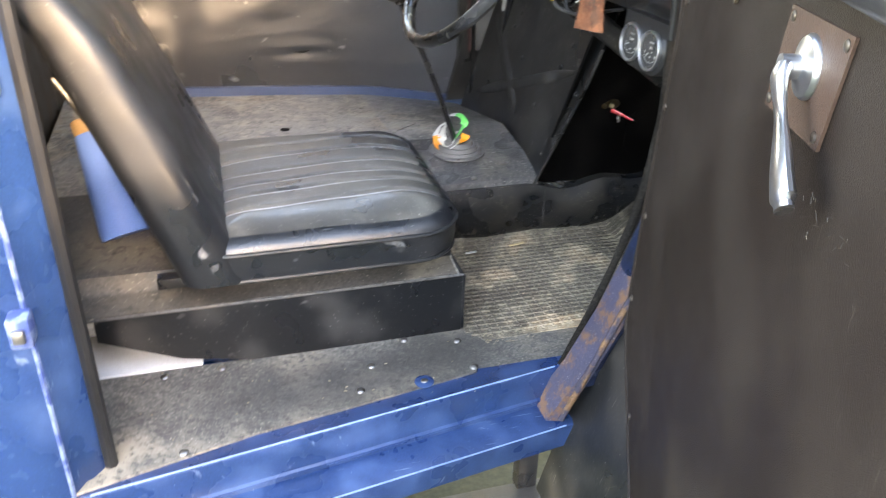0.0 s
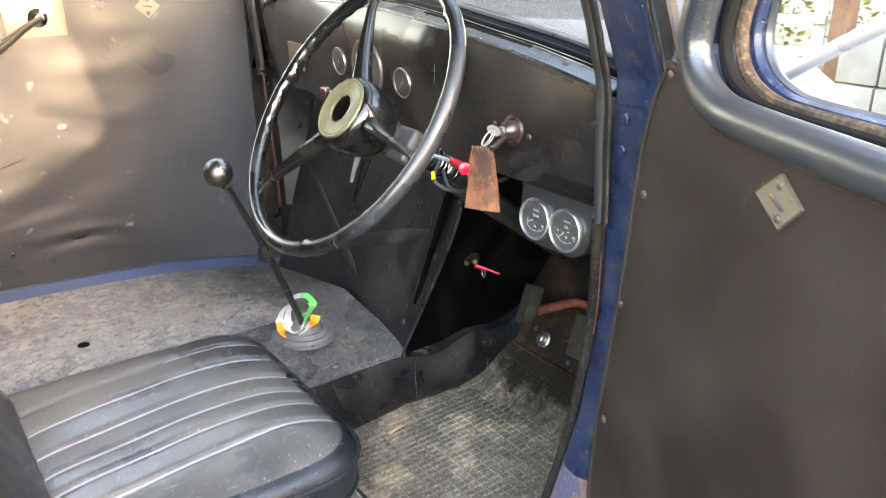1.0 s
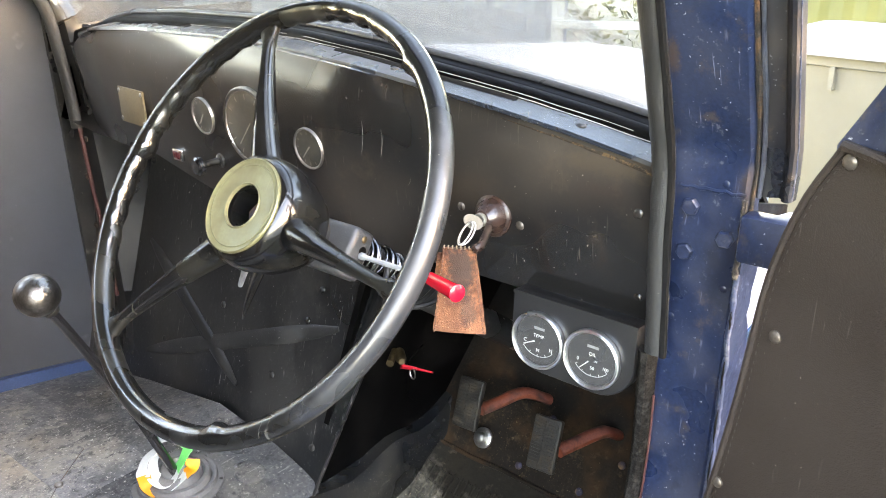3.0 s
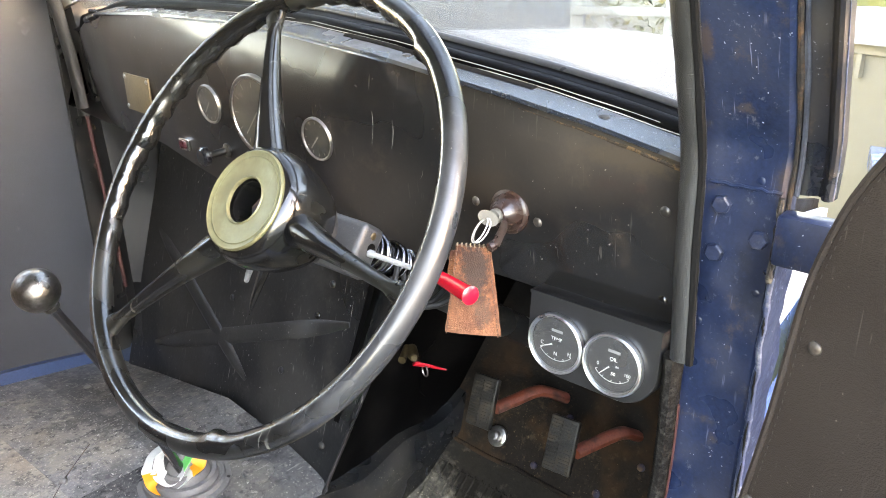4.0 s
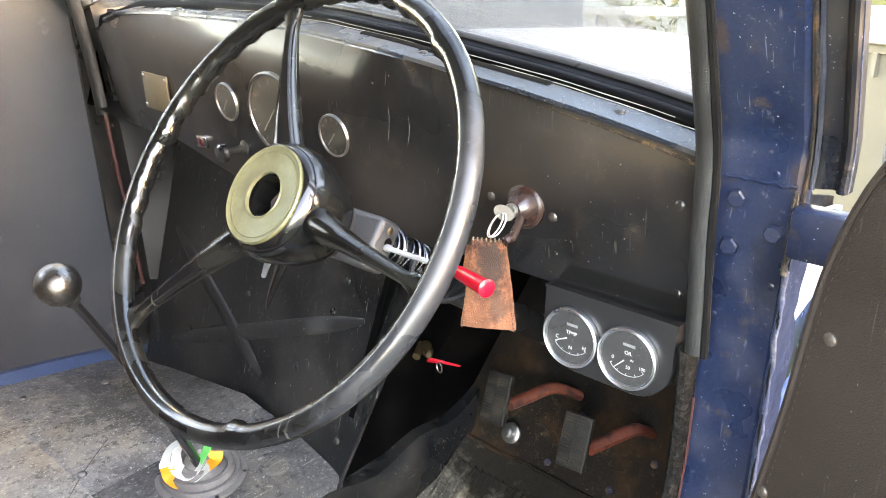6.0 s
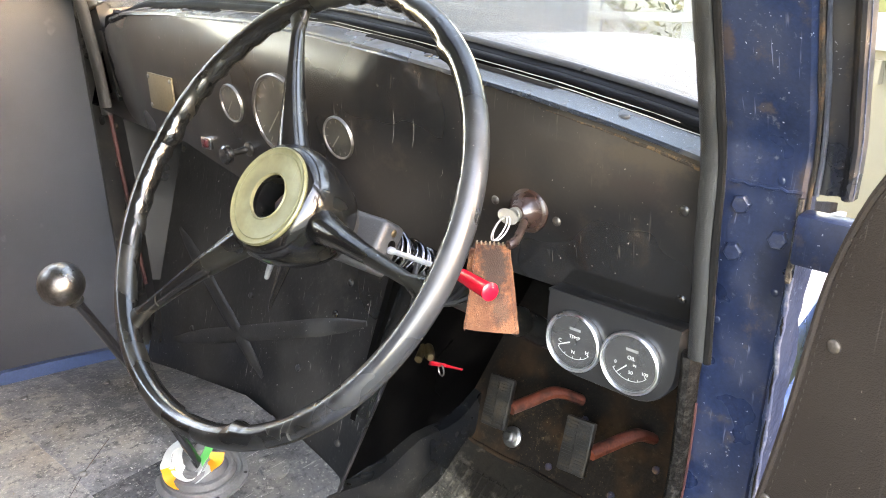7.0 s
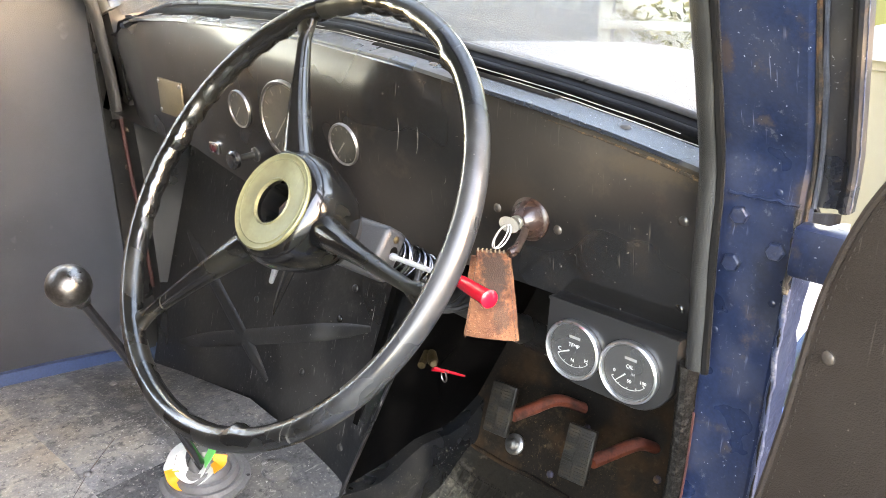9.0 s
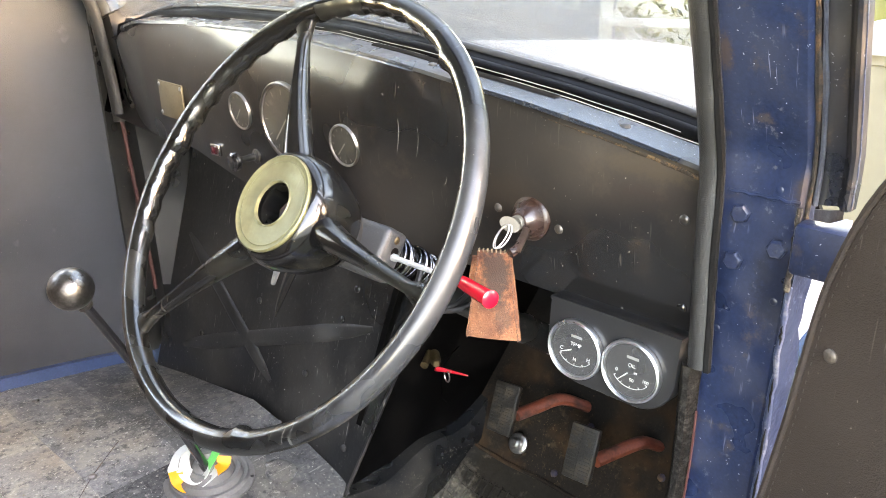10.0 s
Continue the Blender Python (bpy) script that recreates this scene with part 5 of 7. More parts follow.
def tape_loop():
    t = empty("plastic_strip", (-0.135, 0.645, 0.76), "white plastic strip with orange and green ends looped round the gaiter", "strip")
    def band(name, pts, material, label=""):
        P = [Vector((-0.130, 0.645, 0.752)) + (q - Vector((-0.130, 0.645, 0.752))) * 0.80 for q in smooth_path(pts, 6)]
        rings = []
        for i, p in enumerate(P):
            d = (P[min(i + 1, len(P) - 1)] - P[max(i - 1, 0)]).normalized()
            o = Vector((p.x + 0.125, p.y - 0.645, 0.15)).normalized()
            s = d.cross(o).normalized() * 0.0095
            rings.append([p + s + o * 0.0006, p - s + o * 0.0006, p - s - o * 0.0006, p + s - o * 0.0006])
        sub(name, loft(rings), material, t, label)
    band("white_band", [(-0.140, 0.652, 0.824), (-0.158, 0.664, 0.810), (-0.170, 0.664, 0.792), (-0.172, 0.660, 0.780)], WHITE_PLASTIC)
    band("orange_band", [(-0.172, 0.660, 0.783), (-0.170, 0.654, 0.764), (-0.162, 0.646, 0.751), (-0.148, 0.638, 0.750)], ORANGE_PLASTIC, "bright orange end of the strip")
    band("white_band", [(-0.150, 0.638, 0.750), (-0.134, 0.628, 0.762), (-0.118, 0.618, 0.777)], WHITE_PLASTIC)
    band("orange_band", [(-0.119, 0.618, 0.776), (-0.108, 0.614, 0.785), (-0.100, 0.620, 0.795)], ORANGE_PLASTIC, "bright orange end of the strip")
    band("white_band", [(-0.143, 0.655, 0.822), (-0.153, 0.655, 0.800), (-0.158, 0.650, 0.778), (-0.150, 0.642, 0.762), (-0.136, 0.634, 0.768), (-0.127, 0.630, 0.785)], WHITE_PLASTIC)
    band("green_band", [(-0.127, 0.630, 0.784), (-0.116, 0.624, 0.804), (-0.106, 0.620, 0.828), (-0.112, 0.627, 0.845), (-0.124, 0.637, 0.848)], GREEN_PLASTIC, "bright green end of the strip")
    band("white_band", [(-0.123, 0.636, 0.848), (-0.138, 0.650, 0.842), (-0.146, 0.655, 0.824)], WHITE_PLASTIC)


tape_loop()


# ---- pedals and footwell fittings ----
def pedals():
    for c, lab in (((0.252, 0.421, 0.782), "clutch pedal"), ((0.249, 0.279, 0.772), "brake pedal")):
        p = empty(lab.replace(" ", "_"), c, "worn ribbed steel %s on a red painted arm" % lab, "pedal", "", "pedals")
        m = Matrix.Translation(c) @ Matrix.Rotation(radians(24), 4, "Y") @ Matrix.Rotation(radians(-4), 4, "X")
        pad = sub("pad", box(-0.006, 0.004, -0.0225, 0.0225, -0.039, 0.039, 0.003, m=m), PEDAL, p)
        for i in range(15):
            z = -0.035 + 0.0047 * i
            for y0, y1 in ((-0.019, -0.002), (0.002, 0.019)):
                part("rib", box(-0.0072, -0.0055, y0, y1, z, z + 0.0026, m=m), PEDAL, pad, smooth=False)
        end = Vector((0.366, 0.347, 0.762)) if "clutch" in lab else Vector((0.362, 0.222, 0.752))
        pts = smooth_path([m @ Vector((0.003, -0.02, -0.005)), Vector((c[0] + 0.035, c[1] - 0.030, c[2] - 0.004)), Vector((c[0] + 0.075, c[1] - 0.050, c[2] + 0.002)), end], 6)
        sub("arm", sweep(pts, 0.0115, 10, flat=0.75, up=(0, 0, 1)), RED_PAINT, p, "faded red pedal arm")
    b = empty("foot_switch", (0.313, 0.433, 0.679), "round steel dip switch button on the toe board", "switch")
    n = Vector((-0.842, 0, 0.539))
    m = axis(Vector((0.306, 0.433, 0.684)), n)
    sub("ring", lathe([(0.017, 0), (0.017, 0.004), (0.013, 0.007), (0.011, 0.007)], m, 28), DULL_STEEL, b)
    sub("button", lathe([(0.009, 0.005), (0.009, 0.016), (0.006, 0.019), (0.0001, 0.0195)], m, 20), DULL_STEEL, b)
    t = empty("battery_tap", (0.183, 0.455, 0.86), "small brass tap with a red handle on the tunnel wall", "tap")
    m = axis((0.163, 0.480, 0.880), (-0.6, -0.7, 0.1))
    sub("body", lathe([(0.008, -0.02), (0.008, 0.004), (0.006, 0.007), (0.006, 0.014), (0.004, 0.016)], m, 18), OLD_BRASS, t)
    sub("stub", sweep([(0.172, 0.50, 0.880), (0.145, 0.485, 0.876)], 0.006, 10), OLD_BRASS, t)
    sub("handle", sweep([(0.155, 0.472, 0.872), (0.172, 0.459, 0.865), (0.190, 0.441, 0.857)], lambda k: 0.006 - 0.004 * k, 8, flat=0.5), RED_PLASTIC, t, "red tap handle")
    sub("bracket", slab([(0.220, 0.516, 0.835), (0.250, 0.512, 0.855), (0.255, 0.526, 0.770), (0.241, 0.530, 0.750), (0.227, 0.528, 0.767)], (0, 0.004, 0)), SHADE_BLACK, t, "dark steel bracket")
    sub("ring", sweep([(0.168 + 0.002 * math.cos(a), 0.462 + 0.007 * math.cos(a), 0.858 + 0.009 * math.sin(a)) for a in [2 * math.pi * i / 18 for i in range(18)]], 0.0012, 6, closed=True), DULL_STEEL, t)


PEDAL = mat("pedal_steel", (0.026, 0.023, 0.019), 0.5, 0.3, var=0.3, bump=0.4, stain=(0.060, 0.045, 0.030), stain_scale=60, stain_at=(0.5, 0.65))
pedals()


def floor_mat():
    """Ribbed rubber mat, grid of raised bars."""
    f = empty("floor_mat", (0.0, 0.35, 0.572), "dusty ribbed black rubber floor mat with dirt and straw", "mat")
    def top(x, y):
        h = 0.5755 + 0.003 * noise.noise((x * 8, y * 8, 0))
        return h + max(0, x - 0.20) * 0.80 + max(0, y - 0.49) * 0.3
    bm = bmesh.new()
    nx, ny = 40, 30
    grid = []
    for i in range(nx + 1):
        x = -0.236 + 0.528 * i / nx
        lo = 0.160 + (0.03 if x < -0.21 else 0)
        grid.append([bm.verts.new((x, lo + (0.53 - lo) * j / ny, top(x, lo + (0.53 - lo) * j / ny))) for j in range(ny + 1)])
    for i in range(nx):
        for j in range(ny):
            bm.faces.new((grid[i][j], grid[i + 1][j], grid[i + 1][j + 1], grid[i][j + 1]))
    r = bmesh.ops.extrude_face_region(bm, geom=bm.faces[:])
    bmesh.ops.translate(bm, vec=(0, 0, -0.003), verts=[v for v in r["geom"] if isinstance(v, bmesh.types.BMVert)])
    sub("base", bm, RIB_MAT, f)
    bm = bmesh.new()
    y = 0.178
    while y < 0.52:
        pts = [(x, y, top(x, y) + 0.001) for x in [-0.228 + 0.01 * k for k in range(50)]]
        sweep(pts, 0.0026, 5, bm=bm)
        y += 0.0140
    x = -0.21
    while x < 0.262:
        pts = [(x, yy, top(x, yy) + 0.0008) for yy in [0.17 + 0.012 * k for k in range(30)]]
        sweep(pts, 0.0022, 5, bm=bm)
        x += 0.0195
    tagged(sub("ribs", bm, RIB_MAT, f), kind="stuff")
    return f


floor_mat()


def litter():
    rnd = random.Random(4)
    for at, rz, ln, m in (((-0.031, 0.475, 0.583), 0.2, 0.036, STRAW), ((-0.139, 0.462, 0.583), 0.1, 0.024, WHITE_PLASTIC)):
        o = tagged(part("wood_chip", box(-ln / 2, ln / 2, -0.003, 0.003, 0, 0.002, 0.0005), m), "pale splinter lying on the rubber mat", "chip")
        o.matrix_world = Matrix.Translation(at) @ Matrix.Rotation(rz, 4, "Z")
    bm = bmesh.new()
    for i in range(130):
        where = rnd.random()
        if where < 0.35:
            x, y, z = rnd.uniform(-0.22, 0.2), rnd.uniform(0.17, 0.5), 0.5795
        elif where < 0.6:
            x = rnd.uniform(-0.22, -0.1)
            y, z = 0.150 + rnd.uniform(-0.01, 0.02), 0.579
        elif where < 0.85:
            x = rnd.uniform(-0.82, -0.25)
            y, z = rnd.uniform(0.02, 0.2) , 0.5785
        else:
            x, y, z = rnd.uniform(-0.7, -0.3), rnd.uniform(0.76, 0.80), 0.7555
        ln = rnd.uniform(0.0007, 0.0022) * (4 if rnd.random() < 0.06 else 1)
        box(-ln, ln, -0.0006, 0.0006, 0, 0.0010, bm=bm, m=Matrix.Translation((x, y, z)) @ Matrix.Rotation(rnd.uniform(0, 3.14), 4, "Z"))
    thing("crumbs", bm, CRUMB, "scattered straw crumbs and grit on the floor", "debris", "stuff", smooth=False)


CRUMB = mat("dry_crumbs", (0.34, 0.28, 0.19), 0.8, var=0.3)
litter()


# ---- seat ----
def seat():
    s = empty("seat", (-0.45, 0.4, 0.74), "black vinyl driver's seat with ribbed cushion and pale seams", "seat")
    cx, cy = -0.455, 0.398
    W, D, = 0.42, 0.455

    def plan(k, scale=1.0, r=0.085):
        pts = rounded(W * scale, D * scale, r * scale, 8, (1, 0.55, 0.55, 1))
        x, y = pts[k]
        return cx + x, cy + y
    n = len(rounded(W, D, 0.085, 8, (1, 0.55, 0.55, 1)))
    rings = []
    for sc, z in ((0.94, 0.738), (0.985, 0.746), (1.0, 0.765), (1.0, 0.792)):
        rings.append([(*plan(k, sc), z + 0.018 * max(0, (plan(k, sc)[1] - 0.3))) for k in range(n)])
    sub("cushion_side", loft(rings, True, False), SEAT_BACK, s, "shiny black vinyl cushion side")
    seams = [0.266, 0.320, 0.364, 0.412, 0.472, 0.530]

    bm = bmesh.new()
    nx, ny = 60, 150
    grid = {}
    for i in range(nx + 1):
        for j in range(ny + 1):
            u, v = -1 + 2 * i / nx, -1 + 2 * j / ny
            x, y = cx + u * W / 2, cy + v * D / 2
            rr = 0.085 if u > 0 else 0.047
            dx, dy = abs(u) * W / 2 - (W / 2 - rr), abs(v) * D / 2 - (D / 2 - rr)
            if dx > 0 and dy > 0:
                big = max(dx, dy) / math.hypot(dx, dy)
                x = cx + math.copysign(W / 2 - rr + dx * big, u)
                y = cy + math.copysign(D / 2 - rr + dy * big, v)
            e = max(0, 1 - max(abs(u), abs(v)) ** 4.0)
            z = 0.792 + 0.018 * max(0, y - 0.3) + 0.040 * e ** 0.5
            for q in seams:
                z -= 0.0060 * math.exp(-((y - q - (0.010 * math.sin((u + 0.25) * 2.6) - 0.02 * max(0, u - 0.6))) / 0.0048) ** 2) * min(1, e * 3)
            z += 0.004 * noise.noise((x * 9, y * 9, 4)) * min(1, e * 4)
            grid[i, j] = bm.verts.new((x, y, z))
    for i in range(nx):
        for j in range(ny):
            bm.faces.new((grid[i, j], grid[i + 1, j], grid[i + 1, j + 1], grid[i, j + 1]))
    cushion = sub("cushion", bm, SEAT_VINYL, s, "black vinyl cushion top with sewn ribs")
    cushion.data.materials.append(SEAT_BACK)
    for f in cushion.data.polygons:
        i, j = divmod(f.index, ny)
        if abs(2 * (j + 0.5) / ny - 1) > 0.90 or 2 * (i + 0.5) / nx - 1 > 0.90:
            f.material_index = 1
    for q in seams:
        pts = []
        for i in range(25):
            u = (-0.90 if q < 0.5 else 0.2) + (1.85 if q < 0.5 else 0.75) * i / 24
            x, y = cx + u * W / 2, q + (0.010 * math.sin((u + 0.25) * 2.6) - 0.02 * max(0, u - 0.6))
            v = (y - cy) / (D / 2)
            e = max(0, 1 - max(abs(u), abs(v)) ** 4.0)
            pts.append((x, y, 0.792 + 0.018 * max(0, y - 0.3) + 0.040 * e ** 0.5 - 0.0045 + 0.004 * noise.noise((x * 9, y * 9, 4)) * min(1, e * 4)))
        sub("seam", sweep(pts, 0.0017, 6), SEAM, s, "pale sewn seam")
    for z, sc in ((0.792, 1.003), (0.744, 0.985)):
        pts = [Vector((*plan(k, sc), z + 0.018 * max(0, plan(k, sc)[1] - 0.3))) for k in range(n)]
        P = []
        for a, b in zip(pts, pts[1:] + pts[:1]):
            P += [a, a.lerp(b, 0.5)]
        sub("piping", sweep(P, 0.0038, 7, closed=True), PIPING, s)
    # backrest, leaning back
    rings = []
    for i in range(19):
        t = i / 18
        z = 0.744 + 0.53 * t
        w = 0.213 * (1 - 0.10 * t ** 2) * (1 if t < 0.86 else math.sqrt(max(0.05, 1 - ((t - 0.86) / 0.15) ** 2)))
        th = 0.105 * (1 - 0.30 * t) * (1 if t < 0.9 else 0.75)
        ring = []
        for x, y in rounded(th, 2 * w, 0.034 * (1 - 0.3 * t), 5):
            bulge = 0.016 * math.sin(math.pi * min(1, t * 1.1)) * (1 - (y / w) ** 2) if x > 0 else 0
            ring.append(Vector((-0.598 - 0.415 * (z - 0.75) - 0.25 * max(0, z - 1.12) - th / 2 + x + bulge, 0.380 + y, z + 0.05 * max(0, y) * (1 - t))))
        rings.append(ring)
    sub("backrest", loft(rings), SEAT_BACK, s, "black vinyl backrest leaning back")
    pts = [r[2] for r in rings[:17]]
    sub("piping", sweep(pts, 0.0035, 6), PIPING, s)
    sub("piping", sweep([r[9] for r in rings[:17]], 0.0035, 6), PIPING, s)
    sub("hinge_lever", sweep(smooth_path([(-0.842, 0.30, 1.045), (-0.822, 0.30, 1.005), (-0.808, 0.30, 0.972)], 4), lambda t: 0.006 * math.sin(math.pi * (0.15 + 0.7 * t)), 8, flat=0.6), DULL_STEEL, s, "bare steel backrest lever")
    for y in (0.225, 0.57):
        sub("runner", box(-0.74, -0.26, y - 0.012, y + 0.012, 0.724 + (0.012 if y > 0.4 else 0), 0.742, 0.002), BLACK_METAL, s)
    return s


SEAM = mat("pale_seam", (0.30, 0.305, 0.31), 0.55)
seat()


def cone():
    c = empty("blue_cone", (-0.79, 0.42, 0.736), "light blue tapered plastic cone behind the seat", "cone")
    a, b = Vector((-0.793, 0.398, 0.736)), Vector((-0.842, 0.500, 0.915))
    m = axis(a, b - a)
    ln = (b - a).length
    sub("body", lathe([(0.046, 0.0), (0.045, 0.008), (0.026, ln * 0.88), (0.025, ln * 0.88)], m, 36), BLUE_PLASTIC, c)
    sub("neck", lathe([(0.0255, ln * 0.87), (0.0245, ln), (0.020, ln), (0.020, ln * 0.9)], m, 36), WOOD, c, "pale cardboard neck")


cone()


# ---- doors ----
DO, DD, DN = Vector((-0.060, -0.055, 0)), Vector((-0.356, -0.934, 0)), Vector((-0.934, 0.356, 0))


def dp(s, z, n=0.0):
    return DO + DD * s + DN * n + Vector((0, 0, z))


WINDOW = [(0.36, 1.735), (0.27, 1.66), (0.180, 1.53), (0.142, 1.45), (0.124, 1.405), (0.116, 1.372), (0.120, 1.348), (0.134, 1.329), (0.160, 1.316), (0.20, 1.310), (0.33, 1.307),
          (0.48, 1.304), (0.70, 1.302), (0.88, 1.306), (0.925, 1.34), (0.935, 1.45), (0.925, 1.66), (0.88, 1.735), (0.60, 1.745)]


def door_piece(name, outline, n0, n1, material, parent, label=""):
    return sub(name, slab([dp(s, z, n0) for s, z in outline], DN * (n1 - n0)), material, parent, label)


def driver_door():
    d = empty("driver_door", dp(0, 0.6, -0.02), "open blue driver's door lined with black-brown vinyl", "car door")
    front = [(0.064, 1.337), (0.044, 1.300), (0.031, 1.260), (0.024, 1.223), (0.016, 1.144), (0.005, 1.065), (-0.009, 0.98), (-0.023, 0.893), (-0.031, 0.80), (-0.031, 0.73),
             (-0.012, 0.69), (0.06, 0.637), (0.18, 0.554), (0.26, 0.500)]
    door_piece("vinyl_panel", front + [(0.975, 0.50), (0.975, 1.29), (0.20, 1.29), (0.12, 1.337)], -0.003, 0.0, DOOR_VINYL, d, "worn dark vinyl door card")
    shell_out = [(s + 0.004, z) for s, z in front]
    door_piece("door_skin", shell_out + [(0.985, 0.49), (0.985, 1.30), (0.06, 1.30)], -0.050, -0.0035, BLUE_PAINT, d, "blue painted door shell")
    post = [(0.058, 1.335), (0.086, 1.383), (0.107, 1.418), (0.175, 1.53), (0.24, 1.62), (0.30, 1.70), (0.36, 1.765), (0.37, 1.735), (0.262, 1.66), (0.175, 1.53), (0.136, 1.45), (0.120, 1.40), (0.114, 1.36), (0.145, 1.318), (0.20, 1.30), (0.06, 1.30)]
    door_piece("front_post", post, -0.045, -0.004, BLUE_OLD, d, "blue painted window post")
    door_piece("top_rail", [(0.36, 1.765), (0.60, 1.775), (0.88, 1.765), (0.975, 1.70), (0.985, 1.30), (0.968, 1.30), (0.965, 1.66), (0.89, 1.73), (0.58, 1.735), (0.39, 1.725)], -0.045, -0.004, BLUE_OLD, d)
    # window surround: bulged moulding, then channel, timber and outer skin edge
    P = smooth_path([dp(s, z, 0.008) for s, z in WINDOW], 6, closed=True)
    sub("window_surround", sweep(P, 0.0165, 16, closed=True, flat=0.9, up=DN), GREY_FRAME, d, "grey-blue painted steel window moulding")
    cw = (0.52, 1.52)

    def inset(k):
        out = []
        for s, z in WINDOW:
            v = Vector((s - cw[0], z - cw[1]))
            v = v * (1 - k / v.length)
            out.append((cw[0] + v.x, cw[1] + v.y))
        return out
    for nm, k, n, r, mt, lb in (("glass_channel", 0.015, -0.012, 0.006, FUZZY, "black felt glass channel"), ("timber_strip", 0.020, -0.024, 0.006, RUST_DARK, "rust-brown window rebate"), ("outer_rim", 0.020, -0.038, 0.007, BLUE_OLD, "")):
        sub(nm, sweep(smooth_path([dp(s, z, n) for s, z in inset(k)], 6, closed=True), r, 8, closed=True), mt, d, lb)
    sub("outer_edge", sweep(smooth_path([dp(s, z, -0.047) for s, z in inset(0.023)], 6, closed=True), 0.006, 8, closed=True), GREY_FRAME, d)
    # piping round the vinyl
    P = smooth_path([dp(s + 0.003, z, 0.001) for s, z in front], 3)
    sub("edge_piping", sweep(P, 0.0026, 7), DOOR_VINYL, d)
    bm = bmesh.new()
    line = [Vector((s + 0.0085, z, 0)) for s, z in front]
    run = smooth_path(line, 12)
    walked = 0.0
    for p0, p1 in zip(run, run[1:]):
        walked += (p1 - p0).length
        if walked > 0.0055:
            walked = 0.0
            t_ = (p1 - p0).normalized()
            mid_ = (p0 + p1) / 2
            sweep([dp(mid_.x - t_.x * 0.0016, mid_.y - t_.y * 0.0016, 0.0008), dp(mid_.x + t_.x * 0.0016, mid_.y + t_.y * 0.0016, 0.0006)], 0.0003, 5, bm=bm)
    sub("stitching", bm, PIPE_THREAD, d, "row of fine stitches along the edge")
    sub("top_welt", sweep(smooth_path([dp(0.066, 1.337, 0.002), dp(0.09, 1.334, 0.003), dp(0.118, 1.326, 0.003)], 4), 0.0035, 7), DOOR_VINYL, d)
    for s, z in ((0.041, 1.201), (0.012, 1.064), (-0.006, 0.900), (0.071, 1.328), (-0.014, 0.76), (0.10, 0.63)):
        screw(dp(s, z, 0.0005), DN, 0.0048, d)
    # handle
    quad = [(0.402, 1.266), (0.521, 1.269), (0.505, 1.191), (0.386, 1.187)]
    door_piece("handle_plate", quad, 0.0005, 0.0028, BROWN_PLATE, d, "brown textured handle plate")
    for s, z in ((0.410, 1.259), (0.512, 1.262), (0.497, 1.198), (0.395, 1.194)):
        screw(dp(s, z, 0.0028), DN, 0.0042, d)
    h = sub("door_handle", lathe([(0.0225, 0.0), (0.0225, 0.002), (0.0205, 0.0048), (0.013, 0.0065), (0.0085, 0.008), (0.0085, 0.020), (0.0001, 0.021)], axis(dp(0.460, 1.235, 0.0025), DN), 32), SATIN_CHROME, d, "bright chrome door handle")
    pts = smooth_path([dp(0.462, 1.236, 0.019), dp(0.470, 1.229, 0.024), dp(0.486, 1.211, 0.024), dp(0.506, 1.196, 0.026), dp(0.528, 1.182, 0.029), dp(0.545, 1.166, 0.029)], 6)

    def hw(t):
        if t < 0.10:
            return 0.0125 * math.sqrt(max(0.06, t / 0.10))
        neck = 0.0125 - 0.0045 * math.sin(math.pi * min(1, (t - 0.10) / 0.62)) ** 2
        return 0.88 * (neck + 0.0035 * max(0, t - 0.66) / 0.34) * (1 if t < 0.96 else 0.72)
    part("lever", sweep(pts, hw, 14, flat=0.55, up=DN), SATIN_CHROME, h)
    rnd = random.Random(12)
    for k in range(16):
        s0, z0, a, ln = 0.53 + rnd.gauss(0, 0.022), 1.152 + rnd.gauss(0, 0.012), rnd.uniform(0, 3.1), rnd.uniform(0.003, 0.011)
        sub("scuff", sweep([dp(s0 + ln * j * math.cos(a), z0 + ln * j * math.sin(a) * 0.7, 0.0001) for j in (-0.5, 0, 0.5)], 0.0003, 5), SCUFF, d)
    arm = smooth_path([(0.035, -0.15, 1.31), (0.02, -0.17, 1.32), (-0.07, -0.285, 1.378), (-0.20, -0.47, 1.46)], 4)
    sub("mirror_arm", sweep(arm, 0.0065, 10), WHITE_PAINT, d, "white painted mirror arm outside the window")
    # square plate on its corner
    c = (0.244, 1.2585)
    q = [(c[0] - 0.027, c[1] - 0.001), (c[0] - 0.001, c[1] + 0.0215), (c[0] + 0.0265, c[1] + 0.001), (c[0] + 0.005, c[1] - 0.0215)]
    door_piece("lock_plate", q, 0.0005, 0.004, PLATE_METAL, d, "pale square lock plate set on its corner")
    sub("slot", sweep([dp(c[0] - 0.008, c[1] + 0.003, 0.0045), dp(c[0] + 0.008, c[1] - 0.005, 0.0045)], 0.0016, 6), RUST, d)
    for q in ((c[0] + 0.0, c[1] + 0.013), (c[0] + 0.003, c[1] - 0.013)):
        screw(dp(q[0], q[1], 0.004), DN, 0.004, d)
    return d


WHITE_PAINT = mat("white_enamel", (0.42, 0.43, 0.44), 0.35, var=0.08)
PIPE_THREAD = mat("dark_thread_row", (0.034, 0.028, 0.023), 0.7)
SCUFF = mat("scuffed_vinyl", (0.045, 0.039, 0.033), 0.6)
driver_door()


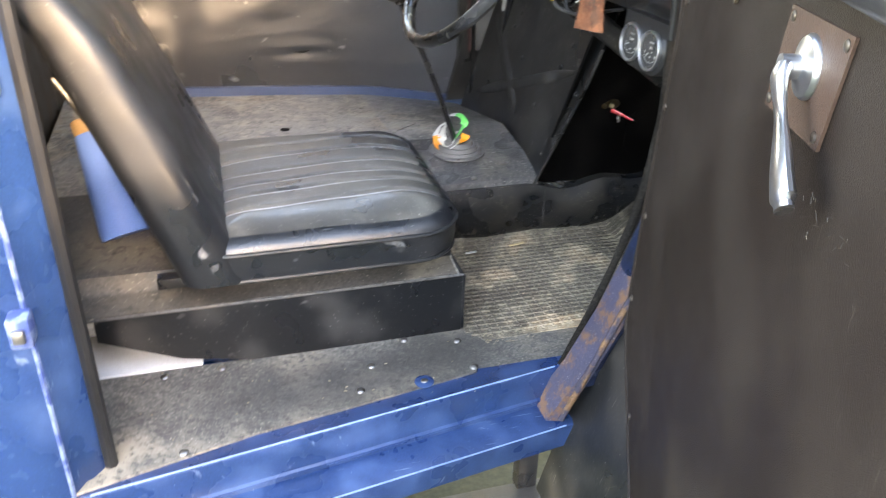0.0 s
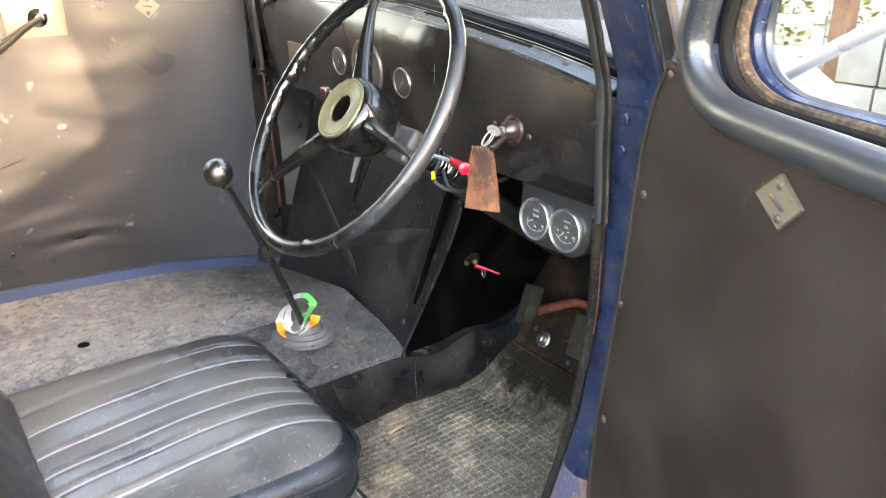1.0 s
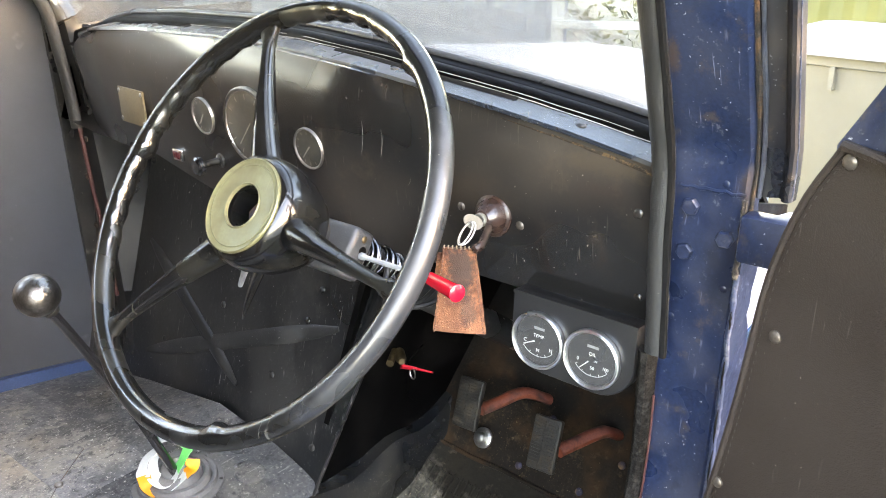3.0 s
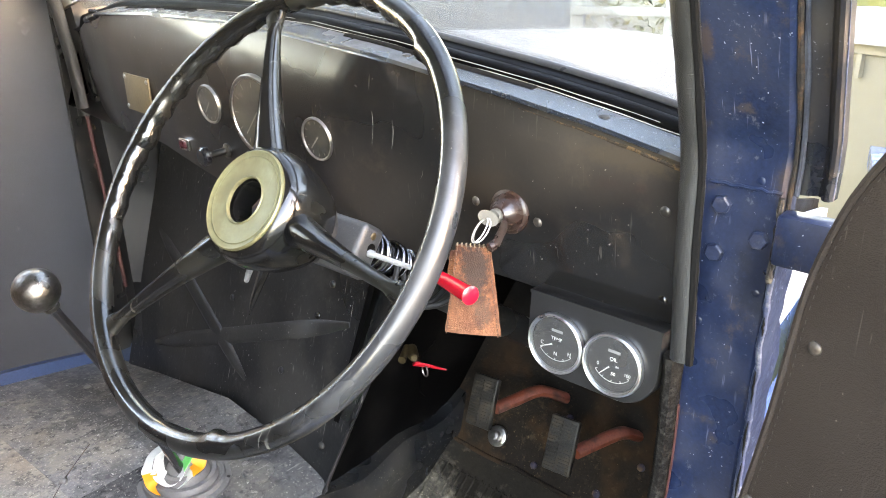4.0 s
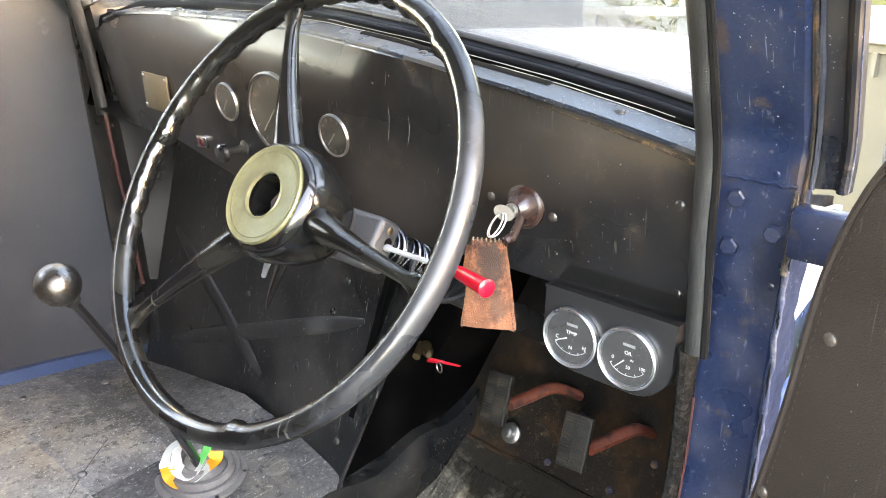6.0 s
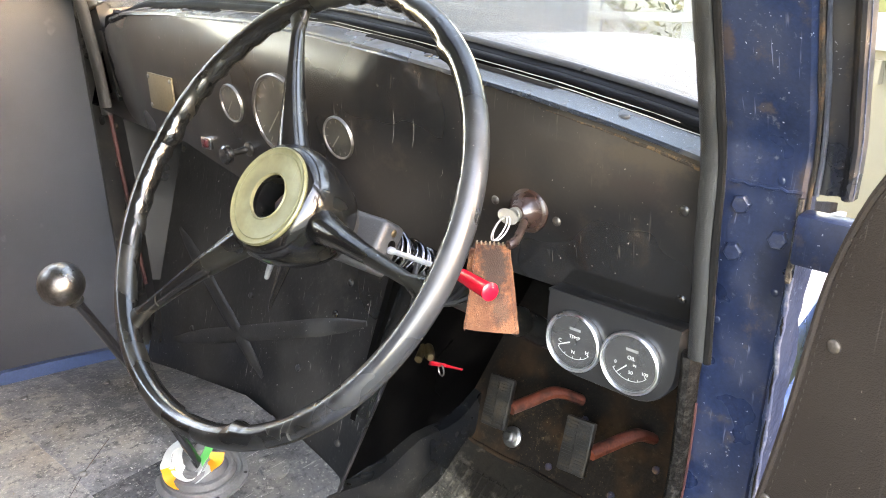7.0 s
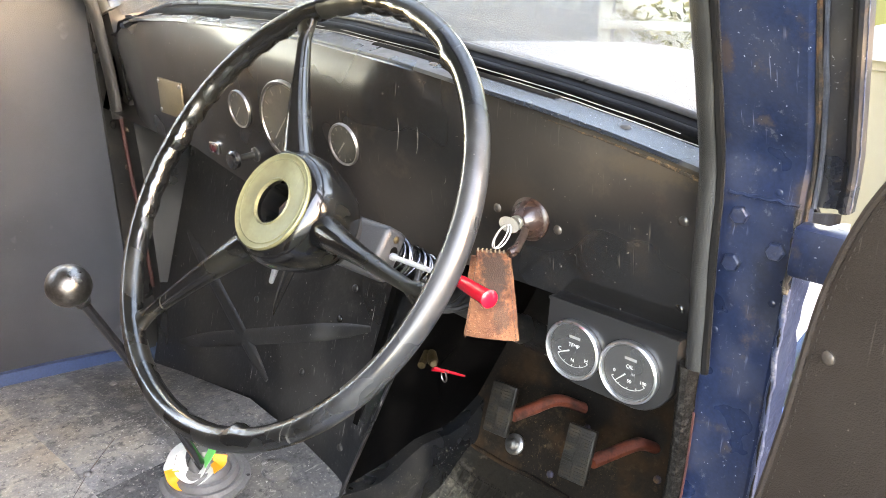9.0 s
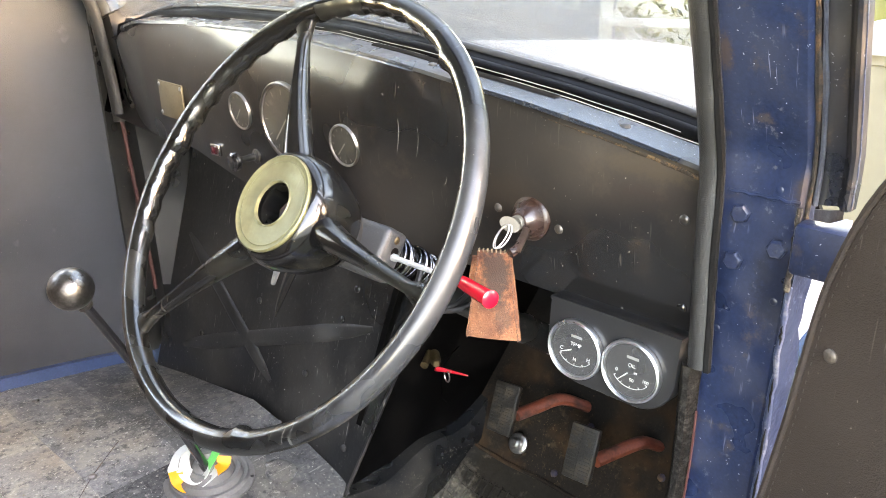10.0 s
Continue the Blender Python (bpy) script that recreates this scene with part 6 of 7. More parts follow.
def passenger_door():
    Y = 1.150
    d = empty("passenger_door", (-0.4, Y, 0.75), "closed far door lined with torn black vinyl", "car door")
    edge = [(0.030, 1.372), (0.050, 1.30), (0.066, 1.20), (0.076, 1.06), (0.080, 0.93), (0.076, 0.80), (0.070, 0.702)]
    bottom = [(-0.03, 0.719), (-0.12, 0.735), (-0.22, 0.750), (-0.45, 0.765), (-0.92, 0.785)]
    low_edge = sorted([(x, z) for x, z in bottom + [edge[-1]]])
    right = sorted([(z, x) for x, z in edge])

    def swell(x, z):
        """How far the vinyl stands off its board: slack waves, with folds that run into the tear."""
        rim = min(1, 12 * max(0, lerp(right, z)[0] - x), 12 * max(0, z - lerp(low_edge, x)[0]), 12 * max(0, 1.372 - z))
        slack = 0.0022 * noise.noise((x * 3.2, z * 5.5, 2)) + 0.0012 * noise.noise((x * 9, z * 22, 7))
        dx, dz = x + 0.39, z - 0.852
        near = math.exp(-(dx / 0.10) ** 2 - (dz / 0.045) ** 2)
        fold = 0.0012 * math.sin(dz * 130 + 5 * dx) * near - 0.0035 * math.exp(-(dx / 0.045) ** 2 - (dz / 0.008) ** 2)
        crease = 0.0007 * math.exp(-((z - 0.905 - 0.10 * (x + 0.45)) / 0.008) ** 2) * math.exp(-((x + 0.62) / 0.2) ** 2)
        crease += 0.0008 * math.exp(-((z - 0.80 + 0.05 * x) / 0.006) ** 2) * math.exp(-((x + 0.12) / 0.09) ** 2)
        return rim * (0.003 + slack + fold + crease)
    front_ = []
    for i in range(121):
        u = i / 120
        col = []
        for j in range(91):
            v = j / 90
            z = 0.70 + 0.672 * v
            x = -0.92 + (lerp(right, z)[0] + 0.92) * u
            z = max(z, lerp(low_edge, x)[0] + 0.672 * v * 0.02)
            col.append((x, Y - swell(x, z), z))
        front_.append(col)
    bm = loft(front_, closed=False)
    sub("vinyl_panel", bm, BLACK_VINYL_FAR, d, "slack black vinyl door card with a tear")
    out = edge + bottom + [(-0.92, 1.372)]
    sub("card_board", slab([(x, Y + 0.0005, z) for x, z in out], (0, 0.004, 0)), FUZZY, d)
    sub("door_skin", box(-0.95, 0.08, Y + 0.005, Y + 0.05, 0.60, 1.372), BLUE_PAINT, d)
    # blue strip under the card
    low = [(x, z) for x, z in [edge[-1]] + bottom]
    sub("bottom_rail", loft([[(x, Y - 0.012, z + 0.001), (x, Y - 0.012, z - 0.06), (x, Y + 0.004, z - 0.06), (x, Y + 0.004, z + 0.001)] for x, z in low]), BLUE_RAIL, d, "blue painted rail along the bottom of the door")
    W = [(-0.06, 1.735), (-0.05, 1.50), (-0.085, 1.405), (-0.15, 1.378), (-0.30, 1.372), (-0.70, 1.372), (-0.80, 1.38), (-0.86, 1.43), (-0.86, 1.70), (-0.82, 1.735), (-0.45, 1.745)]
    sub("window_surround", sweep(smooth_path([(x, Y - 0.004, z) for x, z in W], 6, closed=True), 0.020, 14, closed=True, flat=0.9, up=(0, 1, 0)), GREY_FRAME, d, "grey-blue painted window moulding")
    for nm, o in (("rear_post", [(-0.95, 1.372), (-0.86, 1.372), (-0.86, 1.78), (-0.95, 1.78)]), ("front_post", [(0.030, 1.372), (-0.115, 1.372), (-0.080, 1.42), (-0.060, 1.50), (-0.052, 1.54)]), ("top_rail", [(-0.95, 1.73), (-0.06, 1.73), (-0.06, 1.78), (-0.95, 1.78)])):
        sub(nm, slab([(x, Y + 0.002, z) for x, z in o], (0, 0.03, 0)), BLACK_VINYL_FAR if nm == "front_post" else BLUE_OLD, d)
    # lock plate and handle
    c = (-0.183, 1.318)
    sub("lock_plate", slab([(c[0] + dx, Y - 0.001, c[1] + dz) for dx, dz in ((-0.026, 0), (0, 0.024), (0.026, 0), (0, -0.024))], (0, -0.004, 0)), CREAM_METAL, d, "pale square lock plate set on its corner")
    for s in (-1, 1):
        screw((c[0], Y - 0.005, c[1] + s * 0.013), (0, -1, 0), 0.004, d)
    sub("slot", sweep([(c[0] - 0.009, Y - 0.0055, c[1] + 0.001), (c[0] + 0.009, Y - 0.0055, c[1] - 0.001)], 0.0016, 6), RUST, d)
    sub("handle_plate", box(-0.455, -0.345, Y - 0.005, Y - 0.0005, 1.272, 1.352, 0.001), CREAM_METAL, d, "pale steel handle plate")
    h = sub("door_handle", lathe([(0.018, 0), (0.018, 0.005), (0.009, 0.012), (0.008, 0.03), (0.0001, 0.032)], axis((-0.395, Y - 0.004, 1.308), (0, -1, 0)), 24), CHROME, d, "chrome door handle")
    part("lever", sweep(smooth_path([(-0.392, Y - 0.034, 1.310), (-0.43, Y - 0.040, 1.290), (-0.485, Y - 0.042, 1.250)], 5), lambda t: 0.0075 + 0.003 * t, 10, flat=0.6), DULL_STEEL, h)
    sub("card_line", sweep([(-0.74, Y - 0.0005, 0.962), (-0.60, Y - 0.0005, 1.002), (-0.46, Y - 0.0005, 1.040)], 0.0028, 6), PIPING, d, "thin dark line across the card")
    # tear with a dark gap and lifted lip
    sub("tear", sweep(smooth_path([(-0.412, Y - 0.002, 0.853), (-0.398, Y + 0.0005, 0.851), (-0.384, Y + 0.0005, 0.852), (-0.372, Y - 0.002, 0.855)], 4), lambda t: 0.0006 + 0.0030 * math.sin(math.pi * t) ** 2, 8), FUZZY, d, "dark gap torn in the vinyl")
    for i, (x, z) in enumerate(((0.036, 1.22), (0.046, 1.09), (0.054, 0.96), (0.056, 0.84))):
        screw((x, Y - 0.004, z), (0, -1, 0), 0.005, d)
    sub("edge_piping", sweep(smooth_path([(x, Y - 0.001, z) for x, z in edge], 4), 0.004, 7), PIPING, d)
    return d


# patch pales the card's front end: the sheen there is put into the colour
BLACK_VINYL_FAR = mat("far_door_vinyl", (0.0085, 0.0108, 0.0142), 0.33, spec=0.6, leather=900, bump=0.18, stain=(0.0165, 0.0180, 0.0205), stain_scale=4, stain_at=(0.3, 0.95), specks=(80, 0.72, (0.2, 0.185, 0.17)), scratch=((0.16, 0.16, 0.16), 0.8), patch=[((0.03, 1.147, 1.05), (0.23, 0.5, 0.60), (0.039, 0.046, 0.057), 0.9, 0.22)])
BLUE_RAIL = mat("blue_rail_paint", (0.030, 0.056, 0.125), 0.4, coat=0.2, var=0.2)
passenger_door()


def far_side():
    f = empty("far_side_trim", (0.05, 1.03, 0.9), "black far side kick panel with screws and red edge", "panel", "structure")
    rows = []
    for z in (0.70, 0.85, 1.0, 1.14, 1.26, 1.40):
        xo, xi = lerp([(0.70, 0.070), (1.0, 0.068), (1.2, 0.060), (1.40, 0.040)], z)[0], 0.022 + 0.30 * (z - 0.69)
        rows.append([(xo, 1.149, z), (xo - 0.006, 1.088, z), (xi + 0.012, 1.064, z), (xi + 0.03, 1.072, z), (xo + 0.03, 1.149, z)])
    sub("kick_panel", loft(rows), SATIN_BLACK, f)
    sub("side_lining", box(0.03, 0.45, 1.14, 1.149, 0.70, 1.34), BLACK_METAL, f)
    pts = smooth_path([(-0.11, 1.105, 1.62), (-0.03, 1.09, 1.45), (0.008, 1.08, 1.36), (0.018, 1.08, 1.298), (0.024, 1.08, 1.235), (0.027, 1.08, 1.164)], 6)
    sub("trim_welt", sweep(pts, 0.0108, 12, flat=0.6, up=(1, 0.6, 0)), TRIM_LEATHER, f, "black leather welt")
    pts = smooth_path([(0.031, 1.08, 1.166), (0.035, 1.08, 1.057), (0.039, 1.08, 0.99), (0.045, 1.08, 0.85)], 6)
    sub("red_edge", sweep(pts, 0.0035, 7), RED_EDGE, f, "red seal edge")
    for y, z in ((1.02, 1.165), (1.02, 1.07), (1.02, 0.98), (1.03, 0.90), (1.0, 1.14)):
        screw((0.049 - 0.006, y + 0.09, z), (-1, 0, 0), 0.005, f)
    sub("lower_fill", slab([(0.16, 0.46, 1.10), (0.16, 1.15, 1.10), (0.10, 1.15, 1.25), (0.10, 0.46, 1.25)], (0.01, 0, 0)), SHADE_BLACK, f)


far_side()


# ---- windscreen and bonnet ----
SEAL_RUBBER = mat("seal_rubber", (0.0010, 0.0010, 0.0012), 0.45, spec=0.07, var=0.2)
BEAD_GREY = mat("bead_grey", (0.030, 0.032, 0.036), 0.30, spec=0.5, var=0.2)
SEALANT = mat("pale_sealant", (0.30, 0.29, 0.27), 0.6, var=0.3)


def windscreen():
    w = empty("windscreen", (0.05, 0.57, 1.33), "clear sloping windscreen in a black frame", "windscreen", "structure")
    ys = [0.0 + 1.15 * i / 48 for i in range(49)]
    def base(y):
        return lerp(CREASE, min(y, 1.02))[0]
    sub("lower_rail", loft([[(0.0215, y, base(y) - 0.006), (0.033, y, base(y) - 0.002), (0.0375, y, base(y) + 0.0125), (0.040, y, base(y) + 0.0150), (0.047, y, base(y) + 0.0165), (0.056, y, base(y) + 0.020), (0.064, y, base(y) + 0.016), (0.075, y, base(y) - 0.01)] for y in ys if y < 1.07]), SEAL_RUBBER, w)
    sub("glazing_bead", sweep([(0.0545, y, base(y) + 0.0195) for y in ys if y < 1.07], 0.0040, 10), BEAD_GREY, w, "thin grey glazing bead under the glass")
    sub("sealant", sweep([(0.0212 + 0.0014 * noise.noise((y * 14, 0, 0)), y, base(y) + 0.0082 + 0.0012 * noise.noise((y * 20, 3, 0))) for y in ys if y < 0.97], lambda t: 0.0005 + 0.0005 * noise.noise((t * 40, 2, 2)), 6), SEALANT, w, "ragged pale sealant bead")
    sub("sealant", sweep([(0.0262 + 0.0022 * noise.noise((y * 11, 4, 0)), y, base(y) + 0.0105 + 0.0010 * noise.noise((y * 16, 1, 5))) for y in ys if 0.06 < y < 0.62], lambda t: 0.0004 + 0.0004 * noise.noise((t * 30, 7, 2)), 6), SEALANT, w, "thin ragged sealant line on the rubber")
    sub("rubber_seal", sweep([(0.0345, y, base(y) + 0.0078) for y in ys if y < 1.0], 0.0084, 10), SEAL_RUBBER, w, "black rubber strip under the glass")
    g = sub("pane", loft([[(0.058, y, base(y) + 0.018), (-0.16, y, 1.775), (-0.157, y, 1.775), (0.061, y, base(y) + 0.018)] for y in (0.03, 0.3, 0.57, 0.85, 1.11)]), SCREEN_GLASS, w, "dusty clear glass pane")
    g.visible_shadow = False
    sub("wiper_lever", sweep(smooth_path([(0.006, 0.090, 1.425), (0.004, 0.090, 1.428), (-0.003, 0.089, 1.45), (-0.014, 0.088, 1.48), (-0.03, 0.087, 1.52)], 4), lambda t: 0.0115 * min(1, 0.45 + 6 * t), 12, flat=0.8), BROWN_BAKELITE, w, "brown wiper lever on the glass")
    sub("header_rail", box(-0.20, -0.13, 0.0, 1.15, 1.755, 1.80), BLUE_OLD, w)
    pts = smooth_path([(0.045, 1.09, 1.335), (0.03, 1.105, 1.38), (-0.02, 1.11, 1.48), (-0.15, 1.12, 1.76)], 5)
    sub("side_rail", sweep(pts, 0.024, 12), BLACK_GLOSS, w)
    return w


windscreen()


def bonnet():
    b = empty("bonnet", (0.6, 0.6, 1.2), "truck bonnet painted pale for its glare, seen through the windscreen", "bonnet")
    rings = []
    for i in range(30):
        x = 0.068 + 1.0 * i / 29
        half = 0.53 - 0.20 * max(0, x - 0.07)
        crown = 1.334 - 0.085 * (x - 0.07) - 0.022 * min(1, (x - 0.068) / 0.30) - 1.2 * max(0, x - 0.85) ** 2
        r = []
        for j in range(25):
            y = 0.575 + half * (-1 + j / 12)
            e = abs(y - 0.575) / half
            r.append((x, y, min(crown + 0.014, crown + 0.012 - 0.105 * e ** 2.2 - 0.06 * max(0, e - 0.8))))
        rings.append(r + [(x_, y_, z_ - 0.012) for x_, y_, z_ in reversed(r)])
    # pale instead of blue: the glare on the bonnet is put into its colour
    sub("top_panel", loft(rings), GLARE_PAINT, b, "bonnet top painted pale for its glare")
    # wing on the driver's side
    rings = []
    for i in range(14):
        t = i / 13
        x = 0.10 + 1.2 * t
        z = 0.98 + 0.05 * math.sin(math.pi * t) - 0.25 * max(0, 0.25 - t)
        rings.append([(x, 0.015 + 0.3 * max(0, t - 0.4), z + 0.02), (x, -0.02, z + 0.02), (x, -0.10, z - 0.01), (x, -0.22, z - 0.07), (x, -0.27, z - 0.2), (x, -0.25, z - 0.2), (x, 0.015 + 0.3 * max(0, t - 0.4), z - 0.02)])
    sub("front_wing", loft(rings), BLUE_PAINT, b)
    sub("bonnet_side", slab([(0.52, 0.16, 0.55), (1.05, 0.26, 0.55), (1.05, 0.26, 1.0), (0.52, 0.16, 1.10)], (0, 0.02, 0)), HOOD_BLUE, b)
    # upper skin is pale to stand for the bright glare beside the hinge
    sub("cowl_skin", slab([(0.075, 0.020, 1.015), (0.48, 0.052, 1.015), (0.48, 0.052, 1.11), (0.075, 0.020, 1.20)], (0, 0.008, 0)), HOOD_BLUE, b, "outer skin of the cowl painted pale for its glare")
    sub("lower_cowl_skin", slab([(0.075, 0.020, 0.80), (0.48, 0.052, 0.80), (0.48, 0.052, 1.013), (0.075, 0.020, 1.013)], (0, 0.008, 0)), BLUE_PAINT, b, "blue outer skin of the cowl")
    rings = []
    for i in range(12):
        t = i / 11
        x, z = 0.02 - 0.17 * t ** 0.7, 0.80 - 0.46 * t
        rings.append([(x, 0.02, z), (x, -0.24, z), (x + 0.012, -0.24, z - 0.004), (x + 0.012, 0.02, z - 0.004)])
    sub("splash_panel", loft(rings), BLACK_METAL, b, "dark curved splash panel below the door")
    sub("splash_edge", sweep([(r[1][0], r[1][1], r[1][2]) for r in rings], 0.006, 8), DULL_STEEL, b)
    return b


GLARE_PAINT = mat("glare_paint", (0.21, 0.215, 0.22), 0.5, var=0.05)
HOOD_BLUE = mat("pale_hood", (0.22, 0.26, 0.32), 0.4, coat=0.2, var=0.1, stain=(0.34, 0.37, 0.40), stain_scale=6)
bonnet()


def running_board():
    r = empty("running_board", (-0.3, -0.05, 0.28), "black running board on steel brackets", "step")
    sub("tread", box(-0.80, -0.055, -0.12, 0.12, 0.235, 0.26, 0.006), BLACK_RUBBER, r)
    sub("edge_strip", box(-0.055, -0.045, -0.12, 0.12, 0.23, 0.264, 0.003), DULL_STEEL, r)
    for x in (-0.13, -0.6):
        sub("bracket", box(x - 0.02, x + 0.02, 0.10, 0.13, 0.0, 0.45, 0.004), BLACK_METAL, r)
    return r


running_board()


# ---- yard ----
def shed():
    """A pale blue-grey shed far ahead of the bonnet."""
    s_ = empty("shed", (6.0, 6.0, 0), "pale blue-grey boarded shed in the shade", "shed")
    for i in range(30):
        y = 3.80 + 0.22 * i
        sub("board", box(6.0, 6.04, y, y + 0.2185, 0.0, 2.6, 0.002), SHED_PAINT, s_)
    sub("end_wall", slab([(6.04, 3.80, 0.0), (8.4, 5.4, 0.0), (8.4, 5.4, 2.6), (6.04, 3.80, 2.6)], (0, 0.04, 0)), SHED_PAINT, s_)
    sub("roof", slab([(5.8, 3.65, 2.6), (8.6, 5.5, 3.2), (8.6, 10.6, 3.2), (5.8, 10.6, 2.6)], (0, 0, 0.06)), SHED_PAINT, s_)


def yard():
    bm = bmesh.new()
    bmesh.ops.create_grid(bm, x_segments=90, y_segments=90, size=30)
    for v in bm.verts:
        v.co.z = 0.01 * noise.noise((v.co.x * 1.5, v.co.y * 1.5, 0))
        v.co.x *= 1 + 12 * (abs(v.co.x) / 30) ** 4
        v.co.y *= 1 + 12 * (abs(v.co.y) / 30) ** 4
    thing("ground", bm, GRAVEL, "dry grass and gravel of the yard", "ground", "structure")
    # unseen wall added on the sunny side; its taller parts keep sun off dash, bins and shed
    bw = thing("shade_wall", box(-14, 14, -4.15, -4.0, 0, 1.75), PLASTER, "unseen pale wall added to shade the cab and yard", "wall", "structure")
    sub("tall_shade", box(2.6, 9.0, -4.17, -4.0, 1.70, 4.2), PLASTER, bw)
    sub("sun_block", box(0.445, 0.90, -4.16, -3.98, 0, 3.6), PLASTER, bw)
    # container-like corrugated wall ahead
    bm = bmesh.new()
    pts = []
    y = -3.0
    k = 0
    while y < 2.3:
        off = 0.0 if k % 4 in (0, 1) else 0.035
        pts.append((7.2 + off, y))
        y += 0.07 if k % 2 else 0.03
        k += 1
    loft([[(x, yy, z) for x, yy in pts] + [(x + 0.05, yy, z) for x, yy in reversed(pts)] for z in (0.05, 2.6)], bm=bm)
    thing("corrugated_wall", bm, OLIVE, "yellow-green corrugated steel wall in the sun", "wall", "structure")


GRAVEL = mat("gravel", (0.060, 0.060, 0.034), 0.9, var=0.4, grain=60, stain=(0.045, 0.050, 0.018), stain_scale=1.5, stain_at=(0.48, 0.66), bump=0.8, bump_scale=60)
# cool grey, set so the unseen wall sends cooler light into the cab
PLASTER = mat("pale_plaster", (0.50, 0.53, 0.56), 0.9, var=0.1, stain_scale=3)
OLIVE = mat("olive_paint", (0.105, 0.098, 0.022), 0.6, var=0.2, stain_scale=4)
CREAM_PLASTIC = mat("cream_plastic", (0.125, 0.112, 0.084), 0.5, var=0.08)
WHITE_LID = mat("white_lid", (0.19, 0.19, 0.18), 0.45, var=0.08)
WHITE_WOOD = mat("white_painted_wood", (0.25, 0.247, 0.23), 0.6, var=0.12)
BLOCK = mat("concrete_block", (0.17, 0.163, 0.147), 0.9, var=0.25, bump=0.6, bump_scale=120)
HEDGE = mat("leaf_green", (0.120, 0.120, 0.026), 0.6, var=0.5, grain=20)
BROWN_POST = mat("rusty_post", (0.11, 0.055, 0.028), 0.75, var=0.25, stain=(0.1, 0.05, 0.03))
SHED_PAINT = mat("shed_paint", (0.098, 0.114, 0.140), 0.6, var=0.08)
yard()
shed()


def wheelie_bin(at, turn):
    b = empty("wheelie_bin", (0, 0, 0), "cream plastic wheeled bin with a white lid", "bin")
    rings = [[(x, y, z) for x, y in rounded(w, d, 0.05, 4)] for w, d, z in ((0.46, 0.50, 0.10), (0.47, 0.52, 0.12), (0.56, 0.66, 0.95), (0.60, 0.70, 0.955), (0.60, 0.70, 0.995))]
    part("body", loft(rings), CREAM_PLASTIC, b)
    rings = [[(x - 0.02, y, z + 0.02 * (x > 0)) for x, y in rounded(w, d, 0.06, 4)] for w, d, z in ((0.64, 0.73, 0.998), (0.64, 0.73, 1.03), (0.58, 0.66, 1.065), (0.42, 0.5, 1.075))]
    part("lid", loft(rings), WHITE_LID, b, "white hinged lid")
    part("handle", sweep([(0.33, -0.2, 1.0), (0.37, -0.2, 1.04), (0.37, 0.2, 1.04), (0.33, 0.2, 1.0)], 0.016, 8), WHITE_LID, b)
    for y in (-0.28, 0.28):
        part("wheel", lathe([(0.10, -0.025), (0.10, 0.025), (0.03, 0.03), (0.0001, 0.03)], axis((0.22, y, 0.10), (0, 1, 0)), 20), BLACK_RUBBER, b)
    for y in (-0.25, 0.0, 0.25):
        part("gusset", box(-0.31, -0.27, y - 0.01, y + 0.01, 0.86, 0.955), CREAM_PLASTIC, b)
    b.matrix_world = Matrix.Translation(at) @ Matrix.Rotation(turn, 4, "Z")
    return b


wheelie_bin((3.29, 0.60, 0), -0.2)


def gate():
    g = empty("timber_gate", (0, 0, 0), "narrow white painted timber gate with diagonal brace", "gate")
    L_ = 0.58
    for z in (0.28, 0.48, 0.66, 0.83, 1.005, 1.17):
        part("rail", box(0, L_, -0.02, 0.02, z - 0.022, z + 0.022, 0.004), WHITE_WOOD, g)
    for x in (0.03, L_ - 0.03):
        part("stile", box(x - 0.035, x + 0.035, -0.045, -0.021, 0.0, 1.24, 0.004), WHITE_WOOD, g)
    part("brace", box(-0.028, 0.028, -0.07, -0.046, -0.34, 0.34, 0.004, m=Matrix.Translation((L_ / 2, 0, 0.80)) @ Matrix.Rotation(radians(42), 4, "Y")), WHITE_WOOD, g)
    g.matrix_world = Matrix.Translation((3.62, 1.76, 0)) @ Matrix.Rotation(radians(112), 4, "Z")
    p = empty("gate_post", (3.62, 1.66, 0), "rusty brown steel gate post", "post")
    sub("shaft", box(3.57, 3.67, 1.61, 1.71, 0, 2.2, 0.008), BROWN_POST, p)
    sub("chain", sweep(smooth_path([(3.56, 1.61, 1.5), (3.55, 1.62, 1.3), (3.56, 1.61, 1.1)], 5), 0.012, 6), BROWN_POST, p)
    k = empty("block_stack", (3.4, 1.35, 0), "stack of pale concrete blocks", "blocks")
    for i in range(4):
        for j in range(2):
            sub("block", box(3.32 + 0.02 * (i % 2), 3.54, 1.08 + 0.22 * j, 1.29 + 0.22 * j, 0.245 * i, 0.245 * i + 0.237, 0.008), BLOCK, k)


gate()


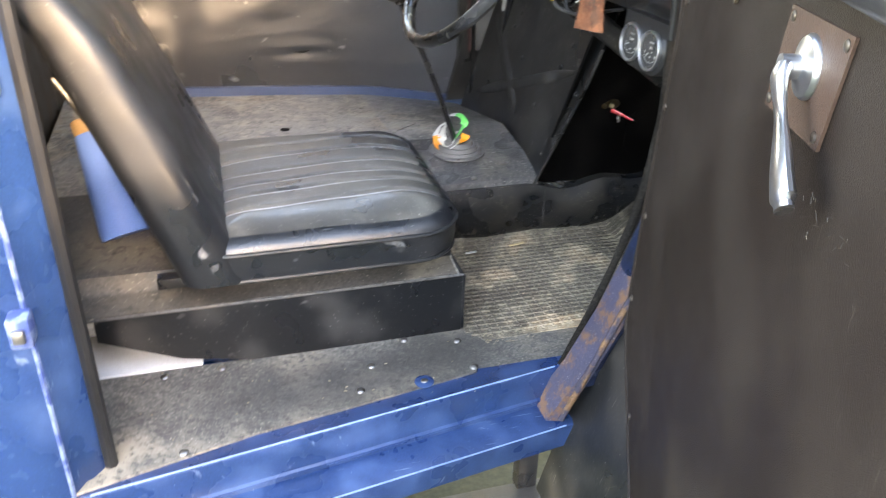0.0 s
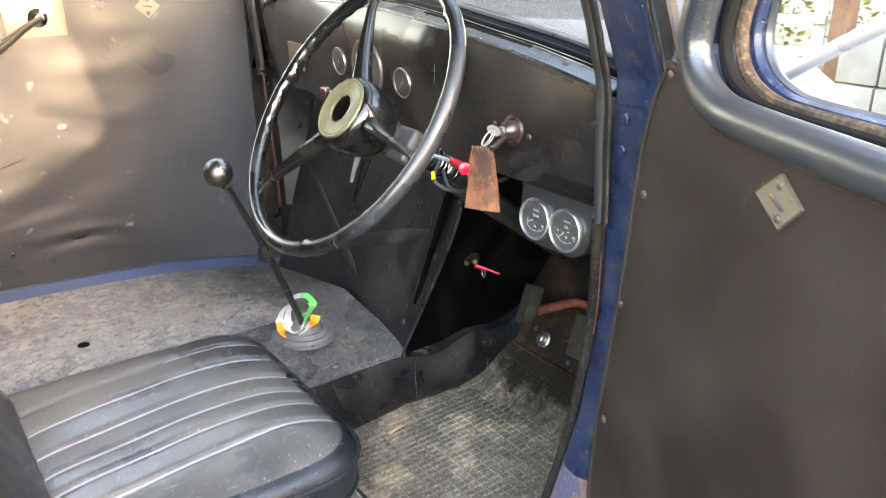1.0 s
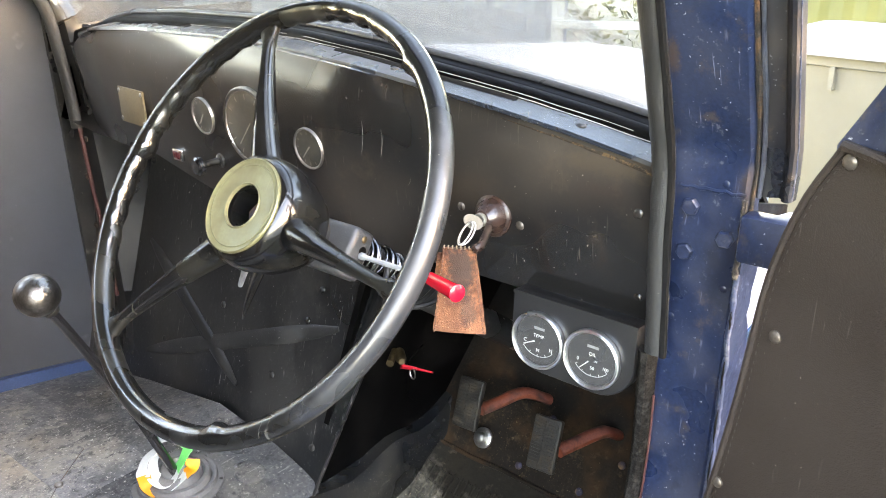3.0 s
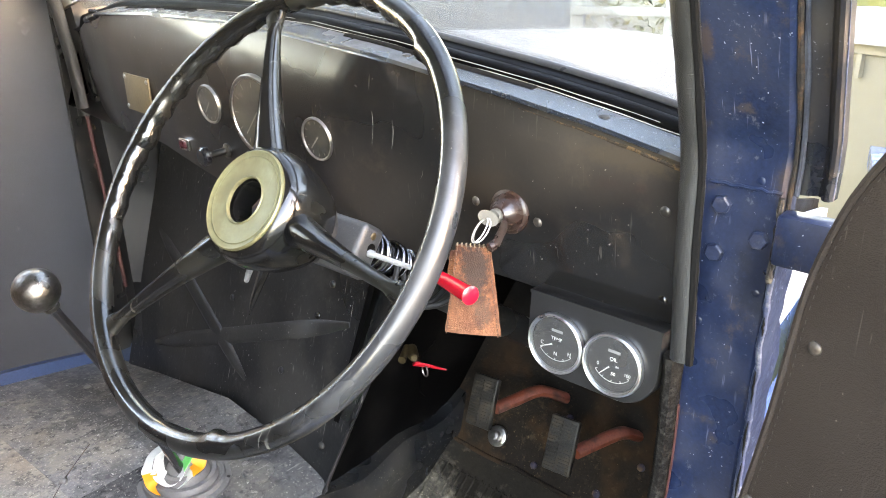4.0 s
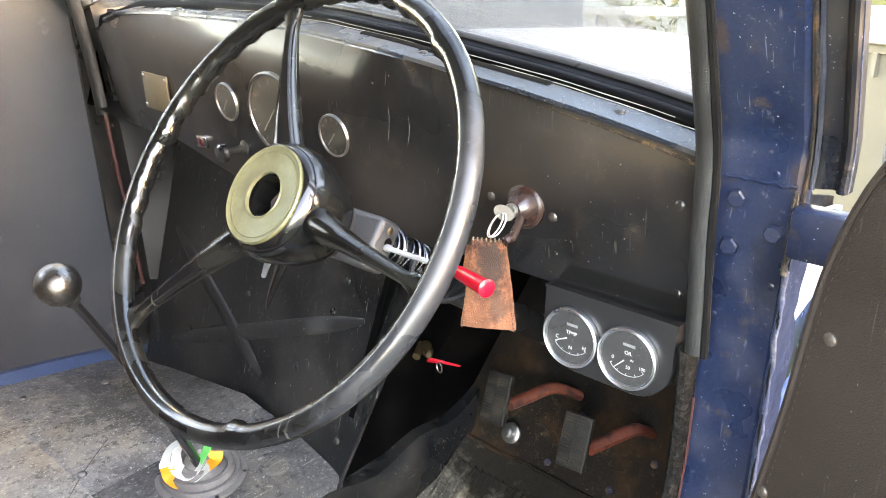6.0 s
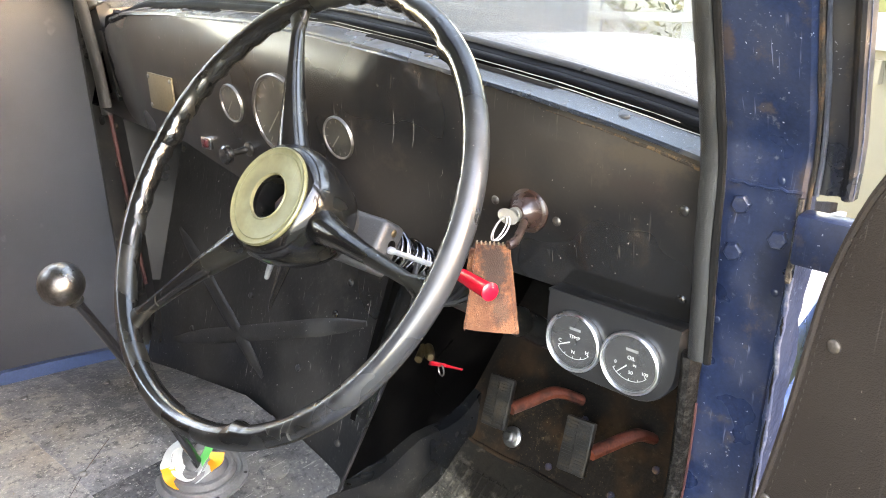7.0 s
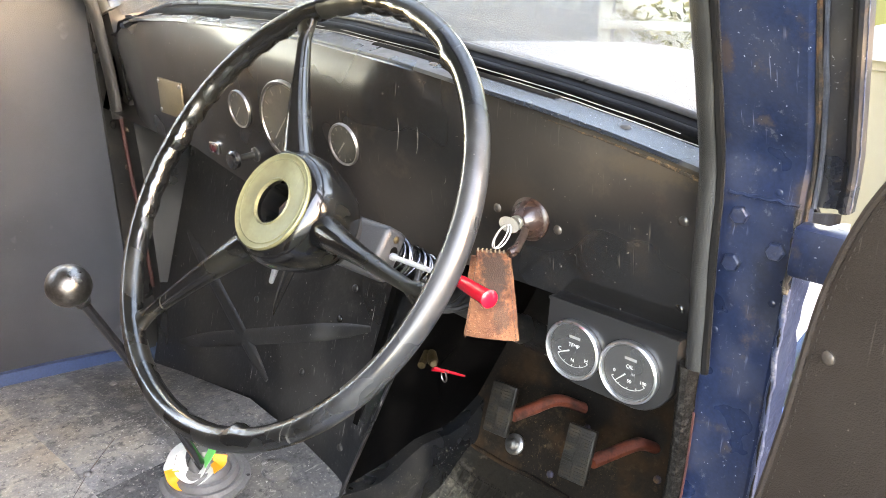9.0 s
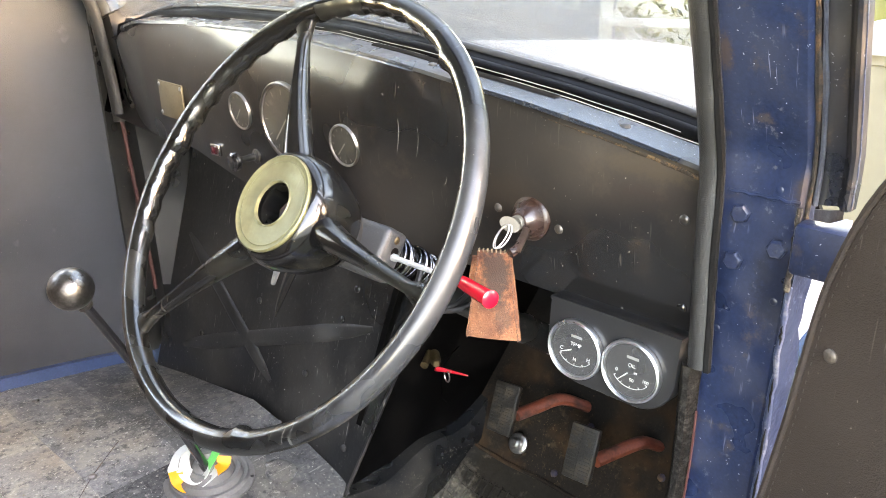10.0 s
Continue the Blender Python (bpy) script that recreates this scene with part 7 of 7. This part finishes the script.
def hedge():
    """A straggly hedge that runs along two sides of the yard."""
    rnd = random.Random(8)
    line = [Vector((9, -3, 0)), Vector((9.3, 16, 0)), Vector((-22, 20, 0))]
    verts, faces = [], []
    for i in range(80000):
        k = 0 if rnd.random() < 0.4 else 1
        p = line[k].lerp(line[k + 1], rnd.random())
        top = 5.2 + 1.2 * noise.noise((p.x * 0.35, p.y * 0.35, 0)) + 0.5 * noise.noise((p.x * 1.3, p.y * 1.3, 4))
        p = p + Vector((rnd.gauss(0, 0.45), rnd.gauss(0, 0.45), top * rnd.random() ** 0.8))
        u = Vector((rnd.gauss(0, 1), rnd.gauss(0, 1), rnd.gauss(0, 0.7))).normalized()
        v = u.orthogonal().normalized()
        w = rnd.uniform(0.03, 0.07)
        n = len(verts)
        verts += [p - u * w, p - v * w * 0.55, p + u * w, p + v * w * 0.55]
        faces.append((n, n + 1, n + 2, n + 3))
    me = bpy.data.meshes.new("hedge")
    me.from_pydata(verts, [], faces)
    me.materials.append(HEDGE)
    tagged(new("hedge", me), "tall overgrown sunlit hedge beyond the yard", "hedge", "", "stuff")


hedge()


BARK = mat("bark", (0.09, 0.075, 0.06), 0.9, var=0.4, bump=1.0, bump_scale=30)


def tree(seed, tall):
    """Trunk with limbs, and a crown of clumped leaves with gaps; stands at the origin."""
    rnd = random.Random(seed)
    t = empty("tree", (0, 0, 0), "tall broad-leaved tree in sunlit olive-green leaf", "tree", "", "trees beyond the yard")
    trunk = sweep(smooth_path([(0, 0, 0), (0.08, 0.05, tall * 0.2), (-0.05, 0.1, tall * 0.45), (0.1, 0, tall * 0.8)], 6), lambda k: 0.24 * (1 - 0.85 * k), 12)
    clumps = []
    for i in range(9):
        a, z0 = i * 2.4 + rnd.uniform(-0.3, 0.3), tall * rnd.uniform(0.22, 0.55)
        r = tall * rnd.uniform(0.18, 0.32)
        tip = Vector((r * math.cos(a), r * math.sin(a), z0 + tall * rnd.uniform(0.12, 0.3)))
        mid = Vector((tip.x * 0.5, tip.y * 0.5, z0 + 0.35 * (tip.z - z0)))
        sweep(smooth_path([(0, 0, z0), mid, tip], 5), lambda k: 0.085 * (1 - 0.85 * k), 7, bm=trunk)
        clumps += [tip, mid.lerp(tip, 0.5) + Vector((0, 0, 0.3))]
    clumps += [Vector((rnd.gauss(0, tall * 0.12), rnd.gauss(0, tall * 0.12), tall * rnd.uniform(0.6, 0.95))) for _ in range(12)]
    part("trunk", trunk, BARK, t)
    verts, faces = [], []
    for c in clumps:
        size = tall * rnd.uniform(0.06, 0.11)
        for _ in range(260):
            p = c + Vector((rnd.gauss(0, size), rnd.gauss(0, size), rnd.gauss(0, size * 0.7)))
            u = Vector((rnd.gauss(0, 1), rnd.gauss(0, 1), rnd.gauss(0, 0.6))).normalized()
            v = u.orthogonal().normalized()
            w = rnd.uniform(0.10, 0.20)
            k = len(verts)
            verts += [p - u * w, p - v * w * 0.5, p + u * w, p + v * w * 0.5]
            faces.append((k, k + 1, k + 2, k + 3))
    me = bpy.data.meshes.new("crown")
    me.from_pydata(verts, [], faces)
    me.materials.append(HEDGE)
    new("crown", me).parent = t
    return t


def tree_row():
    a, b = tree(3, 13.5), tree(11, 11.5)
    spots = ((11.5, 3.0), (12.0, 8.0), (12.5, 13.0), (8.0, 16.0), (2.5, 18.5), (-3.5, 19.0), (-9.0, 18.5), (-14.5, 17.0), (-19.0, 13.0), (15.0, -3.0))
    for i, (x, y) in enumerate(spots):
        m = pose(x, y, 0, 0, 0, 77 * i)
        if i < 2:
            (a, b)[i].matrix_basis = m
        else:
            copy_thing((a, b)[i % 2], m)


tree_row()
